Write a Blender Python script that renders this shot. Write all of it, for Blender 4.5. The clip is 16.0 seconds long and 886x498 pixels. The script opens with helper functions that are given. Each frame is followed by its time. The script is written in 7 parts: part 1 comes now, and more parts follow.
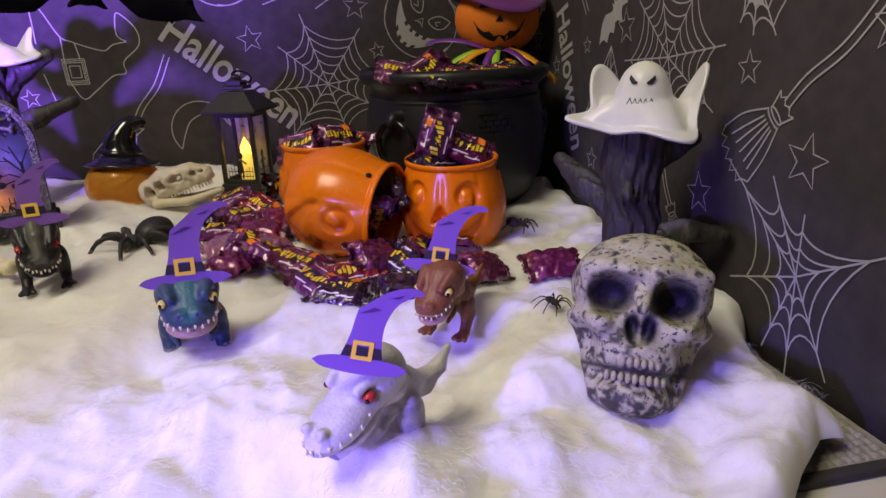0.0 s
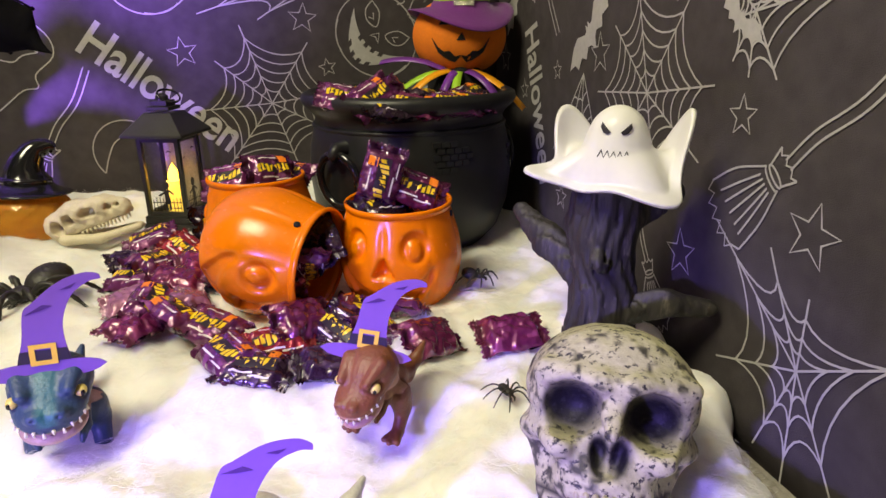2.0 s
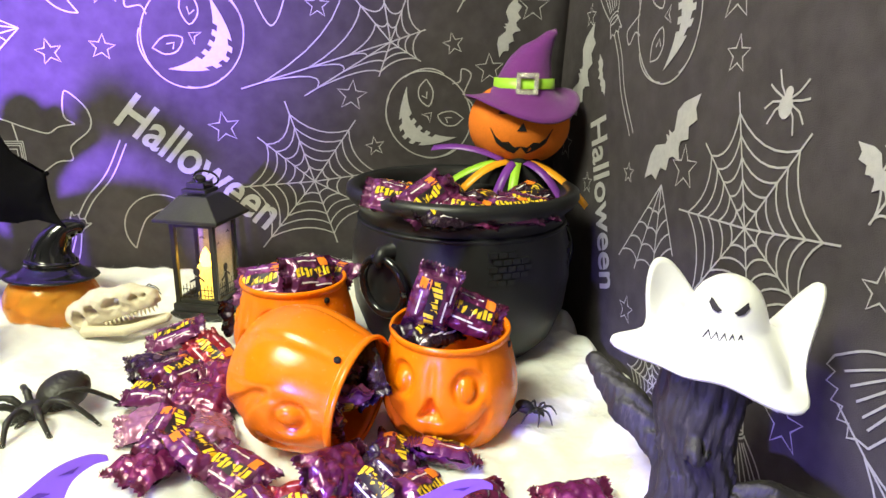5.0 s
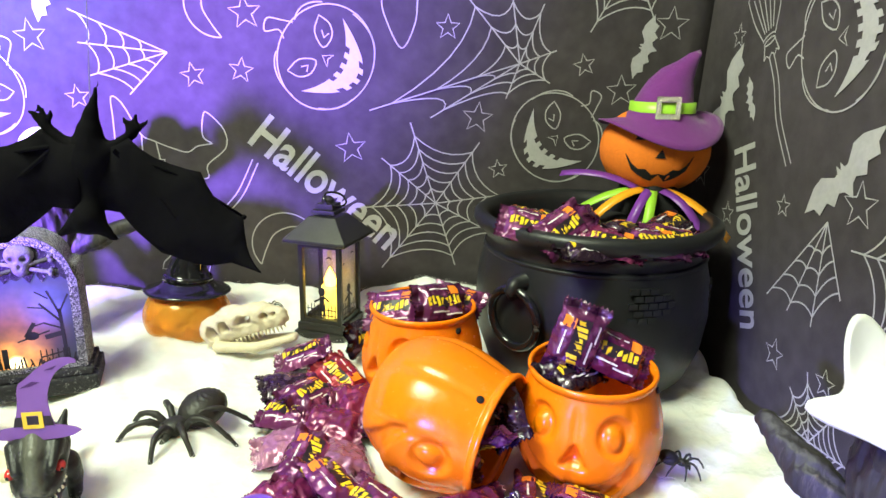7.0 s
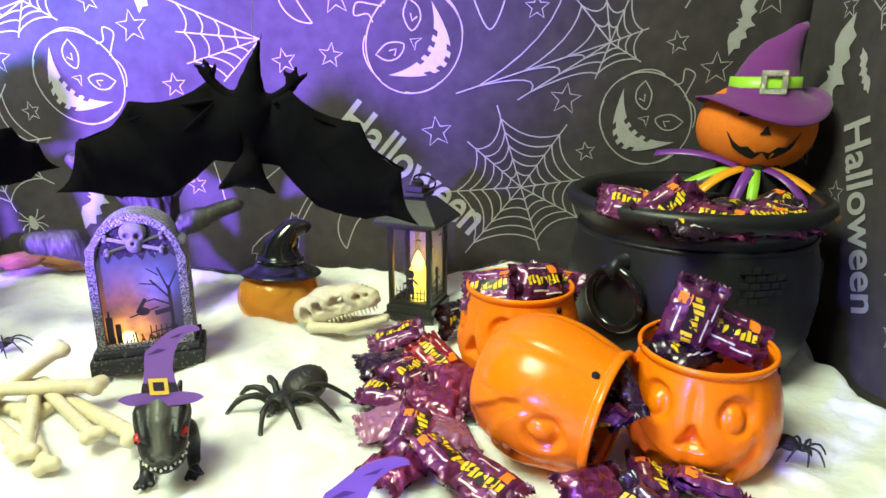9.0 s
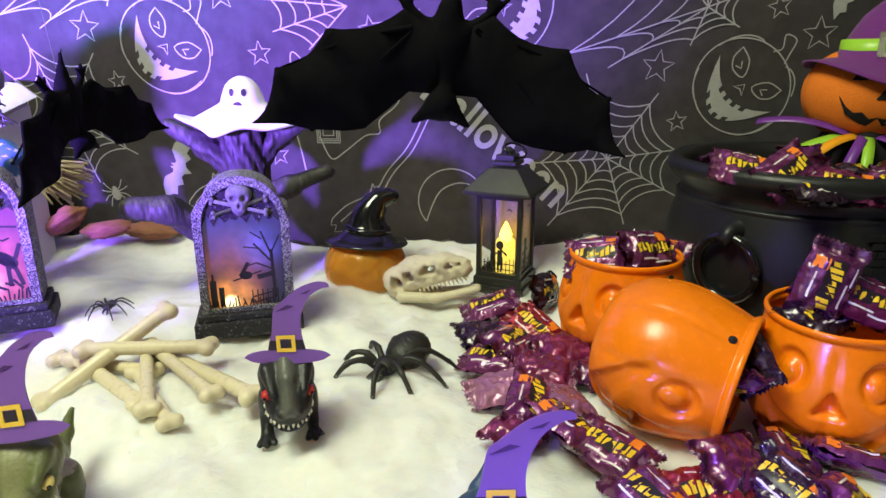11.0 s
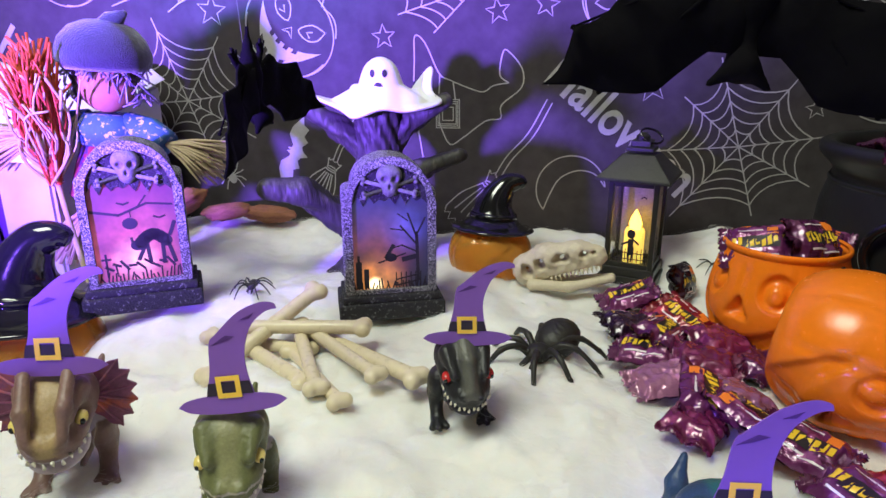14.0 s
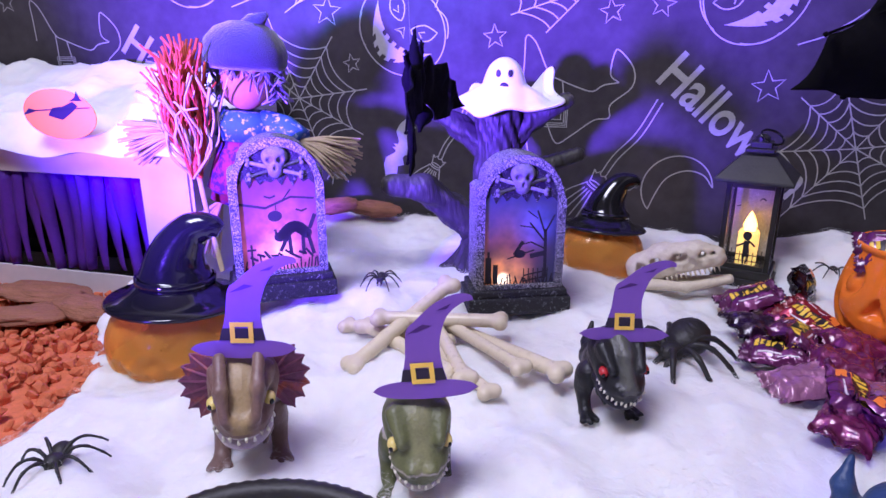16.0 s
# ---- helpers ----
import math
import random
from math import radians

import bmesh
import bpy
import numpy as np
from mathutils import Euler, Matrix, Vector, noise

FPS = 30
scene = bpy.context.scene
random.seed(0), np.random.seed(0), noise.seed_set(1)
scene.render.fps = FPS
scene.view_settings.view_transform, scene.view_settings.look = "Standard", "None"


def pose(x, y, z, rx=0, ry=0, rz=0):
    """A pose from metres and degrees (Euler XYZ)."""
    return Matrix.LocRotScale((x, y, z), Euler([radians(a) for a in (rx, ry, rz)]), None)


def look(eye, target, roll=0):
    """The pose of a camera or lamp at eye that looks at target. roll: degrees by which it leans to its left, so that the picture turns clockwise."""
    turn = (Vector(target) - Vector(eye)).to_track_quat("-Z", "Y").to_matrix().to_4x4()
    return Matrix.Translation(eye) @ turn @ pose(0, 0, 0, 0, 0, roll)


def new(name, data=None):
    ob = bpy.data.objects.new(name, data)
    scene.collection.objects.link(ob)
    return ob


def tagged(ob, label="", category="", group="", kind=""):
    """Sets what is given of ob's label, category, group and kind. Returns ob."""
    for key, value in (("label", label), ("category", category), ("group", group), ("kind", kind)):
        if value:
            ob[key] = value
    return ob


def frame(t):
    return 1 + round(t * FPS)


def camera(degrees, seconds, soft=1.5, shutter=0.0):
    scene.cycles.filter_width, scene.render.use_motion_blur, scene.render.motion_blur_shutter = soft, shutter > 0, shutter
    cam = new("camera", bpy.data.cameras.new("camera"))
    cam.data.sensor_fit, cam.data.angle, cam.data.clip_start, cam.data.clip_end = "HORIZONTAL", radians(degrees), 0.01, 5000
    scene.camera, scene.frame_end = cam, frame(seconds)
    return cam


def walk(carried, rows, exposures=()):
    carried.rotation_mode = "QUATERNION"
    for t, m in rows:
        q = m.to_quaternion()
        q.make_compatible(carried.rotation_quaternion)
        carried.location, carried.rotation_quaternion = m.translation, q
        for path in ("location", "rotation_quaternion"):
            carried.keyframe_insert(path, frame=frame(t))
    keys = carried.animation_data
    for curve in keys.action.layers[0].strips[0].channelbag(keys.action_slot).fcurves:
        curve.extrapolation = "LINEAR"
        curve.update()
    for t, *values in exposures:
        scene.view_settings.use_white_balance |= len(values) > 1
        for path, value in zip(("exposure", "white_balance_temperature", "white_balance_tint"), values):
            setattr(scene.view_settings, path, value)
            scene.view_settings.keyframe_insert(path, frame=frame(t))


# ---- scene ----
cam = camera(69.6, 16.0, soft=1.5)
PATH = [
    (0, (0.035, -0.007, 0.245), (0.4, 1.85, -0.404), -2.2),
    (0.5, (0.052, 0.015, 0.243), (0.427, 1.867, -0.414), -2.2),
    (1, (0.068, 0.038, 0.243), (0.481, 1.879, -0.423), -1.9),
    (1.5, (0.079, 0.056, 0.252), (0.514, 1.898, -0.394), -1.7),
    (2, (0.082, 0.078, 0.262), (0.514, 1.92, -0.384), -0.8),
    (2.5, (0.088, 0.094, 0.271), (0.519, 1.941, -0.364), -0.2),
    (3, (0.09, 0.112, 0.275), (0.522, 1.959, -0.359), 0.1),
    (3.2, (0.091, 0.117, 0.279), (0.527, 1.969, -0.338), 0.5),
    (5.3, (0.07, 0.17, 0.322), (0.396, 2.062, -0.24), 1.3),
    (5.5, (0.065, 0.175, 0.324), (0.368, 2.072, -0.235), 1.2),
    (6, (0.055, 0.176, 0.329), (0.292, 2.085, -0.217), 1.6),
    (6.5, (0.041, 0.185, 0.332), (0.207, 2.104, -0.206), 1.7),
    (7, (0.035, 0.187, 0.328), (0.136, 2.111, -0.211), 1.3),
    (7.5, (0.029, 0.186, 0.325), (0.075, 2.116, -0.199), 1.1),
    (8, (0.017, 0.191, 0.319), (0.038, 2.119, -0.209), 1.0),
    (8.5, (0.006, 0.189, 0.315), (-0.012, 2.116, -0.222), 0.7),
    (8.7, (0.002, 0.188, 0.313), (-0.033, 2.114, -0.225), 0.4),
    (10.8, (-0.061, 0.189, 0.288), (-0.187, 2.101, -0.285), 0.0),
    (11, (-0.068, 0.19, 0.288), (-0.206, 2.101, -0.286), -0.1),
    (11.5, (-0.083, 0.191, 0.283), (-0.244, 2.096, -0.306), -0.2),
    (12, (-0.097, 0.187, 0.279), (-0.273, 2.091, -0.308), -0.1),
    (12.5, (-0.112, 0.188, 0.275), (-0.31, 2.088, -0.318), -0.4),
    (13, (-0.126, 0.189, 0.277), (-0.345, 2.085, -0.319), -0.1),
    (13.5, (-0.14, 0.19, 0.278), (-0.38, 2.086, -0.312), 0.1),
    (14, (-0.154, 0.19, 0.276), (-0.419, 2.084, -0.311), 0.0),
    (14.5, (-0.173, 0.192, 0.277), (-0.465, 2.08, -0.315), 0.3),
    (15, (-0.19, 0.185, 0.278), (-0.51, 2.068, -0.315), 0.5),
    (15.5, (-0.206, 0.176, 0.277), (-0.559, 2.051, -0.321), 0.2),
    (16, (-0.223, 0.166, 0.279), (-0.612, 2.035, -0.317), 0.1),
]
walk(cam, [(t, look(eye, target, roll)) for t, eye, target, roll in PATH],
     exposures=[(0, -0.36, 6700, 10), (1.5, 0.26, 7100, 4), (3.2, 0.66, 7400, -3), (5.3, 1.24, 6300, -8), (8.7, 1.04, 6100, -21), (11.0, 0.35, 6300, -11), (13.5, 0.05, 6000, -6), (16.0, 0.03, 4900, 40)])

# ---- light ----
world = bpy.data.worlds.new("world")
scene.world = world
world.use_nodes = True
world.node_tree.nodes["Background"].inputs["Color"].default_value = (0.9, 0.8, 0.65, 1)
world.node_tree.nodes["Background"].inputs["Strength"].default_value = 0.04


def lamp(name, kind, m, watts, colour, **more):
    data = bpy.data.lights.new(name, kind)
    data.energy, data.color = watts, colour
    for key, value in more.items():
        if key == "size":
            data.size = value
        elif key == "radius":
            data.shadow_soft_size = value
        elif key == "cone":
            data.spot_size = radians(value)
        elif key == "blend":
            data.spot_blend = value
    ob = new(name, data)
    ob.matrix_world = m
    return ob


# warm ceiling lamp of the room, above and behind the camera
lamp("ceiling_lamp_light", "AREA", look((-0.58, 0.05, 1.31), (-0.06, 0.50, 0.05)), 18.0, (1.0, 0.93, 0.72), size=0.5)
# colour-changing party spotlight beside the table
lamp("party_light_violet", "SPOT", look((-0.64, 0.02, 0.25), (-0.43, 0.9, 0.46)), 255.0, (0.25, 0.09, 1.0), cone=62, blend=0.75, radius=0.03)
lamp("party_light_cyan", "SPOT", look((-0.68, 0.02, 0.27), (-0.46, 0.9, 0.50)), 70.0, (0.06, 0.36, 1.0), cone=34, blend=0.9, radius=0.02)
lamp("party_light_front", "SPOT", look((-0.40, -0.12, 0.26), (-0.03, 0.23, 0.03)), 40.0, (0.24, 0.16, 1.0), cone=46, blend=0.9, radius=0.02)

# ---- materials ----


def mat(name, colour, rough=0.5, metal=0.0, vary=0.12, scale=60, bump=0.0, bump_scale=300, coat=0.0, trans=0.0, emit=0.0, attr="", spots=None, sheen=0.0, sss=0.0, alpha=1.0, random_hue=0.0, ior=1.45, stretch=(1, 1, 1), coat_rough=0.08):
    """A procedural surface: colour varied at two scales, fine relief, optional painted attribute or spots of a second colour."""
    m = bpy.data.materials.new(name)
    m.use_nodes = True
    n, l = m.node_tree.nodes, m.node_tree.links
    b = n["Principled BSDF"]
    tc, mp = n.new("ShaderNodeTexCoord"), n.new("ShaderNodeMapping")
    mp.inputs["Scale"].default_value = stretch
    l.new(tc.outputs["Object"], mp.inputs["Vector"])
    big, small = n.new("ShaderNodeTexNoise"), n.new("ShaderNodeTexNoise")
    for tex, s in ((big, scale), (small, scale * 7)):
        tex.inputs["Scale"].default_value, tex.inputs["Detail"].default_value = s, 4
        l.new(mp.outputs["Vector"], tex.inputs["Vector"])
    both = n.new("ShaderNodeMath")
    both.operation = "ADD"
    l.new(big.outputs["Fac"], both.inputs[0])
    l.new(small.outputs["Fac"], both.inputs[1])
    span = n.new("ShaderNodeMapRange")
    span.inputs["From Min"].default_value, span.inputs["From Max"].default_value = 0.6, 1.4
    span.inputs["To Min"].default_value, span.inputs["To Max"].default_value = 1 - vary, 1 + vary
    l.new(both.outputs[0], span.inputs["Value"])
    base = n.new("ShaderNodeRGB")
    base.outputs[0].default_value = (*colour, 1)
    out = base.outputs[0]
    if attr:
        at = n.new("ShaderNodeAttribute")
        at.attribute_name = attr
        out = at.outputs["Color"]
    if spots:
        second, lo, hi, s = spots
        tex = n.new("ShaderNodeTexNoise")
        tex.inputs["Scale"].default_value, tex.inputs["Detail"].default_value, tex.inputs["Roughness"].default_value = s, 8, 0.65
        l.new(mp.outputs["Vector"], tex.inputs["Vector"])
        r = n.new("ShaderNodeMapRange")
        r.inputs["From Min"].default_value, r.inputs["From Max"].default_value = lo, hi
        l.new(tex.outputs["Fac"], r.inputs["Value"])
        mix = n.new("ShaderNodeMix")
        mix.data_type = "RGBA"
        l.new(r.outputs["Result"], mix.inputs[0])
        l.new(out, mix.inputs[6])
        mix.inputs[7].default_value = (*second, 1)
        out = mix.outputs[2]
    if random_hue:
        info, hsv = n.new("ShaderNodeObjectInfo"), n.new("ShaderNodeHueSaturation")
        r = n.new("ShaderNodeMapRange")
        r.inputs["To Min"].default_value, r.inputs["To Max"].default_value = 1 - random_hue, 1 + random_hue
        l.new(info.outputs["Random"], r.inputs["Value"])
        l.new(r.outputs["Result"], hsv.inputs["Value"])
        l.new(out, hsv.inputs["Color"])
        out = hsv.outputs["Color"]
    mul = n.new("ShaderNodeVectorMath")
    mul.operation = "MULTIPLY"
    l.new(out, mul.inputs[0])
    l.new(span.outputs["Result"], mul.inputs[1])
    l.new(mul.outputs[0], b.inputs["Base Color"])
    rr = n.new("ShaderNodeMapRange")
    rr.inputs["To Min"].default_value, rr.inputs["To Max"].default_value = max(rough - 0.1, 0.02), min(rough + 0.1, 1)
    l.new(small.outputs["Fac"], rr.inputs["Value"])
    l.new(rr.outputs["Result"], b.inputs["Roughness"])
    b.inputs["Metallic"].default_value = metal
    b.inputs["Coat Weight"].default_value = coat
    b.inputs["Coat Roughness"].default_value = coat_rough
    b.inputs["Transmission Weight"].default_value = trans
    b.inputs["IOR"].default_value = ior
    b.inputs["Sheen Weight"].default_value = sheen
    b.inputs["Alpha"].default_value = alpha
    if sss:
        b.inputs["Subsurface Weight"].default_value = sss
        b.inputs["Subsurface Radius"].default_value = (1, 0.9, 0.8)
        b.inputs["Subsurface Scale"].default_value = 0.014
    if emit:
        l.new(mul.outputs[0], b.inputs["Emission Color"])
        b.inputs["Emission Strength"].default_value = emit
    if bump:
        tex = n.new("ShaderNodeTexNoise")
        tex.inputs["Scale"].default_value, tex.inputs["Detail"].default_value = bump_scale, 6
        l.new(mp.outputs["Vector"], tex.inputs["Vector"])
        bp = n.new("ShaderNodeBump")
        bp.inputs["Strength"].default_value, bp.inputs["Distance"].default_value = bump, 0.002
        l.new(tex.outputs["Fac"], bp.inputs["Height"])
        l.new(bp.outputs["Normal"], b.inputs["Normal"])
    return m


M = {
    "cloth": mat("black_fabric", (0.066, 0.058, 0.062), 0.88, ior=1.2, vary=0.3, scale=9, bump=0.5, bump_scale=1500),
    "print": mat("white_print", (0.42, 0.41, 0.41), 0.8, vary=0.12, scale=40, bump=0.3, bump_scale=1500),
    "cotton": mat("cotton_wool", (0.84, 0.83, 0.80), 0.95, vary=0.05, scale=14, bump=0.10, bump_scale=420, sheen=0.4, sss=0.9),
    "fibre": mat("cotton_fibre", (0.85, 0.84, 0.82), 0.9, vary=0.05, scale=30, sss=0.2),
    "orange": mat("orange_plastic", (0.88, 0.205, 0.004), 0.24, vary=0.08, scale=25, bump=0.04, bump_scale=500, sss=0.08),
    "black": mat("black_plastic", (0.012, 0.012, 0.014), 0.42, vary=0.2, scale=40, bump=0.06, bump_scale=350),
    "gloss": mat("glossy_black_plastic", (0.008, 0.008, 0.010), 0.12, vary=0.2, scale=40, coat=0.5),
    "rubber": mat("black_rubber", (0.024, 0.022, 0.020), 0.5, vary=0.25, scale=60, bump=0.25, bump_scale=260),
    "wall": mat("painted_wall", (0.62, 0.58, 0.52), 0.7, vary=0.05, scale=3, bump=0.1, bump_scale=60),
    "wood_floor": mat("wooden_floor", (0.22, 0.13, 0.07), 0.45, vary=0.25, scale=6, stretch=(1, 8, 1)),
    "table": mat("white_tabletop", (0.66, 0.63, 0.56), 0.4, vary=0.05, scale=10),
    "mat": mat("woven_mat", (0.30, 0.28, 0.25), 0.6, vary=0.2, scale=80, random_hue=0.15),
    "mat_edge": mat("dark_binding", (0.05, 0.045, 0.05), 0.7, vary=0.2, scale=80),
}

# ---- building blocks ----


def link(name, me, material=None, parent=None, label="", smooth=True, m=None):
    """Links a mesh as one object; a parent makes it a part."""
    if material is not None and not me.materials:
        for x in (material if isinstance(material, (list, tuple)) else [material]):
            me.materials.append(x)
    if smooth:
        me.polygons.foreach_set("use_smooth", [True] * len(me.polygons))
    ob = new(name, me)
    if parent is not None:
        ob.parent = parent
    if m is not None:
        ob.matrix_basis = m
    if label:
        ob["label"] = label
    return ob


def part(name, bm, material, parent, label="", smooth=True, m=None):
    me = bpy.data.meshes.new(name)
    bm.to_mesh(me)
    bm.free()
    return link(name, me, material, parent, label, smooth, m)


def thing(name, m, label, category, group="", kind=""):
    ob = new(name)
    ob.empty_display_size = 0.01
    ob.matrix_basis = m
    return tagged(ob, label, category, group, kind)


def raw(name, verts, faces):
    me = bpy.data.meshes.new(name)
    me.from_pydata([tuple(v) for v in verts], [], [tuple(f) for f in faces])
    me.update()
    return me


def bm_box(bm, centre, size, bevel=0.0, turn=None):
    m = Matrix.Translation(centre) @ (turn or Matrix()) @ Matrix.Diagonal((*size, 1))
    made = bmesh.ops.create_cube(bm, size=1, matrix=m)["verts"]
    if bevel:
        edges = list({e for v in made for e in v.link_edges})
        bmesh.ops.bevel(bm, geom=edges, offset=bevel, segments=2, affect="EDGES", profile=0.6)


def bm_lathe(bm, profile, seg=48, m=None):
    """Turns (radius, height) pairs round z; a radius of zero closes the end."""
    rings = []
    for r, z in profile:
        if r < 1e-6:
            rings.append([bm.verts.new((0, 0, z))])
        else:
            rings.append([bm.verts.new((r * math.cos(a), r * math.sin(a), z)) for a in [2 * math.pi * i / seg for i in range(seg)]])
    for a, b in zip(rings, rings[1:]):
        for i in range(seg):
            j = (i + 1) % seg
            if len(a) == 1 and len(b) == 1:
                continue
            if len(a) == 1:
                bm.faces.new((a[0], b[j], b[i]))
            elif len(b) == 1:
                bm.faces.new((a[i], a[j], b[0]))
            else:
                bm.faces.new((a[i], a[j], b[j], b[i]))
    if m is not None:
        bmesh.ops.transform(bm, matrix=m, verts=[v for r in rings for v in r])


def bm_tube(bm, points, radii, seg=10, squash=1.0):
    """A rounded tube along points."""
    pts = [Vector(p) for p in points]
    if not isinstance(radii, (list, tuple)):
        radii = [radii] * len(pts)
    side, rings = None, []
    for i, p in enumerate(pts):
        d = (pts[min(i + 1, len(pts) - 1)] - pts[max(i - 1, 0)]).normalized()
        if side is None:
            side = d.cross(Vector((0, 0, 1)) if abs(d.z) < 0.9 else Vector((1, 0, 0))).normalized()
        side = (side - d * side.dot(d)).normalized()
        up = d.cross(side)
        rings.append([bm.verts.new(p + radii[i] * (math.cos(a) * side + squash * math.sin(a) * up)) for a in [2 * math.pi * k / seg for k in range(seg)]])
    for a, b in zip(rings, rings[1:]):
        for k in range(seg):
            bm.faces.new((a[k], a[(k + 1) % seg], b[(k + 1) % seg], b[k]))
    for ring, p in ((rings[0], pts[0]), (rings[-1], pts[-1])):
        tip = bm.verts.new(p)
        for k in range(seg):
            bm.faces.new((tip, ring[k], ring[(k + 1) % seg]))


def spline(points, n=8):
    """Catmull-Rom through the points."""
    P = [np.array(p, float) for p in points]
    P = [2 * P[0] - P[1]] + P + [2 * P[-1] - P[-2]]
    out = []
    for a, b, c, d in zip(P, P[1:], P[2:], P[3:]):
        for i in range(n):
            t = i / n
            out.append(0.5 * (2 * b + (c - a) * t + (2 * a - 5 * b + 4 * c - d) * t * t + (3 * b - a - 3 * c + d) * t ** 3))
    out.append(P[-2])
    return out


# distance fields, for rounded and organic shapes
def f_ball(p, c, r):
    r = np.array(r, float) * np.ones(3)
    q = (p - np.array(c)) / r
    k = np.sqrt((q * q).sum(-1)) + 1e-9
    k2 = np.sqrt(((q / r) ** 2).sum(-1)) + 1e-9
    return k * (k - 1) / k2


def f_rod(p, a, b, ra, rb):
    a, b = np.array(a, float), np.array(b, float)
    d = b - a
    t = np.clip(((p - a) @ d) / (d @ d), 0, 1)
    return np.sqrt((((p - a) - t[..., None] * d) ** 2).sum(-1)) - (ra + (rb - ra) * t)


def f_chain(p, pts, radii, k=0.004):
    out = None
    for a, b, ra, rb in zip(pts, pts[1:], radii, radii[1:]):
        f = f_rod(p, a, b, ra, rb)
        out = f if out is None else join(out, f, k)
    return out


def join(a, b, k):
    h = np.clip(0.5 + 0.5 * (b - a) / k, 0, 1)
    return b * (1 - h) + a * h - k * h * (1 - h)


def carve(a, b, k):
    return -join(-a, b, k)


def turned(p, c, rx=0, ry=0, rz=0):
    """The points p as a shape turned about c sees them."""
    r = np.array(Euler([radians(v) for v in (rx, ry, rz)]).to_matrix())
    return (p - np.array(c)) @ r + np.array(c)


def shell(name, field, lo, hi, step, paint=None):
    """A mesh of the surface where the field is zero (surface nets)."""
    ax = [np.arange(a, b + step, step) for a, b in zip(lo, hi)]
    g = np.stack(np.meshgrid(*ax, indexing="ij"), -1)
    d = field(g)
    s = d < 0
    nx, ny, nz = (k - 1 for k in d.shape)
    corner = [(i, j, k) for i in (0, 1) for j in (0, 1) for k in (0, 1)]
    cut = lambda a, i, j, k: a[i:i + nx, j:j + ny, k:k + nz]
    count = sum(cut(s, *c).astype(int) for c in corner)
    live = (count > 0) & (count < 8)
    acc, num = np.zeros((nx, ny, nz, 3)), np.zeros((nx, ny, nz))
    for a in corner:
        for axis in range(3):
            if a[axis]:
                continue
            b = list(a)
            b[axis] = 1
            da, db = cut(d, *a), cut(d, *b)
            x = (da < 0) != (db < 0)
            t = np.where(x, da / np.where(x, da - db, 1), 0)
            place = np.array(a, float) + np.zeros((nx, ny, nz, 3))
            place[..., axis] += t
            acc += np.where(x[..., None], place, 0)
            num += x
    idx = -np.ones((nx, ny, nz), int)
    cells = np.argwhere(live)
    idx[live] = np.arange(len(cells))
    verts = np.array(lo) + (cells + acc[live] / num[live][:, None]) * step
    faces = []
    for axis in range(3):
        u, v = (axis + 1) % 3, (axis + 2) % 3
        e = [slice(None)] * 3
        f = [slice(None)] * 3
        e[axis], f[axis] = slice(0, -1), slice(1, None)
        for flip in (False, True):
            sa, sb = s[tuple(e)], s[tuple(f)]
            hit = np.argwhere((sa & ~sb) if not flip else (~sa & sb))
            hit = hit[(hit[:, u] > 0) & (hit[:, v] > 0) & (hit[:, u] < d.shape[u] - 1) & (hit[:, v] < d.shape[v] - 1)]
            q = []
            for du, dv in ((-1, -1), (0, -1), (0, 0), (-1, 0)):
                w = hit.copy()
                w[:, u] += du
                w[:, v] += dv
                q.append(idx[w[:, 0], w[:, 1], w[:, 2]])
            q = np.stack(q if not flip else q[::-1], 1)
            faces.append(q)
    faces = np.concatenate(faces)
    me = raw(name, verts, faces.tolist())
    if paint is not None:
        co = np.array([v.co for v in me.vertices])
        c = np.ones((len(co), 4))
        c[:, :3] = paint(co)
        a = me.color_attributes.new("Col", "FLOAT_COLOR", "POINT")
        a.data.foreach_set("color", c.ravel())
    return me


def lerp(a, b, t):
    t = np.clip(t, 0, 1)[:, None]
    return np.array(a) * (1 - t) + np.array(b) * t

# ---- the setting ----
TABLE = -0.004


def wall_back(x, z):
    return Vector((x, 0.905 - 0.08 * (z - 0.19) + 0.002 * math.sin(9 * x + 3 * z), z))


def wall_right(y, z):
    return Vector((0.352 + 0.0015 * math.sin(11 * y + 4 * z), y, z))


def sheet(name, at, u0, u1, v0, v1, nu, nv, thick, label):
    """A hanging cloth with thickness behind it."""
    verts, faces = [], []
    for i in range(nu + 1):
        for j in range(nv + 1):
            verts.append(at(u0 + (u1 - u0) * i / nu, v0 + (v1 - v0) * j / nv))
    for i in range(nu):
        for j in range(nv):
            a = i * (nv + 1) + j
            faces.append((a, a + nv + 1, a + nv + 2, a + 1))
    me = raw(name, verts, faces)
    ob = tagged(link(name, me, M["cloth"]), label, "wall cloth", kind="structure")
    so = ob.modifiers.new("thickness", "SOLIDIFY")
    so.thickness, so.offset = thick, -1
    return ob


CORNER = 0.3535
cloth_back = sheet("wall_cloth_north", wall_back, -1.5, CORNER, -0.01, 0.75, 76, 24, 0.002, "black fabric hanging with white printed halloween drawings")
cloth_right = sheet("wall_cloth_east", wall_right, 0.918, -0.5, -0.004, 0.75, 60, 24, 0.002, "black fabric hanging with white printed halloween drawings")


def block(name, lo, hi, material, label, category):
    bm = bmesh.new()
    bm_box(bm, [(a + b) / 2 for a, b in zip(lo, hi)], [b - a for a, b in zip(lo, hi)])
    return tagged(part(name, bm, material, None, "", smooth=False), label, category, kind="structure")


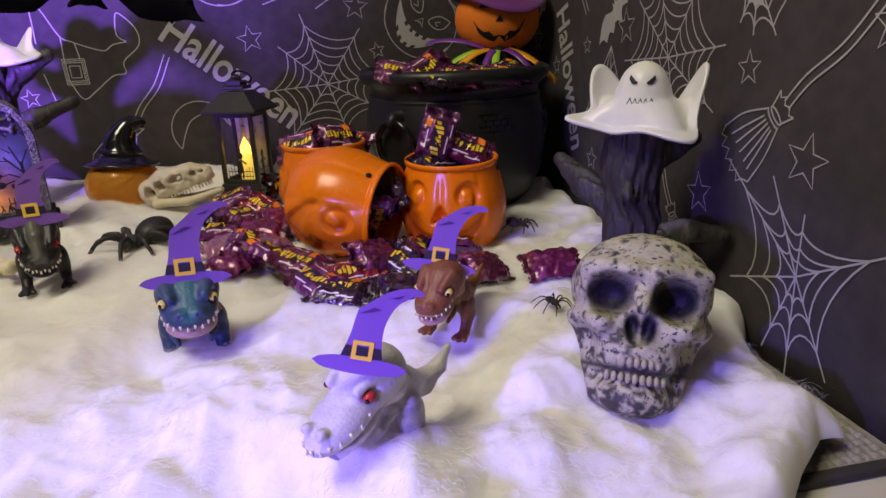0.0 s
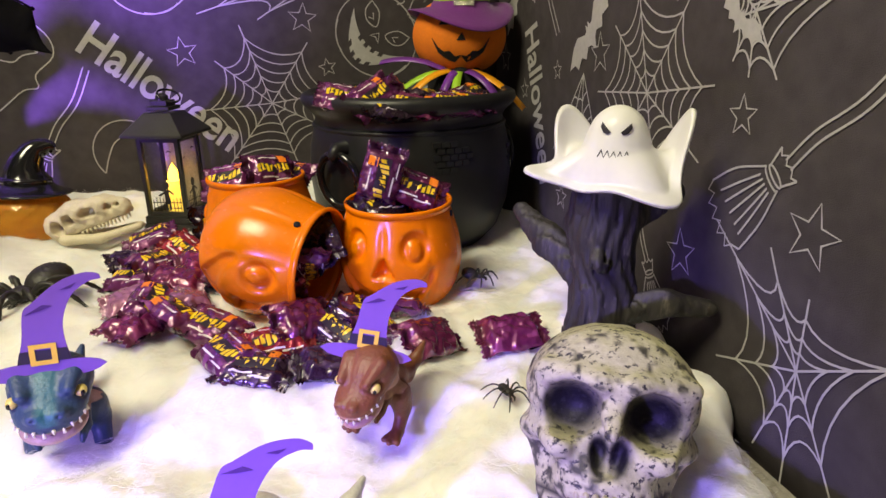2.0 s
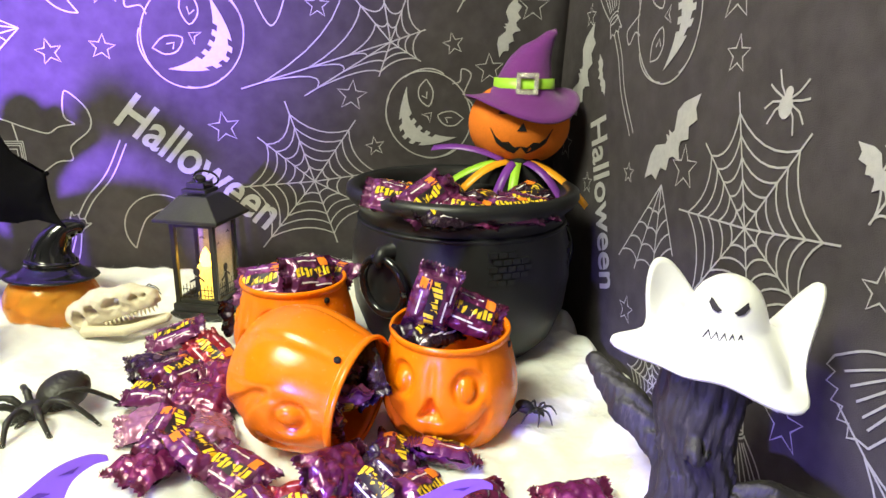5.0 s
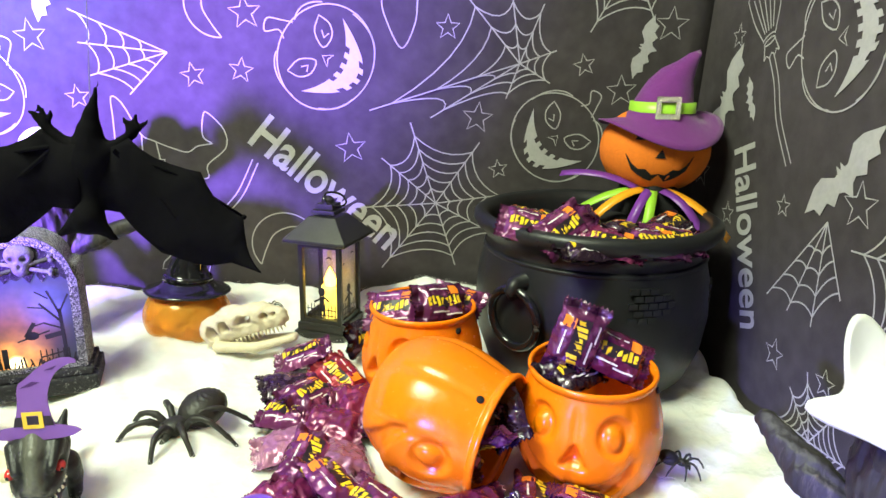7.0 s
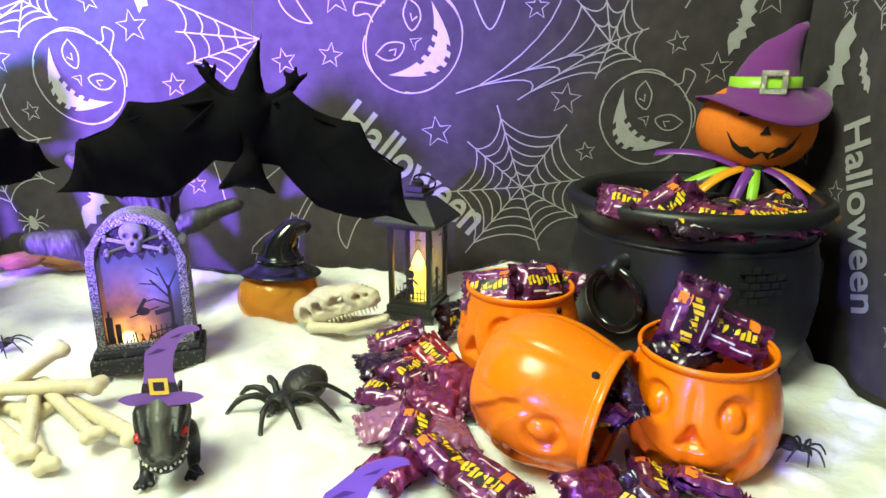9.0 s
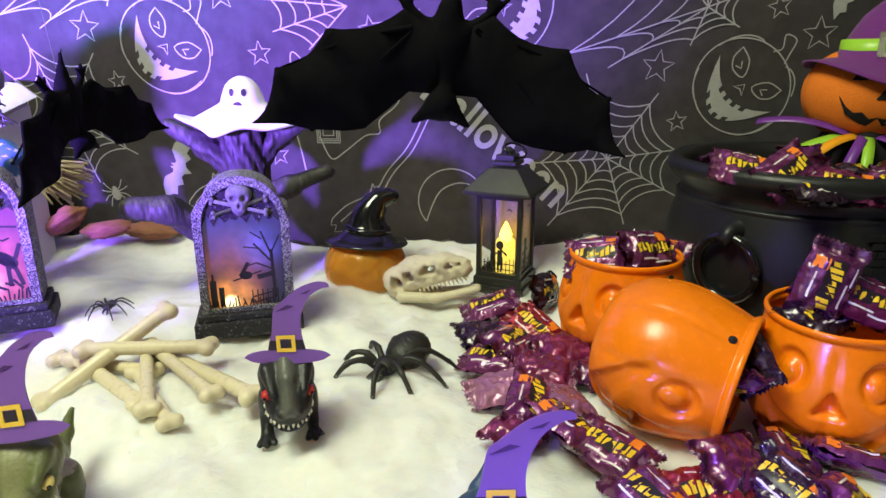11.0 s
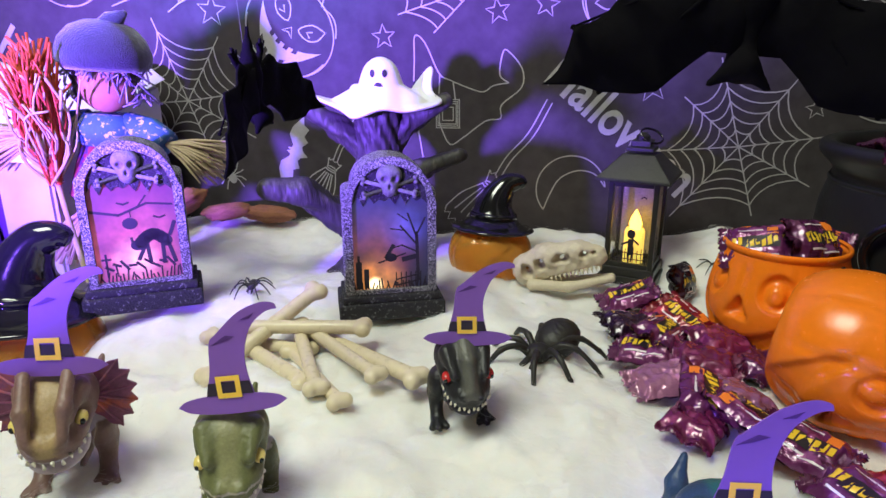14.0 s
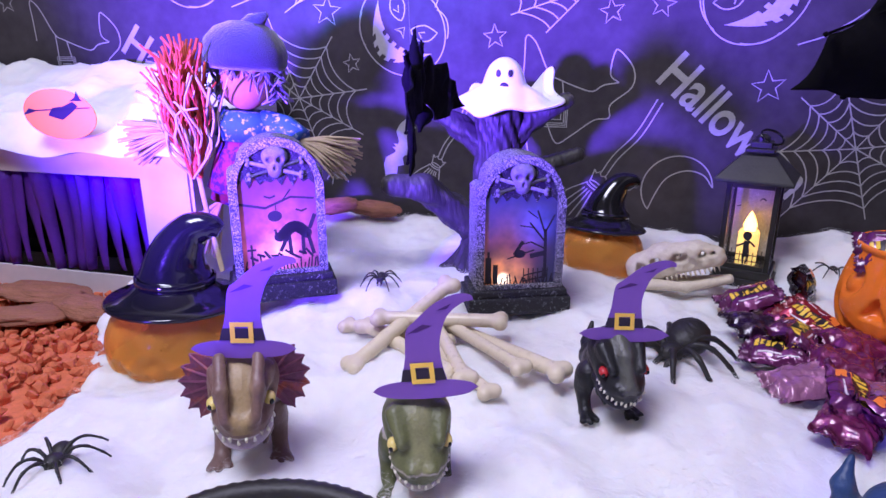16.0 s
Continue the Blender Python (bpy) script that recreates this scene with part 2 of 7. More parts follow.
block("wall_north", (-3, 0.96, -0.75), (0.5, 1.06, 1.65), M["wall"], "plain painted room wall behind the fabric", "wall")
block("wall_east", (0.5, -2.6, -0.75), (0.6, 1.06, 1.65), M["wall"], "plain painted room wall behind the fabric", "wall")
block("wall_south", (-3, -2.7, -0.75), (0.6, -2.6, 1.65), M["wall"], "plain painted room wall", "wall")
block("wall_west", (-3.1, -2.7, -0.75), (-3, 1.06, 1.65), M["wall"], "plain painted room wall", "wall")
block("floor", (-3.1, -2.7, -0.85), (0.6, 1.06, -0.75), M["wood_floor"], "brown wooden room floor", "floor")
block("ceiling", (-3.1, -2.7, 1.65), (0.6, 1.06, 1.75), M["wall"], "plain white room ceiling", "ceiling")

# table
table = thing("table", pose(0, 0, 0), "white table with a smooth top", "table")
bm = bmesh.new()
bm_box(bm, (-0.55, 0.42, TABLE - 0.015), (1.98, 1.0, 0.03), 0.004)
part("tabletop", bm, M["table"], table)
for x in (-1.45, 0.36):
    for y in (0.0, 0.85):
        bm = bmesh.new()
        bm_box(bm, (x, y, -0.75 + 0.358), (0.05, 0.05, 0.716), 0.004)
        part("leg", bm, M["table"], table)

# ---- cotton wool ground ----
GROUND = [(-0.46, 0.89, 0.088), (-0.15, 0.89, 0.090), (0.05, 0.89, 0.088), (-0.7, 0.85, 0.08), (-0.05, 0.78, 0.058), (-0.26, 0.66, 0.066), (-0.44, 0.62, 0.080), (-0.38, 0.665, 0.084),
          (-0.35, 0.76, 0.074), (-0.21, 0.52, 0.058), (-0.417, 0.45, 0.047), (-0.48, 0.41, 0.060), (-0.13, 0.63, 0.050), (-0.27, 0.44, 0.054), (-0.19, 0.54, 0.055), (-0.18, 0.47, 0.052), (0.05, 0.70, 0.044),
          (0.17, 0.60, 0.044), (0.22, 0.75, 0.043), (0.228, 0.574, 0.052), (0.225, 0.478, 0.043), (0.193, 0.402, 0.046), (0.22, 0.30, 0.020), (0.18, 0.26, 0.020), (0.03, 0.25, 0.030),
          (-0.06, 0.44, 0.030), (0.11, 0.41, 0.032), (-0.25, 0.25, 0.045), (-0.1, 0.1, 0.035), (0.15, 0.15, 0.025), (0.30, 0.30, 0.026), (0.33, 0.6, 0.045), (0.02, 0.52, 0.036), (-0.38, 0.56, 0.062), (-0.52, 0.545, 0.036), (-0.55, 0.60, 0.044), (0.37, 0.75, 0.05), (0.36, 0.45, 0.045)]


def ground(x, y):
    w = h = 0.0
    for a, b, c in GROUND:
        k = 1 / ((x - a) ** 2 + (y - b) ** 2 + 0.0012) ** 1.6
        w += k
        h += k * c
    return h / w


def edge_right(y):
    """How far the cotton reaches towards the right-hand cloth."""
    return min(0.318 + 0.5 * max(0.0, y - 0.34), 0.343) + 0.006 * math.sin(40 * y) + 0.004 * math.sin(97 * y + 1)


def edge_left(y):
    return -0.562 - 0.012 * math.sin(22 * y) - 0.42 * max(0, y - 0.47) - 0.2 * max(0.0, 0.42 - y)


def cotton_z(x, y):
    h = ground(x, y)
    v = Vector((x, y, 0.3))
    lump = 0.014 * noise.noise(v * 9) + 0.009 * noise.noise(v * 21 + Vector((3, 1, 7))) + 0.0036 * noise.noise(v * 47) + 0.0011 * noise.noise(v * 105) + 0.0005 * noise.noise(v * 230) + 0.0003 * noise.noise(v * 480)
    return h + lump * (1.0 + 0.6 * min(max((0.46 - y) / 0.12, 0.0), 1.0))


def cotton():
    nx, ny = 520, 400
    x0, x1, y0, y1 = -0.75, 0.395, -0.05, 0.897
    verts, faces, keep = [], [], {}
    for i in range(nx + 1):
        for j in range(ny + 1):
            x = x0 + (x1 - x0) * i / nx
            front = max(y0, 0.252 - 0.75 * max(0.0, 0.30 - x) + 0.004 * noise.noise(Vector((x * 30, 0, 4))))
            y = front + (y1 - front) * j / ny
            fray = 0.004 * noise.noise(Vector((x * 60, y * 60, 2)))
            d = min(edge_right(y) + fray - x, x - edge_left(y) + fray, y - front - 0.004)
            if d < -0.006:
                continue
            k = min(max((d + 0.006) / 0.022, 0.0), 1.0)
            z = -0.001 + (cotton_z(x, y) + 0.001) * math.sqrt(1 - (1 - k) ** 2)
            keep[i, j] = len(verts)
            verts.append((x, y, max(z, -0.0015)))
    for (i, j), a in keep.items():
        q = (a, keep.get((i + 1, j)), keep.get((i + 1, j + 1)), keep.get((i, j + 1)))
        if None not in q:
            faces.append(q)
    return tagged(link("cotton_wool", raw("cotton_wool", verts, faces), M["cotton"]), "white fluffy cotton wool spread over the table like snow", "cotton wool", kind="stuff")


cotton()

# ---- large things ----
M.update({
    "bark": mat("painted_black_bark", (0.036, 0.033, 0.031), 0.55, vary=0.5, scale=50, bump=0.8, bump_scale=170, stretch=(1, 1, 0.22), spots=((0.13, 0.115, 0.095), 0.57, 0.74, 150)),
    "ghost": mat("white_vinyl", (0.82, 0.81, 0.78), 0.33, vary=0.03, scale=30, sss=0.15),
    "ink": mat("grey_ink", (0.022, 0.018, 0.026), 0.6, vary=0.1, scale=60),
    "stone": mat("drybrushed_stone", (0.035, 0.033, 0.040), 0.75, vary=0.3, scale=120, bump=0.9, bump_scale=900, spots=((0.50, 0.49, 0.50), 0.47, 0.60, 1100)),
    "stone_dark": mat("dark_stone", (0.022, 0.021, 0.026), 0.75, vary=0.3, scale=120, bump=0.9, bump_scale=600, spots=((0.30, 0.30, 0.30), 0.56, 0.72, 420)),
    "relief": mat("pale_stone_relief", (0.17, 0.165, 0.175), 0.7, vary=0.4, scale=300, bump=0.6, bump_scale=900),
    "skull": mat("weathered_skull", (0.47, 0.44, 0.31), 0.6, vary=0.2, scale=60, bump=0.5, bump_scale=260, spots=((0.030, 0.028, 0.032), 0.555, 0.62, 330), attr="Col"),
    "bone": mat("ivory_plastic", (0.70, 0.61, 0.42), 0.3, vary=0.06, scale=30),
    "dskull": mat("bone_plastic", (0.62, 0.55, 0.40), 0.5, vary=0.12, scale=60, bump=0.3, bump_scale=300),
    "lantern": mat("lantern_black", (0.022, 0.021, 0.018), 0.33, vary=0.2, scale=60, bump=0.08, bump_scale=300),
    "frost": mat("hazy_printed_pane", (0.62, 0.60, 0.56), 0.35, vary=0.35, scale=60, alpha=0.45),
    "pane": mat("clear_plastic_pane", (0.95, 0.95, 0.95), 0.05, vary=0.02, trans=1.0, ior=1.1),
    "amber": mat("translucent_orange_plastic", (1.0, 0.50, 0.08), 0.15, vary=0.04, trans=0.70, ior=1.15, coat=0.3),
    "flame": mat("led_flame", (1.0, 0.50, 0.05), 0.5, vary=0.02, emit=7.0),
    # wax given a weak glow of its own, as if lit by the flame
    "candle": mat("glowing_yellow_wax", (0.95, 0.62, 0.10), 0.5, vary=0.05, emit=1.0, sss=0.3),
    "felt": mat("purple_felt", (0.15, 0.022, 0.20), 0.9, vary=0.12, scale=60, bump=0.5, bump_scale=900, sheen=0.2),
    "felt_orange": mat("orange_felt", (0.80, 0.20, 0.015), 0.85, vary=0.10, scale=50, bump=0.5, bump_scale=700),
    "felt_and_fill_black": mat("black_felt_and_fill", (0.010, 0.009, 0.010), 0.9, vary=0.2, scale=60, bump=0.4, bump_scale=800),
    "lime": mat("lime_satin_ribbon", (0.36, 0.62, 0.05), 0.35, vary=0.1, scale=60),
    "gold_ribbon": mat("orange_satin_ribbon", (0.85, 0.36, 0.02), 0.35, vary=0.1, scale=60),
    "violet_ribbon": mat("violet_satin_ribbon", (0.17, 0.04, 0.32), 0.35, vary=0.1, scale=60),
    "glitter": mat("silver_glitter", (0.75, 0.72, 0.60), 0.25, metal=0.8, vary=0.5, scale=500, bump=0.8, bump_scale=1500),
})

# cauldron
CAUL = Vector((0.2085, 0.768, 0.038))


def cauldron():
    c = thing("cauldron", Matrix.Translation(CAUL) @ Matrix.Diagonal((0.925, 0.925, 1, 1)), "large black plastic witch cauldron filled with sweets, in the corner", "cauldron")
    bm = bmesh.new()
    bm_lathe(bm, [(0, 0), (0.070, 0.0), (0.088, 0.006), (0.104, 0.022), (0.115, 0.050), (0.1185, 0.080), (0.116, 0.112), (0.110, 0.134), (0.1085, 0.141), (0.113, 0.147), (0.1195, 0.152),
                  (0.1235, 0.158), (0.1225, 0.164), (0.117, 0.167), (0.111, 0.165), (0.107, 0.158), (0.105, 0.145), (0.109, 0.120), (0.112, 0.08), (0.100, 0.03), (0, 0.02)], 96)
    part("body", bm, M["black"], c)
    for name, sx in (("rim_groove", 1),):
        bm = bmesh.new()
        bm_lathe(bm, [(0.1105, 0.130), (0.1125, 0.133), (0.1105, 0.136), (0.1095, 0.133), (0.1105, 0.130)], 96)
        part(name, bm, M["black"], c)
    for ang in (-138, 12):
        a = radians(ang)
        d = Vector((math.cos(a), math.sin(a), 0))
        side = Vector((-d.y, d.x, 0))
        bm = bmesh.new()
        mid = d * 0.124 + Vector((0, 0, 0.088))
        bm_tube(bm, [mid + 0.0265 * (math.cos(t) * side + math.sin(t) * (Vector((0, 0, 1)) + 0.10 * d).normalized() * -1) for t in [2 * math.pi * k / 40 for k in range(41)]], 0.0042, 12)
        ring = part("ring_handle", bm, M["gloss"], c, "glossy black plastic ring handle")
        bm = bmesh.new()
        bm_tube(bm, [d * 0.108 + Vector((0, 0, 0.118)), d * 0.126 + Vector((0, 0, 0.118)), d * 0.131 + Vector((0, 0, 0.113)), d * 0.128 + Vector((0, 0, 0.108))], [0.008, 0.0075, 0.006, 0.004], 12)
        part("lug", bm, M["black"], ring)
    # patches of moulded brick pattern
    for a0, z0 in ((-78, 0.098), (-20, 0.085)):
        bm = bmesh.new()
        for r in range(5):
            for k in range(5 - abs(r - 2)):
                a = radians(a0 + 4.6 * (k - 2 + 0.5 * (r % 2)))
                m = pose(0.1165 * math.cos(a), 0.1165 * math.sin(a), z0 + r * 0.0062, 0, 0, math.degrees(a))
                bmesh.ops.create_cube(bm, size=1, matrix=m @ Matrix.Diagonal((0.003, 0.0082, 0.0048, 1)))
        part("moulded_bricks", bm, M["black"], c, smooth=False)
    verts, faces, n = [], [], 40
    for i in range(n + 1):
        for j in range(n + 1):
            x, y = (i / n - 0.5) * 0.22, (j / n - 0.5) * 0.22
            verts.append((x, y, 0.138 + 0.010 * noise.noise(Vector((x * 40, y * 40, 1))) + 0.018 * max(0, 1 - (x * x + y * y) / 0.012)))
    for i in range(n):
        for j in range(n):
            x, y = ((i + 0.5) / n - 0.5) * 0.22, ((j + 0.5) / n - 0.5) * 0.22
            if x * x + y * y < 0.1045 ** 2:
                a = i * (n + 1) + j
                faces.append((a, a + n + 1, a + n + 2, a + 1))
    link("stuffing", raw("stuffing", verts, faces), M["felt_and_fill_black"], c, "crumpled black lining")
    return c


cauldron()


# pumpkin pails
def bump_at(a, z, a0, z0, ra, rz):
    da = (a - a0 + 180) % 360 - 180
    return (da / ra) ** 2 + ((z - z0) / rz) ** 2


def soft(v):
    return 1 / (1 + math.exp(min(max(v, -40), 40)))


def pail_mesh():
    """Orange shell, face towards -y, moulded eyes, nose and grin."""
    prof = [(0.0, 0.002), (0.018, 0.0), (0.030, 0.0005), (0.037, 0.004), (0.0425, 0.010), (0.047, 0.018), (0.050, 0.028), (0.0515, 0.038), (0.0510, 0.048), (0.0495, 0.057), (0.0472, 0.066), (0.0448, 0.074),
            (0.0432, 0.079), (0.0428, 0.081), (0.0440, 0.0825), (0.0446, 0.0845), (0.0440, 0.0862), (0.0425, 0.0866), (0.0412, 0.0855)]
    fine = spline([(r, z, 0) for r, z in prof], 5)
    seg, verts, faces = 168, [], []
    for r, z, _ in fine:
        for k in range(seg):
            ang = 360 * k / seg
            q = r
            if 0.003 < z < 0.080 and r > 0.02:
                fade = min(1, (z - 0.003) / 0.012) * min(1, (0.080 - z) / 0.012)
                q -= fade * 0.0013 * math.exp(-((((ang + 22.5) % 45) - 22.5) / 3.6) ** 2)
                for side in (-1, 1):
                    e = bump_at(ang, z, 270 + 31 * side, 0.060, 13.5, 0.0115)
                    q -= 0.0050 * soft((e - 1) * 7)
                    e = bump_at(ang, z, 270 + 31 * side - 1, 0.0575, 7.5, 0.0070)
                    q += 0.0046 * soft((e - 1) * 5)
                w = (0.053 - z) / 0.016
                if -0.1 < w < 1.1:
                    da = abs(ang - 270)
                    q -= 0.0085 * soft((da - 10 * w) * 2.2) * soft((w - 0.96) * 40) * soft((0.06 - w) * 40)
                da = (ang - 270) / 48
                if abs(da) < 1.15:
                    zc = 0.013 + 0.026 * da * da
                    half = 0.0085 * math.sqrt(max(0.0, 1.2 - da * da))
                    e = abs(z - zc) / max(half, 0.001)
                    q -= 0.0040 * soft((e - 1) * 9) * soft((abs(da) - 1.0) * 30)
            t = radians(ang)
            verts.append((q * math.cos(t), q * math.sin(t), z))
    n = len(fine)
    for i in range(n - 1):
        for k in range(seg):
            j = (k + 1) % seg
            faces.append((i * seg + k, i * seg + j, (i + 1) * seg + j, (i + 1) * seg + k))
    me = raw("bucket", verts, faces)
    return me


PAIL = pail_mesh()


def pail(m, label):
    p = thing("pumpkin_pail", m @ Matrix.Diagonal((1.03, 1.03, 1.07, 1)), label, "bucket", "orange pumpkin pails")
    b = link("bucket", PAIL, M["orange"], p)
    if not b.modifiers:
        so = b.modifiers.new("thickness", "SOLIDIFY")
        so.thickness, so.offset = 0.0016, -1
    for k in (-1, 1):
        # black discs on the shell stand for the shade inside the handle holes
        bm = bmesh.new()
        bmesh.ops.create_cone(bm, cap_ends=True, segments=16, radius1=0.0024, radius2=0.0024, depth=0.0012, matrix=pose(k * 0.0444, 0, 0.0765, 0, 84 * k, 0))
        part("handle_hole", bm, M["felt_and_fill_black"], p, "black disc standing for the shaded hole of the missing handle")
    return p


pail(pose(0.046, 0.702, 0.043, 0, 0, -52), "orange plastic pumpkin pail standing upright, filled with sweets")
pail(pose(0.167, 0.601, 0.036, 2, 0, -26), "orange plastic pumpkin pail with a moulded face, filled with sweets")


def axes(at, zdir, xdir):
    z = Vector(zdir).normalized()
    x = Vector(xdir)
    x = (x - z * x.dot(z)).normalized()
    y = z.cross(x)
    m = Matrix((x, y, z)).transposed().to_4x4()
    m.translation = at
    return m


TIPPED = axes((0.019, 0.618, 0.098), (0.85, -0.51, -0.13), (0.12, 0.10, -1.0))
pail(TIPPED @ pose(0, 0, 0, 0, 0, 24), "orange plastic pumpkin pail lying on its side, spilling sweets")

# lantern
def lantern():
    l = thing("lantern", pose(-0.049, 0.826, 0.057, 0, 0, -20) @ Matrix.Diagonal((0.86, 0.86, 1.02, 1)), "small black lantern with a glowing candle inside, on the cotton", "lantern")
    bm = bmesh.new()
    bm_box(bm, (0, 0, 0.004), (0.066, 0.066, 0.008), 0.0015)
    bm_box(bm, (0, 0, 0.012), (0.060, 0.060, 0.009), 0.002)
    part("base", bm, M["lantern"], l, smooth=False)
    for sx in (-1, 1):
        for sy in (-1, 1):
            bm = bmesh.new()
            bm_box(bm, (sx * 0.0245, sy * 0.0245, 0.058), (0.0058, 0.0058, 0.086), 0.0008)
            part("post", bm, M["lantern"], l, smooth=False)
    for z in (0.0185, 0.098):
        for k in range(4):
            bm = bmesh.new()
            bmesh.ops.create_cube(bm, size=1, matrix=pose(0, 0, z, 0, 0, 90 * k) @ pose(0, 0.0245, 0) @ Matrix.Diagonal((0.043, 0.0045, 0.005, 1)))
            part("rail", bm, M["lantern"], l, smooth=False)
    for k in range(4):
        bm = bmesh.new()
        bmesh.ops.create_cube(bm, size=1, matrix=pose(0, 0, 0.058, 0, 0, 90 * k) @ pose(0, 0.0235, 0) @ Matrix.Diagonal((0.0435, 0.0006, 0.076, 1)))
        pane = part("pane", bm, M["frost" if k in (0, 3) else "pane"], l, smooth=False)
        pane.visible_shadow = False
        if k in (0, 2, 3):
            # printed scarecrow, fence and bats
            bm = bmesh.new()
            rr = pose(0, 0, 0.058, 0, 0, 90 * k + 180) @ pose(0, -0.0241, 0, 90, 0, 0)

            def flat(x, y, w, h, turn=0):
                bmesh.ops.create_cube(bm, size=1, matrix=rr @ pose(x, y, 0, 0, 0, turn) @ Matrix.Diagonal((w, h, 0.0003, 1)))
            for i in range(9):
                flat(-0.018 + i * 0.0045, -0.030 + 0.001 * (i % 2), 0.0009, 0.013 + 0.002 * (i % 3))
            flat(0, -0.027, 0.038, 0.0009)
            flat(0, -0.033, 0.038, 0.0009)
            flat(0.001, -0.021, 0.006, 0.016)
            flat(-0.004, -0.017, 0.012, 0.002, 25)
            flat(0.006, -0.015, 0.010, 0.002, -35)
            flat(-0.001, -0.031, 0.002, 0.010, 8)
            flat(0.003, -0.031, 0.002, 0.010, -8)
            bmesh.ops.create_cone(bm, cap_ends=True, segments=14, radius1=0.0046, radius2=0.0046, depth=0.0003, matrix=rr @ pose(0.001, -0.008, 0))
            flat(0.010, 0.028, 0.004, 0.0012, 30)
            flat(0.013, 0.028, 0.004, 0.0012, -30)
            flat(-0.012, 0.020, 0.004, 0.0012, 20)
            part("printed_scene", bm, M["ink"], pane, "black printed scarecrow, fence and bats", smooth=False)
    bm = bmesh.new()
    bm_lathe(bm, [(0, 0.017), (0.0115, 0.017), (0.0115, 0.048), (0.0100, 0.051), (0, 0.049)], 20)
    part("candle", bm, M["candle"], l, "yellow artificial candle")
    bm = bmesh.new()
    bm_lathe(bm, [(0, 0.047), (0.0060, 0.050), (0.0075, 0.056), (0.0050, 0.062), (0.0020, 0.067), (0, 0.070)], 16)
    part("flame", bm, M["flame"], l, "glowing yellow flame")
    bm = bmesh.new()
    a = [bm.verts.new((sx * 0.040, sy * 0.040, 0.101)) for sx, sy in ((-1, -1), (1, -1), (1, 1), (-1, 1))]
    b = [bm.verts.new((sx * 0.040, sy * 0.040, 0.104)) for sx, sy in ((-1, -1), (1, -1), (1, 1), (-1, 1))]
    c = [bm.verts.new((sx * 0.0175, sy * 0.0175, 0.125)) for sx, sy in ((-1, -1), (1, -1), (1, 1), (-1, 1))]
    bm.faces.new(a[::-1])
    bm.faces.new(c)
    for lo, hi in ((a, b), (b, c)):
        for k in range(4):
            bm.faces.new((lo[k], lo[(k + 1) % 4], hi[(k + 1) % 4], hi[k]))
    bmesh.ops.bevel(bm, geom=bm.edges[:], offset=0.0008, segments=1, affect="EDGES")
    part("roof", bm, M["lantern"], l, smooth=False)
    bm = bmesh.new()
    bm_box(bm, (0, 0, 0.129), (0.030, 0.030, 0.004), 0.001)
    bm_box(bm, (0, 0, 0.134), (0.022, 0.022, 0.006), 0.001)
    bm_lathe(bm, [(0.008, 0.136), (0.0075, 0.141), (0.003, 0.144), (0, 0.144)], 16)
    part("cap", bm, M["lantern"], l, smooth=False)
    bm = bmesh.new()
    bm_tube(bm, [(0.011 * math.cos(t) + 0.009, 0.006 * math.cos(t) + 0.008 * math.sin(t), 0.141 + 0.005 * math.sin(t) - 0.004 * math.cos(t)) for t in [2 * math.pi * k / 24 for k in range(25)]], 0.0012, 8)
    part("carrying_ring", bm, M["gloss"], l)
    return l


lantern()


# gravestones
def glow(name, layers, base):
    """A backlit printed picture: colours that fall off round the LED behind it."""
    m = bpy.data.materials.new(name)
    m.use_nodes = True
    n, l = m.node_tree.nodes, m.node_tree.links
    b = n["Principled BSDF"]
    tc = n.new("ShaderNodeTexCoord")
    last = None
    for (x, z), size, colour, power in layers:
        sub = n.new("ShaderNodeVectorMath")
        sub.operation = "DISTANCE"
        flat = n.new("ShaderNodeVectorMath")
        flat.operation = "MULTIPLY"
        flat.inputs[1].default_value = (1, 0, 1)
        l.new(tc.outputs["Object"], flat.inputs[0])
        l.new(flat.outputs[0], sub.inputs[0])
        sub.inputs[1].default_value = (x, 0, z)
        r = n.new("ShaderNodeMapRange")
        r.interpolation_type = "SMOOTHSTEP"
        r.inputs["From Min"].default_value, r.inputs["From Max"].default_value = 0, size
        r.inputs["To Min"].default_value, r.inputs["To Max"].default_value = power, 0
        l.new(sub.outputs["Value"], r.inputs["Value"])
        mul = n.new("ShaderNodeVectorMath")
        mul.operation = "MULTIPLY"
        mul.inputs[0].default_value = colour
        l.new(r.outputs["Result"], mul.inputs[1])
        if last is None:
            last = mul.outputs[0]
        else:
            add = n.new("ShaderNodeVectorMath")
            l.new(last, add.inputs[0])
            l.new(mul.outputs[0], add.inputs[1])
            last = add.outputs[0]
    tex = n.new("ShaderNodeTexNoise")
    tex.inputs["Scale"].default_value = 90
    l.new(tc.outputs["Object"], tex.inputs["Vector"])
    mul = n.new("ShaderNodeVectorMath")
    mul.operation = "MULTIPLY"
    l.new(last, mul.inputs[0])
    l.new(tex.outputs["Fac"], mul.inputs[1])
    l.new(mul.outputs[0], b.inputs["Emission Color"])
    b.inputs["Emission Strength"].default_value = 1.5
    b.inputs["Base Color"].default_value = (*base, 1)
    b.inputs["Roughness"].default_value = 0.3
    return m


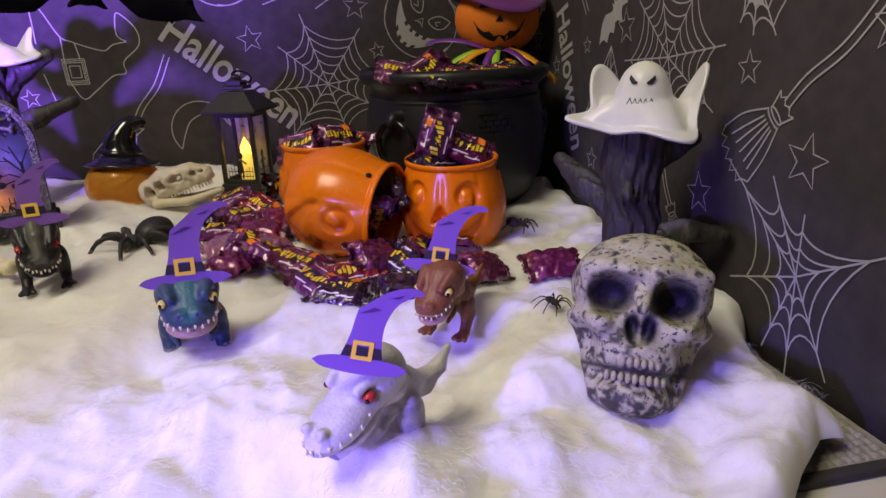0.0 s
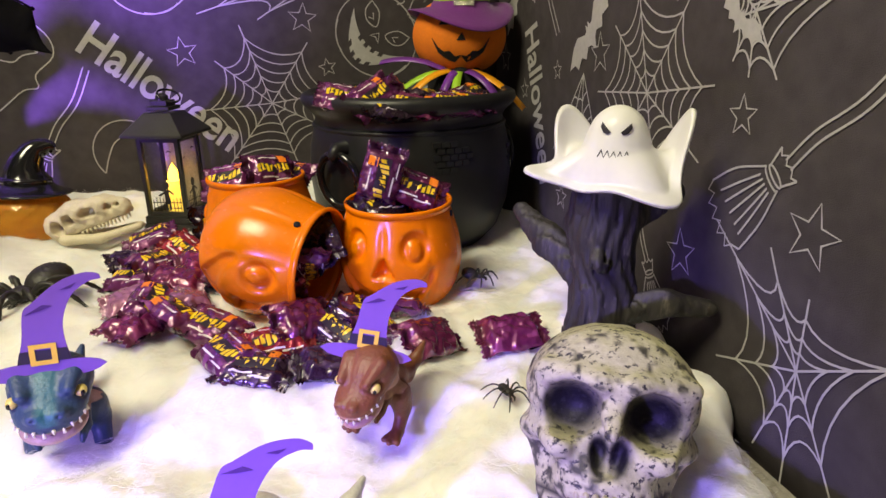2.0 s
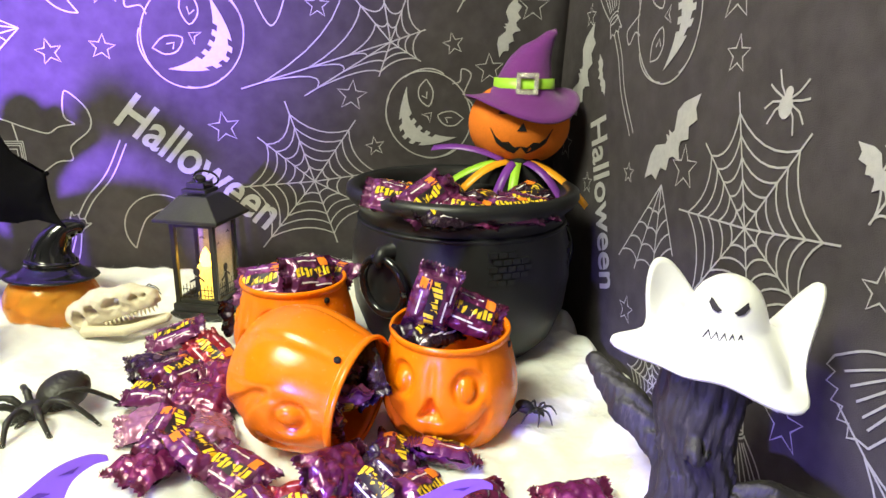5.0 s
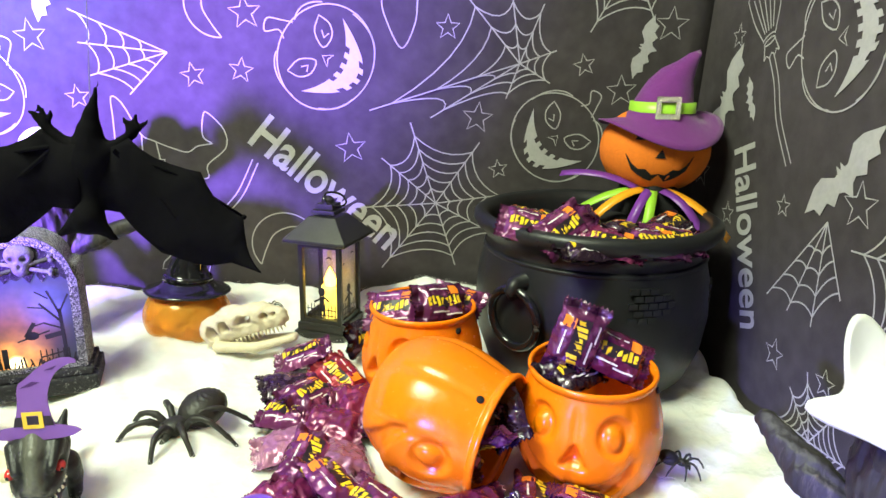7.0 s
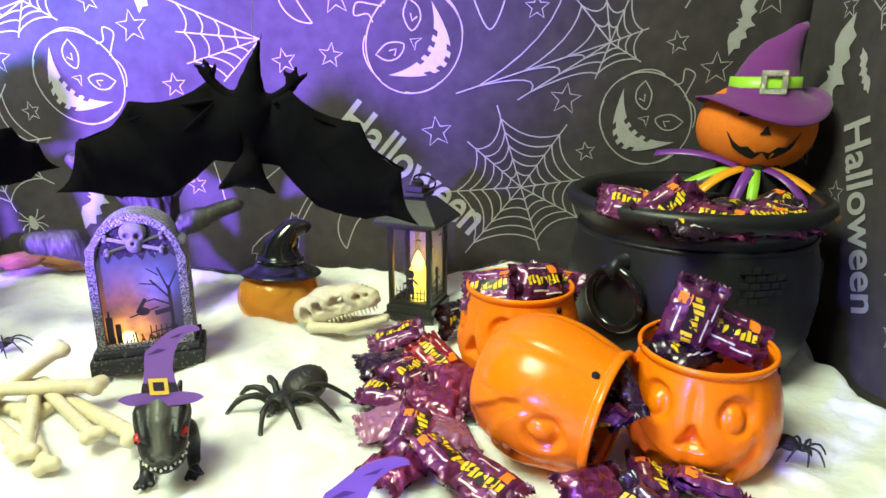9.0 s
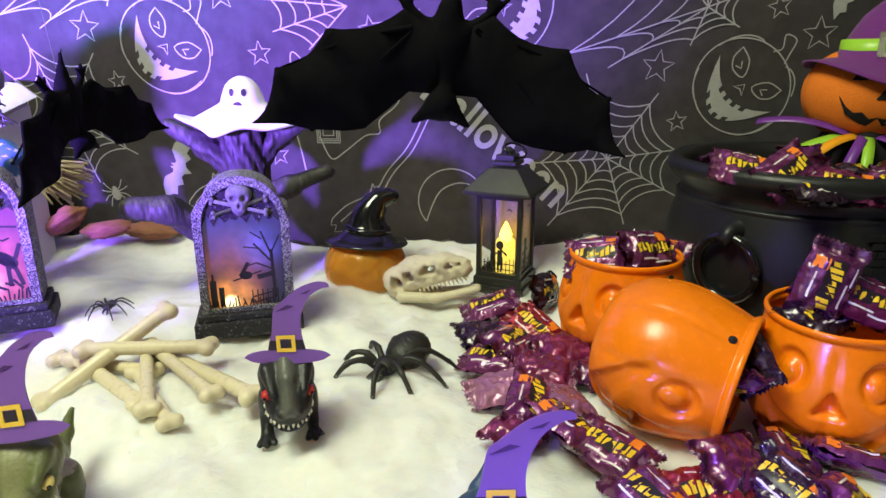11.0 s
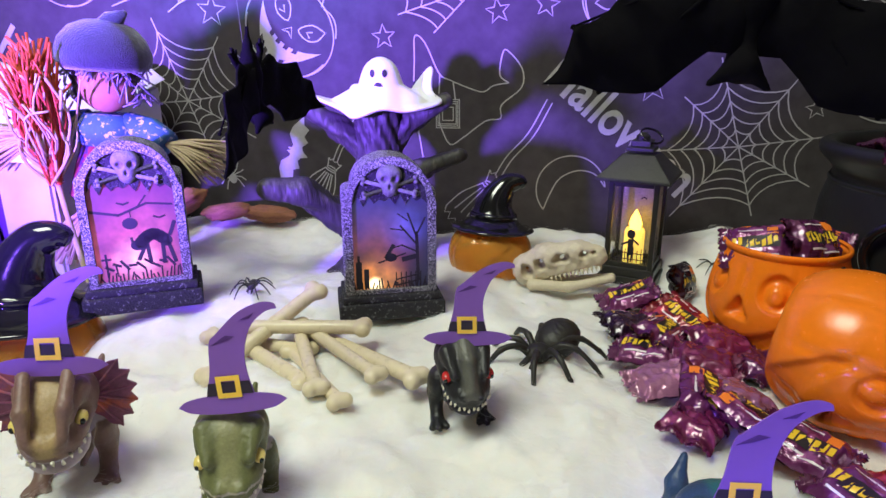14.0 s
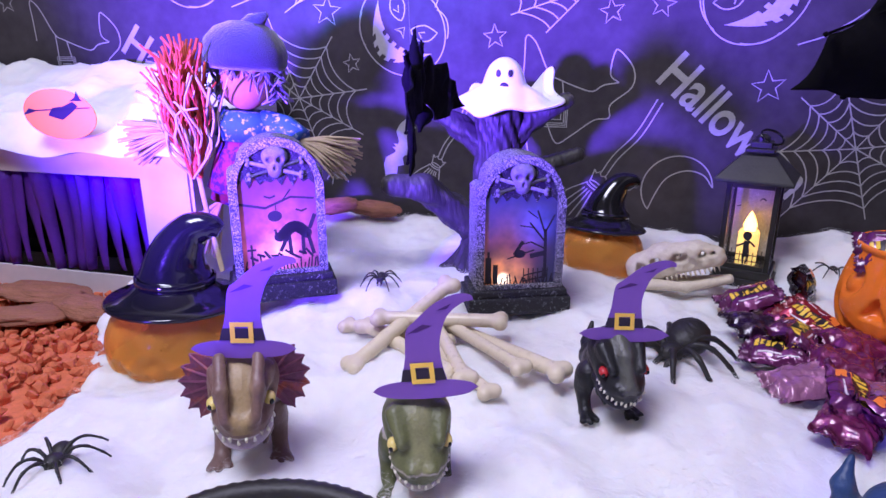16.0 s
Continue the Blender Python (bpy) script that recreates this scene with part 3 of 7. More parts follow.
def arch(w, h, shoulder, n=18):
    """Outline of a gravestone: shoulders and a round top."""
    r = w * 0.40
    pts = [(-w / 2, 0), (w / 2, 0), (w / 2, h - shoulder), (w * 0.44, h - shoulder + 0.003), (r, h - shoulder + 0.003)]
    for k in range(n + 1):
        a = math.pi * k / n
        pts.append((r * math.cos(a), h - shoulder + 0.004 + (shoulder - 0.004) * math.sin(a)))
    pts += [(-r, h - shoulder + 0.003), (-w * 0.44, h - shoulder + 0.003), (-w / 2, h - shoulder)]
    return pts


def bm_slab(bm, pts, y0, y1, bevel=0.0):
    a = [bm.verts.new((x, y0, z)) for x, z in pts]
    b = [bm.verts.new((x, y1, z)) for x, z in pts]
    n = len(pts)
    f = bm.faces.new(a)
    g = bm.faces.new(b[::-1])
    for k in range(n):
        bm.faces.new((a[k], b[k], b[(k + 1) % n], a[(k + 1) % n]))
    bmesh.ops.recalc_face_normals(bm, faces=bm.faces[:])
    return f, g


def gravestone(m, picture, label, motif):
    g = thing("gravestone", m, label, "gravestone", "light-up gravestones")
    bm = bmesh.new()
    bm_box(bm, (0, 0, 0.007), (0.086, 0.050, 0.014), 0.002)
    bm_box(bm, (0, 0, 0.017), (0.080, 0.045, 0.006), 0.0015)
    part("plinth", bm, M["stone_dark"], g, "dark cracked stone plinth", smooth=False)
    bm = bmesh.new()
    out = [(x, z + 0.02) for x, z in arch(0.074, 0.112, 0.028)]
    bm_slab(bm, out, -0.013, 0.017)
    bmesh.ops.bevel(bm, geom=[e for e in bm.edges if e.calc_length() > 0.02 or abs(e.verts[0].co.y - e.verts[1].co.y) < 1e-5], offset=0.001, segments=1, affect="EDGES")
    part("slab", bm, M["stone"], g, smooth=False)
    # raised border round the picture
    inner = [(-0.030, 0.024), (0.030, 0.024)] + [(0.030 * math.cos(math.pi * k / 16) * (1 if k else 1), 0.094 + 0.031 * math.sin(math.pi * k / 16)) for k in range(17)]
    outer = [(-0.0365, 0.0205), (0.0365, 0.0205)] + [((0.0365 if k in (0, 16) else 0.0345) * math.cos(math.pi * k / 16), 0.0945 + 0.0375 * math.sin(math.pi * k / 16)) for k in range(17)]
    bm = bmesh.new()
    rings = [[bm.verts.new((x, y, z)) for x, z in pts] for pts, y in ((inner, -0.0132), (inner, -0.0185), (outer, -0.0185), (outer, -0.0132))]
    for a, b in zip(rings, rings[1:]):
        for k in range(len(a)):
            bm.faces.new((a[k], a[(k + 1) % len(a)], b[(k + 1) % len(a)], b[k]))
    bmesh.ops.recalc_face_normals(bm, faces=bm.faces[:])
    part("border", bm, M["stone"], g, "grey drybrushed stone border", smooth=False)
    bm = bmesh.new()
    bm_slab(bm, [(x * 0.995, z) for x, z in inner], -0.0150, -0.0136)
    pic = part("picture", bm, picture, g, "backlit printed night scene", smooth=False)
    bm = bmesh.new()

    def bar(x0, z0, x1, z1, w):
        d = Vector((x1 - x0, 0, z1 - z0))
        bmesh.ops.create_cube(bm, size=1, matrix=pose((x0 + x1) / 2, -0.0152, (z0 + z1) / 2, 0, -math.degrees(math.atan2(d.z, d.x)), 0) @ Matrix.Diagonal((d.length + w * 0.6, 0.0003, w, 1)))

    def disc(x, z, rx, rz):
        bmesh.ops.create_cone(bm, cap_ends=True, segments=14, radius1=1, radius2=1, depth=1, matrix=pose(x, -0.0152, z, 90, 0, 0) @ Matrix.Diagonal((rx, rz, 0.0003, 1)))
    rnd = random.Random(motif)
    for k in range(22):
        x = -0.029 + k * 0.00276
        bar(x, 0.024, x + rnd.uniform(-0.002, 0.002), 0.027 + rnd.uniform(0, 0.006), 0.0012)
    if motif == 1:
        # bare tree, flying figure, fence, castle
        for a, b, c, d, w in ((0.022, 0.03, 0.021, 0.070, 0.0026), (0.021, 0.060, 0.008, 0.076, 0.0015), (0.021, 0.066, 0.014, 0.086, 0.0015), (0.021, 0.068, 0.028, 0.082, 0.0014), (0.012, 0.072, 0.000, 0.074, 0.001),
                              (0.014, 0.080, 0.006, 0.086, 0.001), (0.021, 0.054, 0.009, 0.060, 0.0013), (0.009, 0.060, 0.002, 0.058, 0.001), (0.004, 0.026, 0.024, 0.030, 0.0012), (0.004, 0.031, 0.024, 0.035, 0.0012), (-0.026, 0.026, -0.026, 0.046, 0.005), (-0.020, 0.026, -0.020, 0.040, 0.004), (-0.026, 0.046, -0.026, 0.052, 0.0018)):
            bar(a, b, c, d, w)
        for k in range(6):
            bar(0.004 + k * 0.004, 0.025, 0.004 + k * 0.004, 0.037, 0.0009)
        disc(0.000, 0.050, 0.005, 0.0035)
        bar(-0.010, 0.046, 0.012, 0.053, 0.0012)
        bar(-0.004, 0.050, 0.002, 0.060, 0.003)
        bar(0.010, 0.048, 0.020, 0.050, 0.004)
    else:
        # branch with a hanging pumpkin, black cat on leaves, bats, crosses
        for a, b, c, d, w in ((-0.029, 0.080, -0.010, 0.076, 0.002), (-0.010, 0.076, 0.010, 0.084, 0.0018), (0.010, 0.084, 0.028, 0.082, 0.0016), (0.004, 0.082, 0.010, 0.090, 0.0012), (-0.002, 0.079, -0.002, 0.074, 0.0008), (-0.023, 0.028, -0.023, 0.046, 0.0016), (-0.026, 0.042, -0.020, 0.042, 0.0016), (-0.016, 0.028, -0.017, 0.038, 0.0012)):
            bar(a, b, c, d, w)
        disc(-0.003, 0.069, 0.0055, 0.0045)
        for k in range(9):
            disc(0.003 + 0.0022 * k, 0.0535 + 0.0060 * math.sin(k * 0.39), 0.0048, 0.0048)
        disc(0.000, 0.0515, 0.0048, 0.0042)
        bar(-0.003, 0.054, -0.0035, 0.0575, 0.0018)
        bar(0.002, 0.055, 0.0025, 0.0585, 0.0018)
        for k in range(9):
            bar(-0.024 + 0.0055 * k, 0.036 + 0.002 * (k % 3), -0.019 + 0.0055 * k, 0.033 + 0.003 * (k % 2), 0.0020)
        for x0, z0, x1, z1 in ((0.022, 0.053, 0.026, 0.036), (0.018, 0.050, 0.018, 0.036), (0.007, 0.052, 0.008, 0.038), (0.005, 0.050, 0.000, 0.040), (0.024, 0.058, 0.028, 0.068)):
            bar(x0, z0, x1, z1, 0.003)
        for x, z in ((-0.006, 0.084), (0.018, 0.072)):
            bar(x, z, x + 0.004, z + 0.0015, 0.0014)
            bar(x, z, x - 0.004, z + 0.0015, 0.0014)
    part("printed_silhouette", bm, M["ink"], pic, "black printed night scene", smooth=False)
    # dark recess behind the relief, with a ragged lower edge
    bm = bmesh.new()
    rim = [(0.0292 * math.cos(math.pi * k / 16), 0.094 + 0.0302 * math.sin(math.pi * k / 16)) for k in range(17)]
    drip = [(-0.0292 + 0.00417 * k, 0.094 + (0.006 if k % 2 else 0.0005) + 0.002 * math.sin(k * 2.3)) for k in range(1, 14)]
    bm_slab(bm, rim + drip, -0.0160, -0.0152)
    bmesh.ops.triangulate(bm, faces=[f for f in bm.faces if len(f.verts) > 4])
    part("arch_recess", bm, M["stone_dark"], g, "dark stone recess", smooth=False)
    # skull and crossbones relief
    me = shell("skull_relief", lambda p: carve(carve(carve(join(f_ball(p, (0, -0.0165, 0.117), (0.0100, 0.006, 0.0088)), f_ball(p, (0, -0.017, 0.107), (0.0062, 0.005, 0.0068)), 0.004),
                                                          f_ball(p, (-0.0041, -0.0225, 0.1145), (0.0030, 0.004, 0.0028)), 0.001), f_ball(p, (0.0041, -0.0225, 0.1145), (0.0030, 0.004, 0.0028)), 0.001),
                                                   f_ball(p, (0, -0.0225, 0.1085), (0.0014, 0.003, 0.0022)), 0.001), (-0.012, -0.025, 0.097), (0.012, -0.008, 0.128), 0.0007)
    link("skull_relief", me, M["relief"], g, "grey skull relief")
    bm = bmesh.new()
    for s in (-1, 1):
        bm_tube(bm, [(s * 0.019, -0.0175, 0.1020), (s * -0.019, -0.0175, 0.1130)], 0.0015, 8)
        for x, z in ((s * 0.0200, 0.1036), (s * 0.0196, 0.1004), (s * -0.0200, 0.1148), (s * -0.0206, 0.1116)):
            bmesh.ops.create_icosphere(bm, subdivisions=1, radius=0.0022, matrix=pose(x, -0.0175, z))
    part("crossbones_relief", bm, M["relief"], g, "grey crossed bones relief")
    return g


PINK = glow("backlit_pink", [((0.0, 0.045), 0.055, (1.0, 0.16, 0.34), 1.0), ((-0.002, 0.040), 0.022, (1.0, 0.55, 0.85), 1.2), ((0, 0.09), 0.05, (0.30, 0.03, 0.08), 0.55)], (0.12, 0.05, 0.08))
DUSK = glow("backlit_dusk", [((-0.012, 0.030), 0.030, (1.0, 0.35, 0.04), 1.0), ((-0.013, 0.028), 0.008, (1.0, 0.9, 0.5), 4.0), ((-0.012, 0.055), 0.045, (0.55, 0.10, 0.06), 0.45), ((0.012, 0.072), 0.024, (0.12, 0.10, 1.0), 0.6), ((0, 0.09), 0.05, (0.06, 0.05, 0.20), 0.6)], (0.05, 0.05, 0.09))
gravestone(pose(-0.268, 0.682, 0.069, 0, 0, 19), DUSK, "grey light-up gravestone with a backlit night scene and skull", 1)
gravestone(pose(-0.460, 0.637, 0.083, 0, 0, 29), PINK, "grey light-up gravestone glowing pink with a cat scene", 2)


# dead trees with ghosts
def tree(name, m, limbs, knots, label, trunk_parts):
    """Trunk with its roots, and each bare stub a part of its own."""
    t = thing(name, m, label, "dead tree", "dead trees with ghosts")

    def grain(p, f):
        a = np.arctan2(p[..., 1], p[..., 0])
        return f + 0.0011 * np.sin(a * 13 + 60 * p[..., 2] + 3 * np.sin(p[..., 2] * 90)) + 0.0007 * np.sin(a * 29 - 110 * p[..., 2]) + 0.0006 * np.sin(p[..., 0] * 900 + p[..., 2] * 200) * np.sin(p[..., 1] * 800)

    def field(p, chosen):
        f = None
        for pts, radii in chosen:
            g = f_chain(p, pts, radii, 0.008)
            f = g if f is None else join(f, g, 0.008)
        for c in knots:
            r = np.sqrt(((p - np.array(c)) ** 2).sum(-1))
            f = join(f, np.abs(r - 0.006) - 0.0016, 0.003) if chosen[0] is limbs[0] else f
        return grain(p, f)
    groups = [[limbs[k] for k in trunk_parts]] + [[l] for k, l in enumerate(limbs) if k not in trunk_parts]
    for k, chosen in enumerate(groups):
        pts = np.array([q for l in chosen for q in l[0]])
        pad = max(r for l in chosen for r in l[1]) + 0.008
        lo, hi = pts.min(0) - pad, pts.max(0) + pad
        nm = "branch" if k else "trunk"
        link(nm, shell(nm, lambda p: field(p, chosen), lo, hi, 0.0021 if not k else 0.0017), M["bark"], t)
    return t


tree_one = tree("dead_tree", pose(0.278, 0.445, 0.040), [
    ([(0, 0, 0.0), (0.002, 0.0, 0.05), (-0.002, 0, 0.10), (0.0, 0, 0.130)], [0.027, 0.020, 0.021, 0.023]),
    ([(-0.006, 0.010, 0.062), (-0.024, 0.035, 0.080), (-0.034, 0.064, 0.096)], [0.014, 0.010, 0.0065]),
    ([(0.004, -0.008, 0.040), (0.034, -0.022, 0.050), (0.063, -0.030, 0.046)], [0.011, 0.0080, 0.0066]),
    ([(0.006, 0.004, 0.098), (0.034, 0.006, 0.112), (0.054, 0.010, 0.116)], [0.015, 0.010, 0.008]),
    ([(-0.006, -0.004, 0.1), (-0.016, -0.006, 0.120)], [0.015, 0.009]),
    ([(0, 0, 0.02), (-0.020, -0.028, 0.0)], [0.018, 0.010]), ([(0, 0, 0.02), (0.030, 0.0, -0.005)], [0.018, 0.010])],
    [(-0.013, -0.019, 0.082), (-0.017, -0.024, 0.020)], "black dead tree trunk with bare stubs under a ghost", (0, 5, 6))
tree_two = tree("dead_tree", pose(-0.297, 0.775, 0.066), [
    ([(-0.014, 0, 0.0), (-0.004, 0.0, 0.05), (0.0, 0, 0.10), (0.002, 0, 0.152)], [0.027, 0.022, 0.020, 0.023]),
    ([(-0.01, 0, 0.030), (-0.040, -0.010, 0.062), (-0.066, -0.030, 0.088), (-0.092, -0.042, 0.092)], [0.013, 0.014, 0.012, 0.0105]),
    ([(0.004, 0.0, 0.092), (0.038, 0.004, 0.104), (0.076, 0.008, 0.119)], [0.012, 0.009, 0.0068]),
    ([(-0.006, 0.0, 0.120), (-0.036, -0.004, 0.144), (-0.066, -0.008, 0.163)], [0.013, 0.0095, 0.0065]),
    ([(0.006, 0.0, 0.125), (0.032, 0.0, 0.152), (0.062, 0.002, 0.168)], [0.013, 0.009, 0.0075]),
    ([(-0.01, 0, 0.02), (-0.048, 0.0, -0.006)], [0.016, 0.010])],
    [(-0.004, -0.020, 0.105), (-0.058, -0.044, 0.085)], "black dead tree trunk with gnarled stubs behind a gravestone", (0, 5))


def ghost(m, corners, angry, label):
    """A sheet ghost: domed head over a wavy skirt whose corners lift."""
    g = thing("ghost", m, label, "ghost", "white sheet ghosts")
    verts, faces, seg, n = [], [], 96, 34
    for i in range(n + 1):
        s = i / n
        for k in range(seg):
            a = 2 * math.pi * k / seg
            if s < 0.45:
                t = s / 0.45
                r = 0.0175 * math.sin(t * math.pi / 2 * 0.98) + 0.004 * t ** 3
                z = 0.026 + 0.0195 * math.cos(t * math.pi / 2) - 0.016 * max(0, t - 0.6) ** 1.2
                x, y = r * math.cos(a), r * math.sin(a) * 0.92
            else:
                t = (s - 0.45) / 0.55
                reach, lift = 0.034, -0.004
                for ang, far, up, wide in corners:
                    d = (math.degrees(a) - ang + 180) % 360 - 180
                    w = math.exp(-(d / wide) ** 2)
                    reach += far * w
                    lift += up * w
                r0 = 0.0175 + 0.004
                r = r0 + (reach - r0) * t ** 0.9
                z = 0.026 - 0.016 * 0.4 ** 1.2 - 0.017 * min(1, t * 1.6) + 0.002 * math.sin(a * 4 + 1) * t + lift * t * t
                x, y = r * math.cos(a), r * math.sin(a) * 0.92
            verts.append((x, y, z))
    for i in range(n):
        for k in range(seg):
            j = (k + 1) % seg
            faces.append((i * seg + k, (i + 1) * seg + k, (i + 1) * seg + j, i * seg + j))
    body = link("sheet", raw("sheet", verts, faces), M["ghost"], g)
    so = body.modifiers.new("thickness", "SOLIDIFY")
    so.thickness, so.offset = 0.0024, -1

    def on_face(x, z):
        """A place on the front of the head."""
        r = 0.0190 if z > 0.028 else 0.0195 + (0.028 - z) * 0.25
        rr = math.sqrt(max(0, 1 - ((z - 0.026) / 0.0215) ** 2)) if z > 0.026 else 1
        return (x, -0.92 * math.sqrt(max(1e-6, (r * rr) ** 2 - x * x)) - 0.0006, z)

    def patch(name, pts):
        bm = bmesh.new()
        cx, cz = sum(p[0] for p in pts) / len(pts), sum(p[1] for p in pts) / len(pts)
        mid = bm.verts.new(on_face(cx, cz))
        ring = [bm.verts.new(on_face(*p)) for p in pts]
        for k in range(len(ring)):
            bm.faces.new((mid, ring[k], ring[(k + 1) % len(ring)]))
        part(name, bm, M["ink"], g, "painted dark grey", smooth=False)
    for sx in (-1, 1):
        if angry:
            patch("eye", [(sx * (0.0028 + 0.0058 * u), 0.0335 + v) for u, v in ((0, -0.0012), (0.3, 0.0002), (1.0, 0.0040), (1.15, 0.0012), (0.8, -0.0018), (0.35, -0.0026))])
        else:
            patch("eye", [(sx * 0.0058 + 0.0024 * math.cos(t), 0.0315 + 0.0036 * math.sin(t)) for t in [k * math.pi / 6 for k in range(12)]])
    if angry:
        bm = bmesh.new()
        zig = [(-0.0095 + 0.0019 * k, 0.0195 + (0.0021 if k % 2 else -0.0021)) for k in range(11)]
        bm_tube(bm, [on_face(*p) for p in zig], 0.0006, 6)
        part("mouth", bm, M["ink"], g, "painted zigzag mouth")
    else:
        patch("mouth", [(0.0044 * math.cos(t), 0.0215 + 0.0022 * math.sin(t) - 0.0014 * math.cos(t) ** 2) for t in [k * math.pi / 6 for k in range(12)]])
    return g


ghost(pose(0.2765, 0.4345, 0.1740, 4, 1, -34) @ Matrix.Diagonal((0.97, 0.97, 0.99, 1)), [(203, 0.025, 0.006, 15), (24, 0.011, 0.042, 28), (142, 0.014, 0.042, 30), (315, 0.020, -0.002, 27)], True, "white sheet ghost with an angry face on a dead tree")
ghost(pose(-0.291, 0.767, 0.230, 2, 0, 6) @ Matrix.Diagonal((0.93, 0.93, 0.95, 1)), [(192, 0.030, 0.010, 22), (32, 0.020, 0.036, 22), (348, 0.026, 0.006, 20), (240, 0.010, -0.004, 22), (130, 0.014, 0.020, 24)], False, "white sheet ghost with a sad face on a dead tree")


# skull
def skull():
    def field(p):
        q = p * np.array([1.0, 1.0, 1.0])
        f = f_ball(q, (0, 0.012, 0.066), (0.0385, 0.044, 0.032))
        f = join(f, f_ball(q, (0, -0.018, 0.066), (0.034, 0.022, 0.028)), 0.012)
        f = join(f, f_ball(q, (0, -0.012, 0.036), (0.023, 0.024, 0.026)), 0.010)
        f = join(f, f_ball(q, (0, -0.026, 0.030), (0.019, 0.014, 0.014)), 0.008)
        f = join(f, f_ball(q, (0, -0.020, 0.007), (0.0185, 0.019, 0.012)), 0.006)
        for s in (-1, 1):
            f = join(f, f_rod(q, (s * 0.0325, -0.004, 0.046), (s * 0.0195, -0.036, 0.044), 0.0058, 0.0062), 0.006)
            f = join(f, f_rod(q, (s * 0.027, 0.0, 0.040), (s * 0.017, -0.014, 0.006), 0.0062, 0.0058), 0.006)
            f = join(f, f_rod(q, (s * 0.006, -0.041, 0.0715), (s * 0.028, -0.030, 0.073), 0.0050, 0.0050), 0.006)
            f = carve(f, f_ball(turned(q, (s * 0.0165, -0.038, 0.059), 0, s * 12, 0), (s * 0.0165, -0.040, 0.0585), (0.0138, 0.021, 0.0122)), 0.0016)
            f = carve(f, f_ball(q, (s * 0.031, -0.026, 0.030), (0.010, 0.020, 0.013)), 0.005)
            f = carve(f, f_ball(turned(q, (s * 0.0034, -0.045, 0.042), 0, s * 14, 0), (s * 0.0034, -0.045, 0.042), (0.0042, 0.015, 0.0100)), 0.0015)
        f = join(f, f_rod(q, (0, -0.038, 0.061), (0, -0.046, 0.052), 0.0045, 0.0030), 0.004)
        f = carve(f, f_rod(q, (-0.018, -0.043, 0.0205), (0.018, -0.043, 0.0205), 0.0022, 0.0022), 0.003)
        return f + 0.0005 * np.sin(q[..., 0] * 420) * np.sin(q[..., 1] * 380 + 1) * np.sin(q[..., 2] * 400)

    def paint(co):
        # near-black in sockets, nose, cheek hollows and tooth line; patches denser low and outward
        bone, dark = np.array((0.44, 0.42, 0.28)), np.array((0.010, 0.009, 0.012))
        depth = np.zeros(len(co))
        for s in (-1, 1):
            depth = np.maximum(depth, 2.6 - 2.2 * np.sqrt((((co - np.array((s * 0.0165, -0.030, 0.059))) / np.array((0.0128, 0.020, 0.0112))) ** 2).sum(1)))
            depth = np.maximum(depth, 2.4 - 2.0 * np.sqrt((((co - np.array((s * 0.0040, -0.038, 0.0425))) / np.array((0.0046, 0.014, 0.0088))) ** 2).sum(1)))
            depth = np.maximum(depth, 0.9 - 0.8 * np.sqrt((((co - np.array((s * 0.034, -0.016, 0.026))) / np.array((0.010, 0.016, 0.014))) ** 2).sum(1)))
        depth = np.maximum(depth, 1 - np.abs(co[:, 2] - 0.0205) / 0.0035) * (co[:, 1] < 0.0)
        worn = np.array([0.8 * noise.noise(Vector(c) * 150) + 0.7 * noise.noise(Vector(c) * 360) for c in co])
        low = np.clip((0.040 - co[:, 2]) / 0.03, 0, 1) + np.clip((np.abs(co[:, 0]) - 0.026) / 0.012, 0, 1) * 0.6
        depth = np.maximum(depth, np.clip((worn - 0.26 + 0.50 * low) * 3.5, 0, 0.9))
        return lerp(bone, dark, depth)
    s = thing("skull", pose(0.2152, 0.3153, 0.0146, -27, 3, -28) @ Matrix.Diagonal((1.18, 1.12, 1.13, 1)), "weathered ivory and black plastic human skull resting in the cotton", "skull")
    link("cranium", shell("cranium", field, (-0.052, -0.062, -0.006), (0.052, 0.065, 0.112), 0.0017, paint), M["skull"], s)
    for row, z, n, flip in ((0, 0.0250, 9, -1), (1, 0.0165, 9, 1)):
        for k in range(n):
            a = (k - (n - 1) / 2) / (n - 1) * 2
            x, y = 0.0135 * a, -0.0405 + 0.008 * a * a + 0.002 * row
            bm = bmesh.new()
            bmesh.ops.create_icosphere(bm, subdivisions=2, radius=1, matrix=pose(x, y, z, 0, 0, -40 * a) @ Matrix.Diagonal((0.0016, 0.0016, 0.0028, 1)))
            part("tooth", bm, M["tooth"], s)
    return s






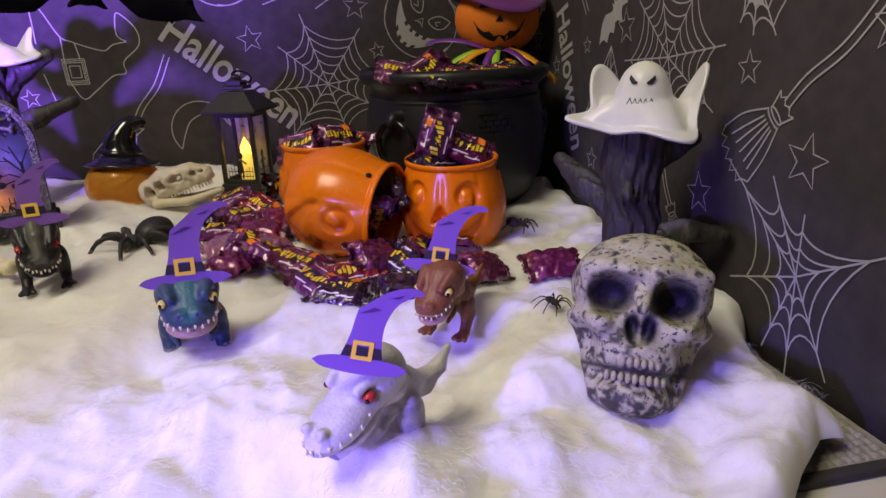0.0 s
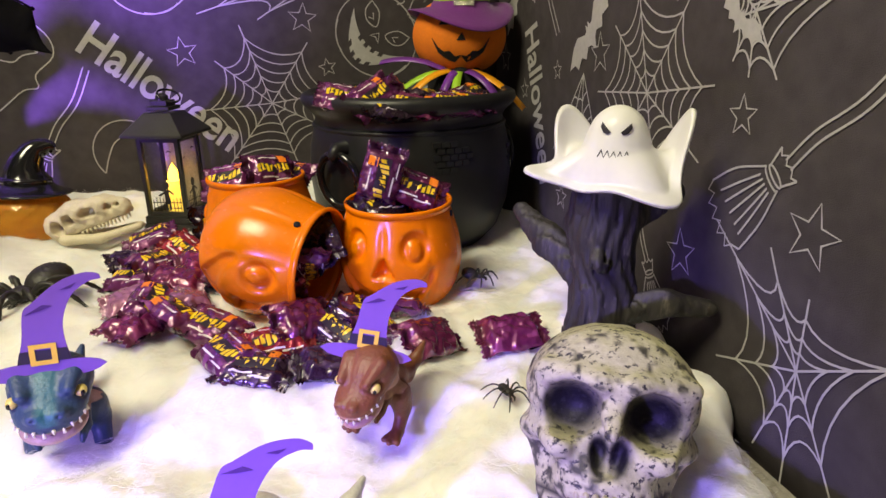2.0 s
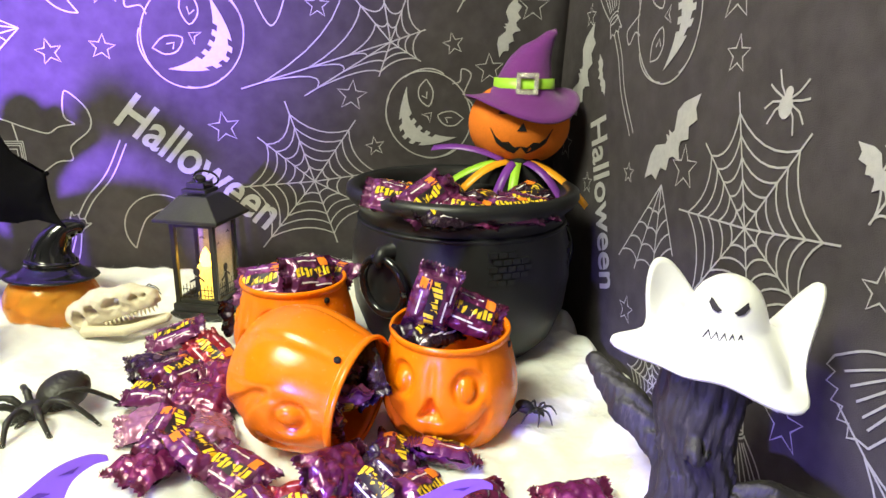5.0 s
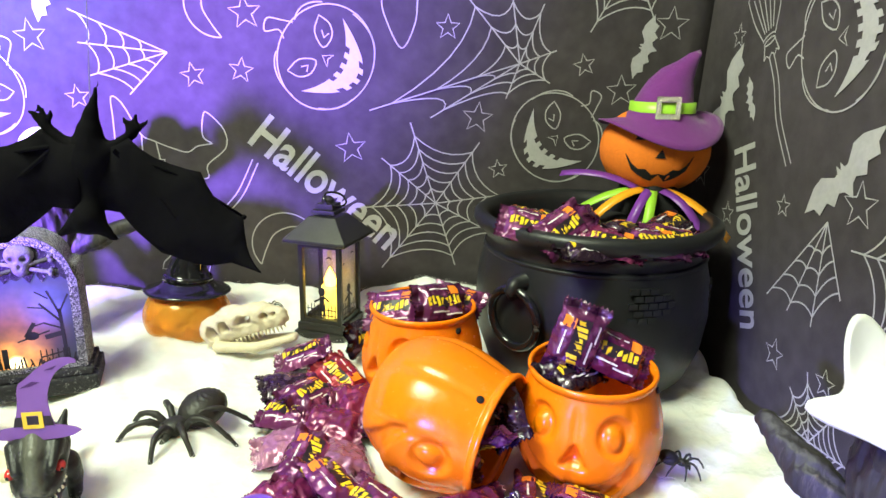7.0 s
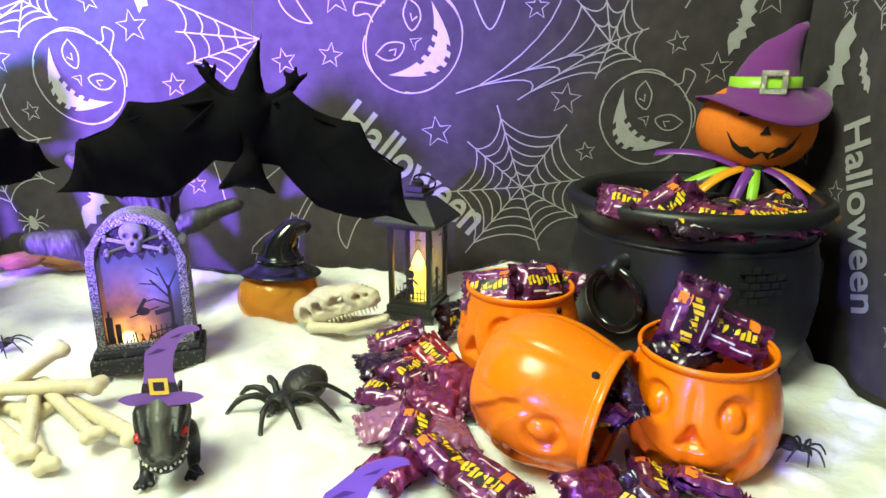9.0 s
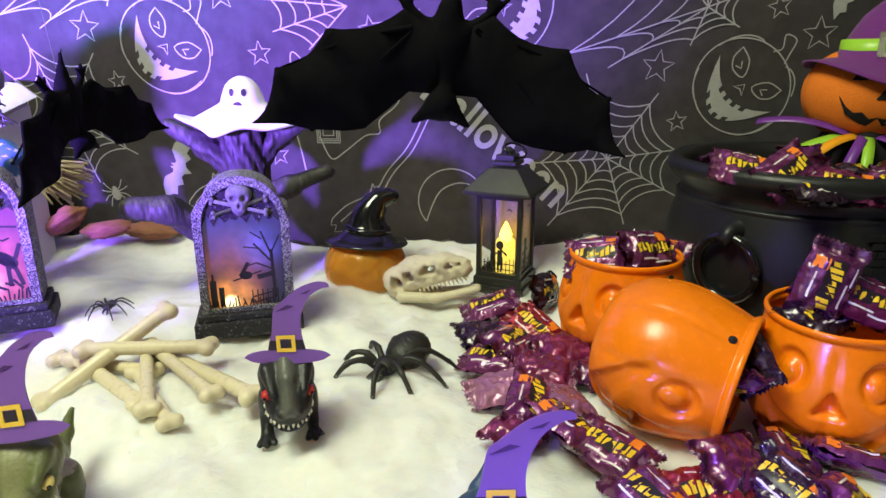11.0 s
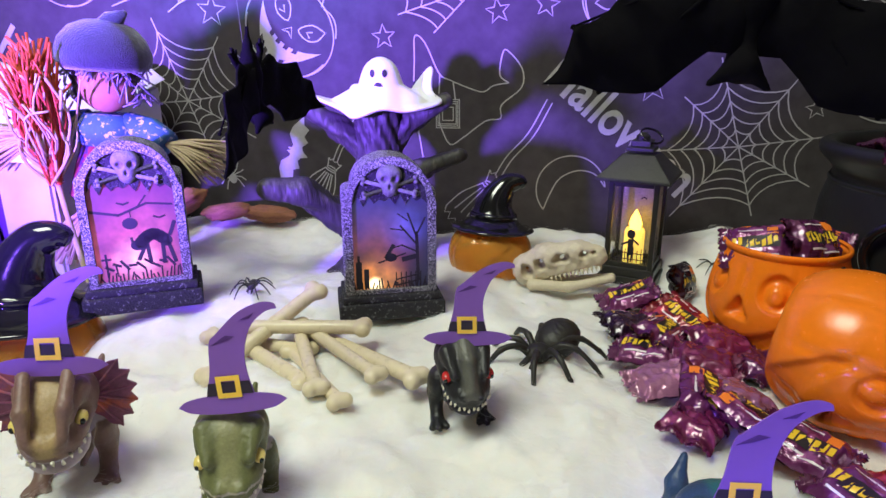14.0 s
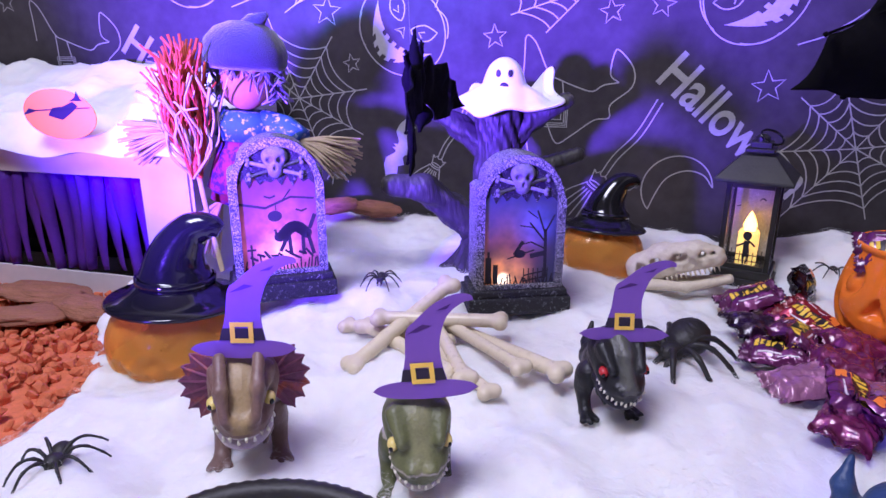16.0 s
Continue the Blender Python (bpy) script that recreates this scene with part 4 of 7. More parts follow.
# pumpkin jars with witch hats
def hat_jar(m, s, lit, label):
    j = thing("pumpkin_jar", m @ Matrix.Diagonal((s, s, s, 1)), label, "pumpkin jar", "pumpkin jars with hats")
    verts, faces, seg, n = [], [], 112, 40
    for i in range(n + 1):
        t = math.pi * (0.03 + 0.80 * i / n)
        for k in range(seg):
            a = 2 * math.pi * k / seg
            deg = 360 * k / seg
            r = 0.052 * math.sin(math.pi - t) ** 0.85
            z = 0.040 + 0.041 * math.cos(math.pi - t)
            r *= 1 - 0.035 * math.exp(-((((deg + 20) % 40) - 20) / 4) ** 2)
            for sx in (-1, 1):
                u, w = ((deg - 270) - sx * 22) / 11, (z - 0.050) / 0.010
                if abs(u) + max(w, -w * 0.8) < 1:
                    r -= 0.0022
            u, w = (deg - 270) / 7, (z - 0.040) / 0.006
            if abs(u) + abs(w) < 1:
                r -= 0.0022
            da = (deg - 270) / 40
            if abs(da) < 1 and abs(z - 0.022 - 0.012 * da * da) < 0.006 * math.sqrt(1 - da * da) + 0.002 * (int((da + 1) * 4) % 2):
                r -= 0.0022
            verts.append((r * math.cos(a), r * math.sin(a), z))
    for i in range(n):
        for k in range(seg):
            q = (k + 1) % seg
            faces.append((i * seg + k, i * seg + q, (i + 1) * seg + q, (i + 1) * seg + k))
    b = link("jar", raw("jar", verts, faces), M["amber"], j, "translucent orange plastic with a carved face")
    so = b.modifiers.new("thickness", "SOLIDIFY")
    so.thickness, so.offset = 0.0012, -1
    bm = bmesh.new()
    bm_lathe(bm, [(0.030, 0.0725), (0.044, 0.0705), (0.0495, 0.0700), (0.0510, 0.0715), (0.0495, 0.0732), (0.042, 0.0750), (0.034, 0.0790), (0.0285, 0.0840), (0.028, 0.0842), (0.0290, 0.0848), (0.0290, 0.0898), (0.0275, 0.0905)], 64)
    rings = spline([(0, 0, 0.0900), (0.001, 0, 0.102), (0.006, 0, 0.115), (0.015, 0, 0.126), (0.028, 0, 0.1290), (0.035, 0, 0.126)], 6)
    radii = [0.0270 - 0.0215 * (k / (len(rings) - 1)) ** 0.9 for k in range(len(rings))]
    bm_tube(bm, rings, radii, 40)
    part("witch_hat", bm, M["gloss"], j, "glossy black plastic witch hat lid")
    return j


hat_jar(pose(-0.194, 0.806, 0.050, -4, 4, 10), 0.82, False, "small orange pumpkin jar with a glossy black witch hat")
hat_jar(pose(-0.534, 0.588, 0.012, -2, 3, 12), 1.06, True, "large translucent orange pumpkin jar with a glossy black witch hat")
M["tooth"] = mat("stained_teeth", (0.36, 0.33, 0.22), 0.5, vary=0.25, scale=200)
skull()

# ---- toys ----
M.update({
    "toy": mat("painted_vinyl", (0.5, 0.5, 0.5), 0.42, vary=0.18, scale=90, bump=0.25, bump_scale=420, attr="Col"),
    "enamel": mat("ivory_teeth", (0.80, 0.76, 0.62), 0.35, vary=0.05, scale=90),
    "pupil": mat("black_eye", (0.01, 0.01, 0.01), 0.15, vary=0.05, scale=90),
    "eye_yellow": mat("yellow_eye", (0.72, 0.58, 0.16), 0.25, vary=0.1, scale=200),
    "eye_red": mat("red_eye", (0.45, 0.03, 0.03), 0.25, vary=0.1, scale=200),
    "paper": mat("purple_paper", (0.20, 0.085, 0.40), 0.55, vary=0.05, scale=30),
    "paper_dark": mat("dark_purple_print", (0.07, 0.02, 0.16), 0.55, vary=0.05, scale=30),
    "paper_black": mat("black_print", (0.02, 0.012, 0.03), 0.55, vary=0.05, scale=30),
    "buckle": mat("yellow_print", (0.85, 0.55, 0.06), 0.5, vary=0.04, scale=30),
    "bat": mat("matt_black_rubber", (0.0040, 0.0036, 0.0050), 0.85, ior=1.12, vary=0.25, scale=60, bump=0.2, bump_scale=260),
    "thread": mat("thin_thread", (0.1, 0.1, 0.1), 0.6, vary=0.1),
})


def bm_plate(bm, pts, y0, y1):
    """A flat cut-out in the xz plane."""
    a = [bm.verts.new((x, y0, z)) for x, z in pts]
    b = [bm.verts.new((x, y1, z)) for x, z in pts]
    n = len(pts)
    bm.faces.new(a)
    bm.faces.new(b[::-1])
    for k in range(n):
        bm.faces.new((a[k], b[k], b[(k + 1) % n], a[(k + 1) % n]))
    bmesh.ops.recalc_face_normals(bm, faces=bm.faces[:])
    bmesh.ops.triangulate(bm, faces=[f for f in bm.faces if len(f.verts) > 4])


def paper_hat(m, label):
    """Flat paper witch hat: curved brim, bent cone, band with buckle."""
    h = thing("paper_hat", m, label, "paper hat", "purple paper witch hats")
    brim_lo = [(p[0], p[1]) for p in spline([(-0.031, 0.001, 0), (-0.022, -0.0030, 0), (0, -0.0045, 0), (0.022, -0.0030, 0), (0.031, 0.001, 0)], 5)]
    brim_hi = [(p[0], p[1]) for p in spline([(0.031, 0.001, 0), (0.026, 0.0042, 0), (0.0135, 0.0062, 0), (0, 0.0052, 0), (-0.0135, 0.0062, 0), (-0.026, 0.0042, 0), (-0.031, 0.001, 0)], 4)][1:-1]
    bm = bmesh.new()
    bm_plate(bm, brim_lo + brim_hi, -0.0004, 0.0004)
    brim = part("brim", bm, M["paper"], h, smooth=False)
    right = [(p[0], p[1]) for p in spline([(0.0135, 0.006, 0), (0.0115, 0.018, 0), (0.0120, 0.030, 0), (0.0175, 0.043, 0), (0.0265, 0.0500, 0), (0.0335, 0.0515, 0)], 5)]
    left = [(p[0], p[1]) for p in spline([(0.0335, 0.0515, 0), (0.0320, 0.0545, 0), (0.0240, 0.0555, 0), (0.0110, 0.0510, 0), (-0.0020, 0.0410, 0), (-0.0070, 0.0360, 0), (-0.0095, 0.0200, 0), (-0.0135, 0.006, 0)], 5)][1:]
    bm = bmesh.new()
    bm_plate(bm, right + left, -0.0004, 0.0004)
    cone = part("cone", bm, M["paper"], h, smooth=False)
    bm = bmesh.new()
    bm_plate(bm, [(-0.0062, 0.0345), (0.0030, 0.0395), (0.0080, 0.0385), (0.0015, 0.0362)], -0.0007, -0.00045)
    bm_plate(bm, [(0.0120, 0.0470), (0.0210, 0.0505), (0.0180, 0.0475)], -0.0007, -0.00045)
    part("crease_shade", bm, M["paper_dark"], cone, "darker printed folds", smooth=False)
    bm = bmesh.new()
    bm_plate(bm, [(-0.0133, 0.0064), (0.0133, 0.0064), (0.0120, 0.0135), (-0.0115, 0.0135)], -0.0008, -0.00045)
    part("band", bm, M["paper_black"], cone, "black printed band", smooth=False)
    bm = bmesh.new()
    for a, b, c, d in ((-0.0068, 0.0048, 0.0068, 0.0075), (-0.0068, 0.0145, 0.0068, 0.0172), (-0.0068, 0.0075, -0.0040, 0.0145), (0.0040, 0.0075, 0.0068, 0.0145)):
        bm_plate(bm, [(a, b), (c, b), (c, d), (a, d)], -0.0012, -0.00085)
    part("buckle", bm, M["buckle"], cone, "yellow printed buckle", smooth=False)
    return h


def dinosaur(m, back, belly, label, eye="eye_yellow", snout=1.0, crest="", stripe=None, teeth=14, jaw_col=None, wide=1.0, nod=20):
    """Big-headed toy dinosaur facing -y, its head bowed by nod degrees."""
    d = thing("toy_dinosaur", m, label, "toy dinosaur", "toy dinosaurs in witch hats")
    L = 0.030 * snout
    neck = (0, 0.004, 0.055)
    bow = Matrix.Translation(neck) @ Matrix.Rotation(radians(nod), 4, "X") @ Matrix.Translation([-v for v in neck])

    def field(p):
        q = p / np.array([wide, 1, 1])
        h = turned(q, neck, nod) - np.array([0, 0, 0.011])
        f = f_ball(h, (0, -0.004, 0.048), (0.0200, 0.0205, 0.0160))
        f = join(f, f_ball(turned(h, (0, -0.02, 0.044), 10), (0, -0.010 - L * 0.55, 0.0430), (0.0165, L * 0.72, 0.0110)), 0.010)
        for s in (-1, 1):
            f = join(f, f_rod(h, (s * 0.0135, -0.008, 0.0590), (s * 0.0105, -0.026, 0.0555), 0.0048, 0.0032), 0.004)
            f = join(f, f_ball(h, (s * 0.0055, -0.010 - L * 1.08, 0.0470), (0.0035, 0.0035, 0.0028)), 0.004)
            f = carve(f, f_ball(h, (s * 0.0055, -0.0135 - L * 1.08, 0.0472), (0.0014, 0.0020, 0.0012)), 0.001)
            f = carve(f, f_ball(h, (s * 0.0165, -0.0215, 0.0510), (0.0050, 0.0060, 0.0048)), 0.0015)
        f = join(f, f_ball(q, (0, 0.012, 0.035), (0.0140, 0.0180, 0.0180)), 0.010)
        f = join(f, f_chain(q, [(0, 0.022, 0.034), (0, 0.040, 0.028), (0.003, 0.054, 0.034), (0.008, 0.060, 0.048)], [0.012, 0.008, 0.005, 0.0018], 0.004), 0.006)
        for s in (-1, 1):
            f = join(f, f_ball(q, (s * 0.0150, 0.010, 0.026), (0.0072, 0.0105, 0.0135)), 0.004)
            f = join(f, f_rod(q, (s * 0.0160, 0.012, 0.018), (s * 0.0170, 0.000, 0.004), 0.0058, 0.0046), 0.004)
            for k in (-1, 0, 1):
                f = join(f, f_rod(q, (s * 0.0170, 0.000, 0.0032), (s * 0.0175 + k * 0.0054, -0.0135 + abs(k) * 0.002, 0.0026), 0.0040, 0.0024), 0.002)
            f = join(f, f_chain(q, [(s * 0.0110, -0.003, 0.034), (s * 0.0120, -0.013, 0.027), (s * 0.0100, -0.018, 0.0205)], [0.0040, 0.0028, 0.0016], 0.002), 0.003)
        if crest == "double":
            for s in (-1, 1):
                f = join(f, f_chain(h, [(s * 0.0085, -0.036, 0.0510), (s * 0.0095, -0.026, 0.0620), (s * 0.0105, -0.008, 0.0690)], [0.0026, 0.0036, 0.0034], 0.003), 0.003)
        elif crest == "ridge":
            f = join(f, f_chain(h, [(0, -0.036, 0.050), (0, -0.018, 0.0600), (0, 0.004, 0.0640)], [0.0035, 0.0045, 0.0040], 0.003), 0.004)
        return f + 0.00035 * np.sin(p[..., 0] * 1500) * np.sin(p[..., 1] * 1300) * np.sin(p[..., 2] * 1400)

    def paint(at):
        co = np.where((at[:, 2] > 0.036)[:, None], turned(at, neck, nod), at)
        z = co[:, 2] - 0.011
        t = (z - 0.0375 - 0.10 * (co[:, 1] + 0.01)) / 0.004
        col = lerp(belly, back, np.where(co[:, 1] < 0.006, t, 1 + 0 * t))
        if stripe is not None:
            w = np.clip(2 - 2 * np.abs(co[:, 0]) / (0.0065 + 0.10 * np.clip(z - 0.045, 0, 1)), 0, 1)[:, None] * (z > 0.042)[:, None]
            col = col * (1 - w) + np.array(stripe) * w
        # lower body and legs take the back colour, a quarter darker
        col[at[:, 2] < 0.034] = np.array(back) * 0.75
        return col
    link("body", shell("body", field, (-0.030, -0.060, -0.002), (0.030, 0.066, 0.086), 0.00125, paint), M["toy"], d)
    # lower jaw
    up = np.array([0, 0, 0.011])
    jaw = shell("jaw", lambda p: join(f_ball(turned((p - up) / np.array([wide, 1, 1]), (0, -0.02, 0.033), 6), (0, -0.012 - L * 0.48, 0.0325), (0.0158, L * 0.70, 0.0058)), f_ball(p - up, (0, 0.0, 0.034), (0.016, 0.012, 0.009)), 0.006),
                (-0.026, -0.052, 0.031), (0.026, 0.018, 0.061), 0.0012, lambda co: lerp(jaw_col or belly, jaw_col or belly, co[:, 2]))
    jaw_ob = link("jaw", jaw, M["toy"], d, "paler lower jaw", m=bow)
    for k in range(teeth):
        a = radians(-100 + 200 * k / (teeth - 1))
        x, y = 0.0164 * wide * math.sin(a), -0.012 - L * 0.50 - L * 0.71 * math.cos(a)
        bm = bmesh.new()
        bmesh.ops.create_cone(bm, cap_ends=True, segments=7, radius1=0.0011, radius2=0.0004, depth=0.0032, matrix=pose(x, y, 0.0486 + 0.0008 * (k % 2) + 0.0025 * (1 - math.cos(a)), 180 if k % 2 else 0, 0, 0))
        part("tooth", bm, M["enamel"], jaw_ob)
    for s in (-1, 1):
        bm = bmesh.new()
        bmesh.ops.create_uvsphere(bm, u_segments=16, v_segments=10, radius=1, matrix=pose(s * 0.0150 * wide, -0.0228, 0.0618) @ Matrix.Diagonal((0.0034, 0.0044, 0.0030, 1)))
        e = part("eye", bm, M[eye], d, m=bow)
        bm = bmesh.new()
        bmesh.ops.create_uvsphere(bm, u_segments=12, v_segments=8, radius=1, matrix=pose(s * 0.0160 * wide, -0.0258, 0.0618) @ Matrix.Diagonal((0.0016, 0.0016, 0.0020, 1)))
        part("pupil", bm, M["pupil"], e)
    if crest == "double":
        for s in (-1, 1):
            bm = bmesh.new()
            pts = []
            for k in range(13):
                a = radians(-66 + 125 * k / 12)
                r = 0.0235 if k % 2 else 0.0195
                pts.append((s * (0.014 + r * math.cos(a)), 0.050 + r * 1.12 * math.sin(a)))
            bm_plate(bm, [(s * 0.012, 0.040), *pts, (s * 0.012, 0.062)] if s > 0 else [(s * 0.012, 0.062), *pts[::-1], (s * 0.012, 0.040)], 0.004, 0.0055)
            frill = part("frill", bm, M["frill"], d, "purple and orange neck frill", smooth=False)
            bm = bmesh.new()
            for k in range(1, 12, 2):
                bm_tube(bm, [(s * 0.013, 0.0038, 0.050), (pts[k][0], 0.0038, pts[k][1])], [0.0011, 0.0006], 6)
            part("rib", bm, M["frill"], frill)
    return d


M["frill"] = mat("purple_orange_frill", (0.20, 0.06, 0.12), 0.5, vary=0.3, scale=60, bump=0.3, bump_scale=300, spots=((0.45, 0.10, 0.03), 0.5, 0.7, 60))


def rex(x, y, z, turn, s, *args, **more):
    return dinosaur(pose(x, y, z, 0, 0, turn) @ Matrix.Diagonal((s, s, s, 1)), *args, **more)


rex(0.056, 0.288, 0.030, -48, 0.88, (0.52, 0.50, 0.50), (0.62, 0.58, 0.58), "white toy dinosaur with pink eyes and a purple paper hat", eye="eye_red", snout=1.35, nod=14)
rex(-0.064, 0.446, 0.022, 10, 0.95, (0.030, 0.060, 0.11), (0.42, 0.28, 0.24), "blue toy dinosaur with a pale jaw and purple paper hat", snout=0.80, stripe=(0.03, 0.13, 0.13), wide=1.15, nod=10)
rex(0.118, 0.409, 0.034, -40, 0.80, (0.19, 0.065, 0.028), (0.45, 0.26, 0.19), "brown toy dinosaur with yellow eyes and a purple paper hat", snout=0.95)
rex(-0.193, 0.545, 0.053, 20, 0.86, (0.014, 0.014, 0.016), (0.03, 0.027, 0.03), "black toy dinosaur with white teeth and purple paper hat", eye="eye_red", snout=0.85, crest="ridge", stripe=(0.10, 0.10, 0.085), teeth=18, jaw_col=(0.02, 0.018, 0.03), nod=28)
rex(-0.297, 0.452, 0.051, 20, 0.86, (0.13, 0.14, 0.055), (0.40, 0.36, 0.30), "olive green toy dinosaur with a purple paper hat", snout=0.90, wide=1.05, stripe=(0.22, 0.22, 0.10), teeth=16, jaw_col=(0.5, 0.44, 0.38), nod=30)
rex(-0.404, 0.468, 0.043, 24, 1.0, (0.20, 0.12, 0.10), (0.40, 0.34, 0.40), "brown and purple frilled toy dinosaur with two crests and hat", snout=0.80, crest="double", stripe=(0.34, 0.24, 0.11), jaw_col=(0.55, 0.46, 0.50))

HATS = [(0.048, 0.268, 0.102, -18, 14, -8, 0.74), (-0.060, 0.432, 0.098, -6, 2, 8, 0.97), (0.115, 0.410, 0.095, -14, 10, -14, 0.86), (-0.188, 0.535, 0.123, -4, -2, 4, 0.85), (-0.290, 0.440, 0.127, -8, -8, 4, 0.86), (-0.396, 0.457, 0.131, -8, -1, 10, 0.95)]
for x, y, z, rx, ry, rz, s in HATS:
    paper_hat(pose(x, y, z, rx, ry, rz) @ Matrix.Diagonal((s, s, s, 1)) @ pose(0, 0, -0.011), "flat purple paper witch hat with black band and buckle")


# bats
def bat(m, label):
    """Rubber bat hanging tail up, wings spread, seen from -y."""
    b = thing("rubber_bat", m, label, "bat", "hanging rubber bats")

    def field(p):
        f = f_chain(p, [(0, 0, 0.040), (0, 0.001, 0.028), (0, 0.001, 0.014)], [0.0036, 0.0056, 0.0050], 0.006)
        f = join(f, f_ball(p, (0, -0.003, 0.006), (0.0058, 0.0070, 0.0062)), 0.004)
        f = join(f, f_chain(p, [(0, 0, 0.036), (0.001, 0, 0.047), (0.004, 0, 0.060)], [0.0045, 0.0020, 0.0006], 0.003), 0.004)
        for s in (-1, 1):
            f = join(f, f_rod(p, (s * 0.004, -0.004, 0.004), (s * 0.010, -0.004, -0.001), 0.0032, 0.0012), 0.002)
            f = join(f, f_rod(p, (s * 0.004, 0, 0.030), (s * 0.0150, 0, 0.0405), 0.0034, 0.0018), 0.004)
            for k in (-1, 0, 1):
                f = join(f, f_rod(p, (s * 0.0150, 0, 0.0405), (s * 0.0165 + k * 0.0040, 0, 0.0480 - abs(k) * 0.002), 0.0015, 0.0010), 0.001)
        return f
    link("body", shell("body", field, (-0.024, -0.016, -0.008), (0.024, 0.010, 0.074), 0.0014), M["bat"], b)
    for s in (-1, 1):
        tips = [(0.002, 0.036), (0.0155, 0.0395), (0.042, 0.0300), (0.058, 0.0140), (0.066, -0.006)]
        up = []
        for a, c in zip(tips, tips[1:]):
            for k in range(5):
                t = k / 5
                sag = 0.0030 * math.sin(math.pi * t)
                up.append((a[0] + (c[0] - a[0]) * t - sag * 0.5, a[1] + (c[1] - a[1]) * t - sag))
        low = [(0.066, -0.006), (0.054, -0.0050), (0.046, -0.0070), (0.0340, -0.0065), (0.0270, -0.0050), (0.0190, 0.0030), (0.0120, 0.0100), (0.002, 0.0100)]
        pts = [(x, z) for x, z in up + low]
        bm = bmesh.new()
        bm_plate(bm, [(s * x, z) for x, z in pts], -0.0036, -0.0024)
        bmesh.ops.subdivide_edges(bm, edges=bm.edges[:], cuts=1)
        for v in bm.verts:
            v.co.y += -0.010 * (abs(v.co.x) / 0.06) ** 2 + 0.0015 * math.sin(v.co.x * 260)
        wing = part("wing", bm, M["bat"], b)
        bm = bmesh.new()
        for tx, tz in ((0.058, 0.014), (0.0460, -0.0070)):
            bm_tube(bm, [(s * 0.010, -0.003, 0.034), (s * (0.006 + tx) / 2, -0.003 - 0.010 * (tx / 0.12) ** 2, (0.034 + tz) / 2 + 0.004), (s * tx, -0.0008 - 0.010 * (tx / 0.06) ** 2, tz)], [0.0010, 0.0006, 0.0005], 6)
            bmesh.ops.create_icosphere(bm, subdivisions=1, radius=0.0011, matrix=pose(s * tx, -0.0008 - 0.010 * (tx / 0.06) ** 2, tz))
        part("wing_bone", bm, M["bat"], wing)
    bm = bmesh.new()
    bm_tube(bm, [(0, 0.002, 0.040), (0, 0.003, 1.47)], 0.00018, 5)
    part("thread", bm, M["thread"], b)
    return b


bat(pose(-0.086, 0.428, 0.266, 0, 5, 2) @ Matrix.Diagonal((1.0, 0.95, 0.95, 1)), "black rubber bat hanging on a thread with wings spread")
bat(pose(-0.326, 0.577, 0.232, 0, -8, 91) @ Matrix.Diagonal((1.28, 1.1, 1.05, 1)), "black rubber bat hanging on a thread, turned sideways")


# spiders
def spider(m, label, size, fat=True):
    s = thing("toy_spider", m @ Matrix.Diagonal((size, size, size, 1)), label, "toy spider", "black toy spiders")
    bm = bmesh.new()
    if fat:
        bmesh.ops.create_uvsphere(bm, u_segments=48, v_segments=28, radius=1, matrix=pose(0, 0.020, 0.019, 10, 0, 0) @ Matrix.Diagonal((0.0165, 0.0205, 0.0145, 1)))
        for v in bm.verts:
            v.co += v.co.normalized() * 0.0005 * math.sin(v.co.y * 1400 + 4 * math.sin(v.co.x * 300))
    else:
        bmesh.ops.create_uvsphere(bm, u_segments=20, v_segments=12, radius=1, matrix=pose(0, 0.012, 0.016, 0, 0, 0) @ Matrix.Diagonal((0.010, 0.012, 0.008, 1)))
    part("abdomen", bm, M["rubber"], s)
    bm = bmesh.new()
    bmesh.ops.create_uvsphere(bm, u_segments=24, v_segments=14, radius=1, matrix=pose(0, -0.006, 0.016) @ Matrix.Diagonal((0.0095, 0.011, 0.0075, 1)))
    for sx in (-1, 1):
        bmesh.ops.create_icosphere(bm, subdivisions=2, radius=0.0028, matrix=pose(sx * 0.0040, -0.0145, 0.0190))
        bm_tube(bm, [(sx * 0.003, -0.014, 0.013), (sx * 0.0045, -0.021, 0.010), (sx * 0.003, -0.023, 0.004)], [0.0026, 0.0022, 0.0008], 8)
    part("head", bm, M["rubber"], s)
    for sx in (-1, 1):
        for k, (ang, far) in enumerate(((-62, 0.052), (-24, 0.046), (22, 0.046), (58, 0.056))):
            a = radians(ang)
            dx, dy = sx * math.cos(a), math.sin(a)
            pts = spline([(dx * 0.007, -0.005 + dy * 0.007, 0.015), (dx * far * 0.35, -0.005 + dy * far * 0.35, 0.024), (dx * far * 0.62, -0.005 + dy * far * 0.62, 0.023), (dx * far * 0.88, -0.005 + dy * far * 0.88 + 0.003, 0.010), (dx * far, -0.005 + dy * far + 0.005, 0.001)], 5)
            n = len(pts)
            bm = bmesh.new()
            bm_tube(bm, pts, [(0.0030 - 0.0018 * i / n) * (1.25 if i % 5 == 0 else 1.0) * (1 if fat else 0.7) for i in range(n)], 8)
            part("leg", bm, M["rubber"], s)
    return s


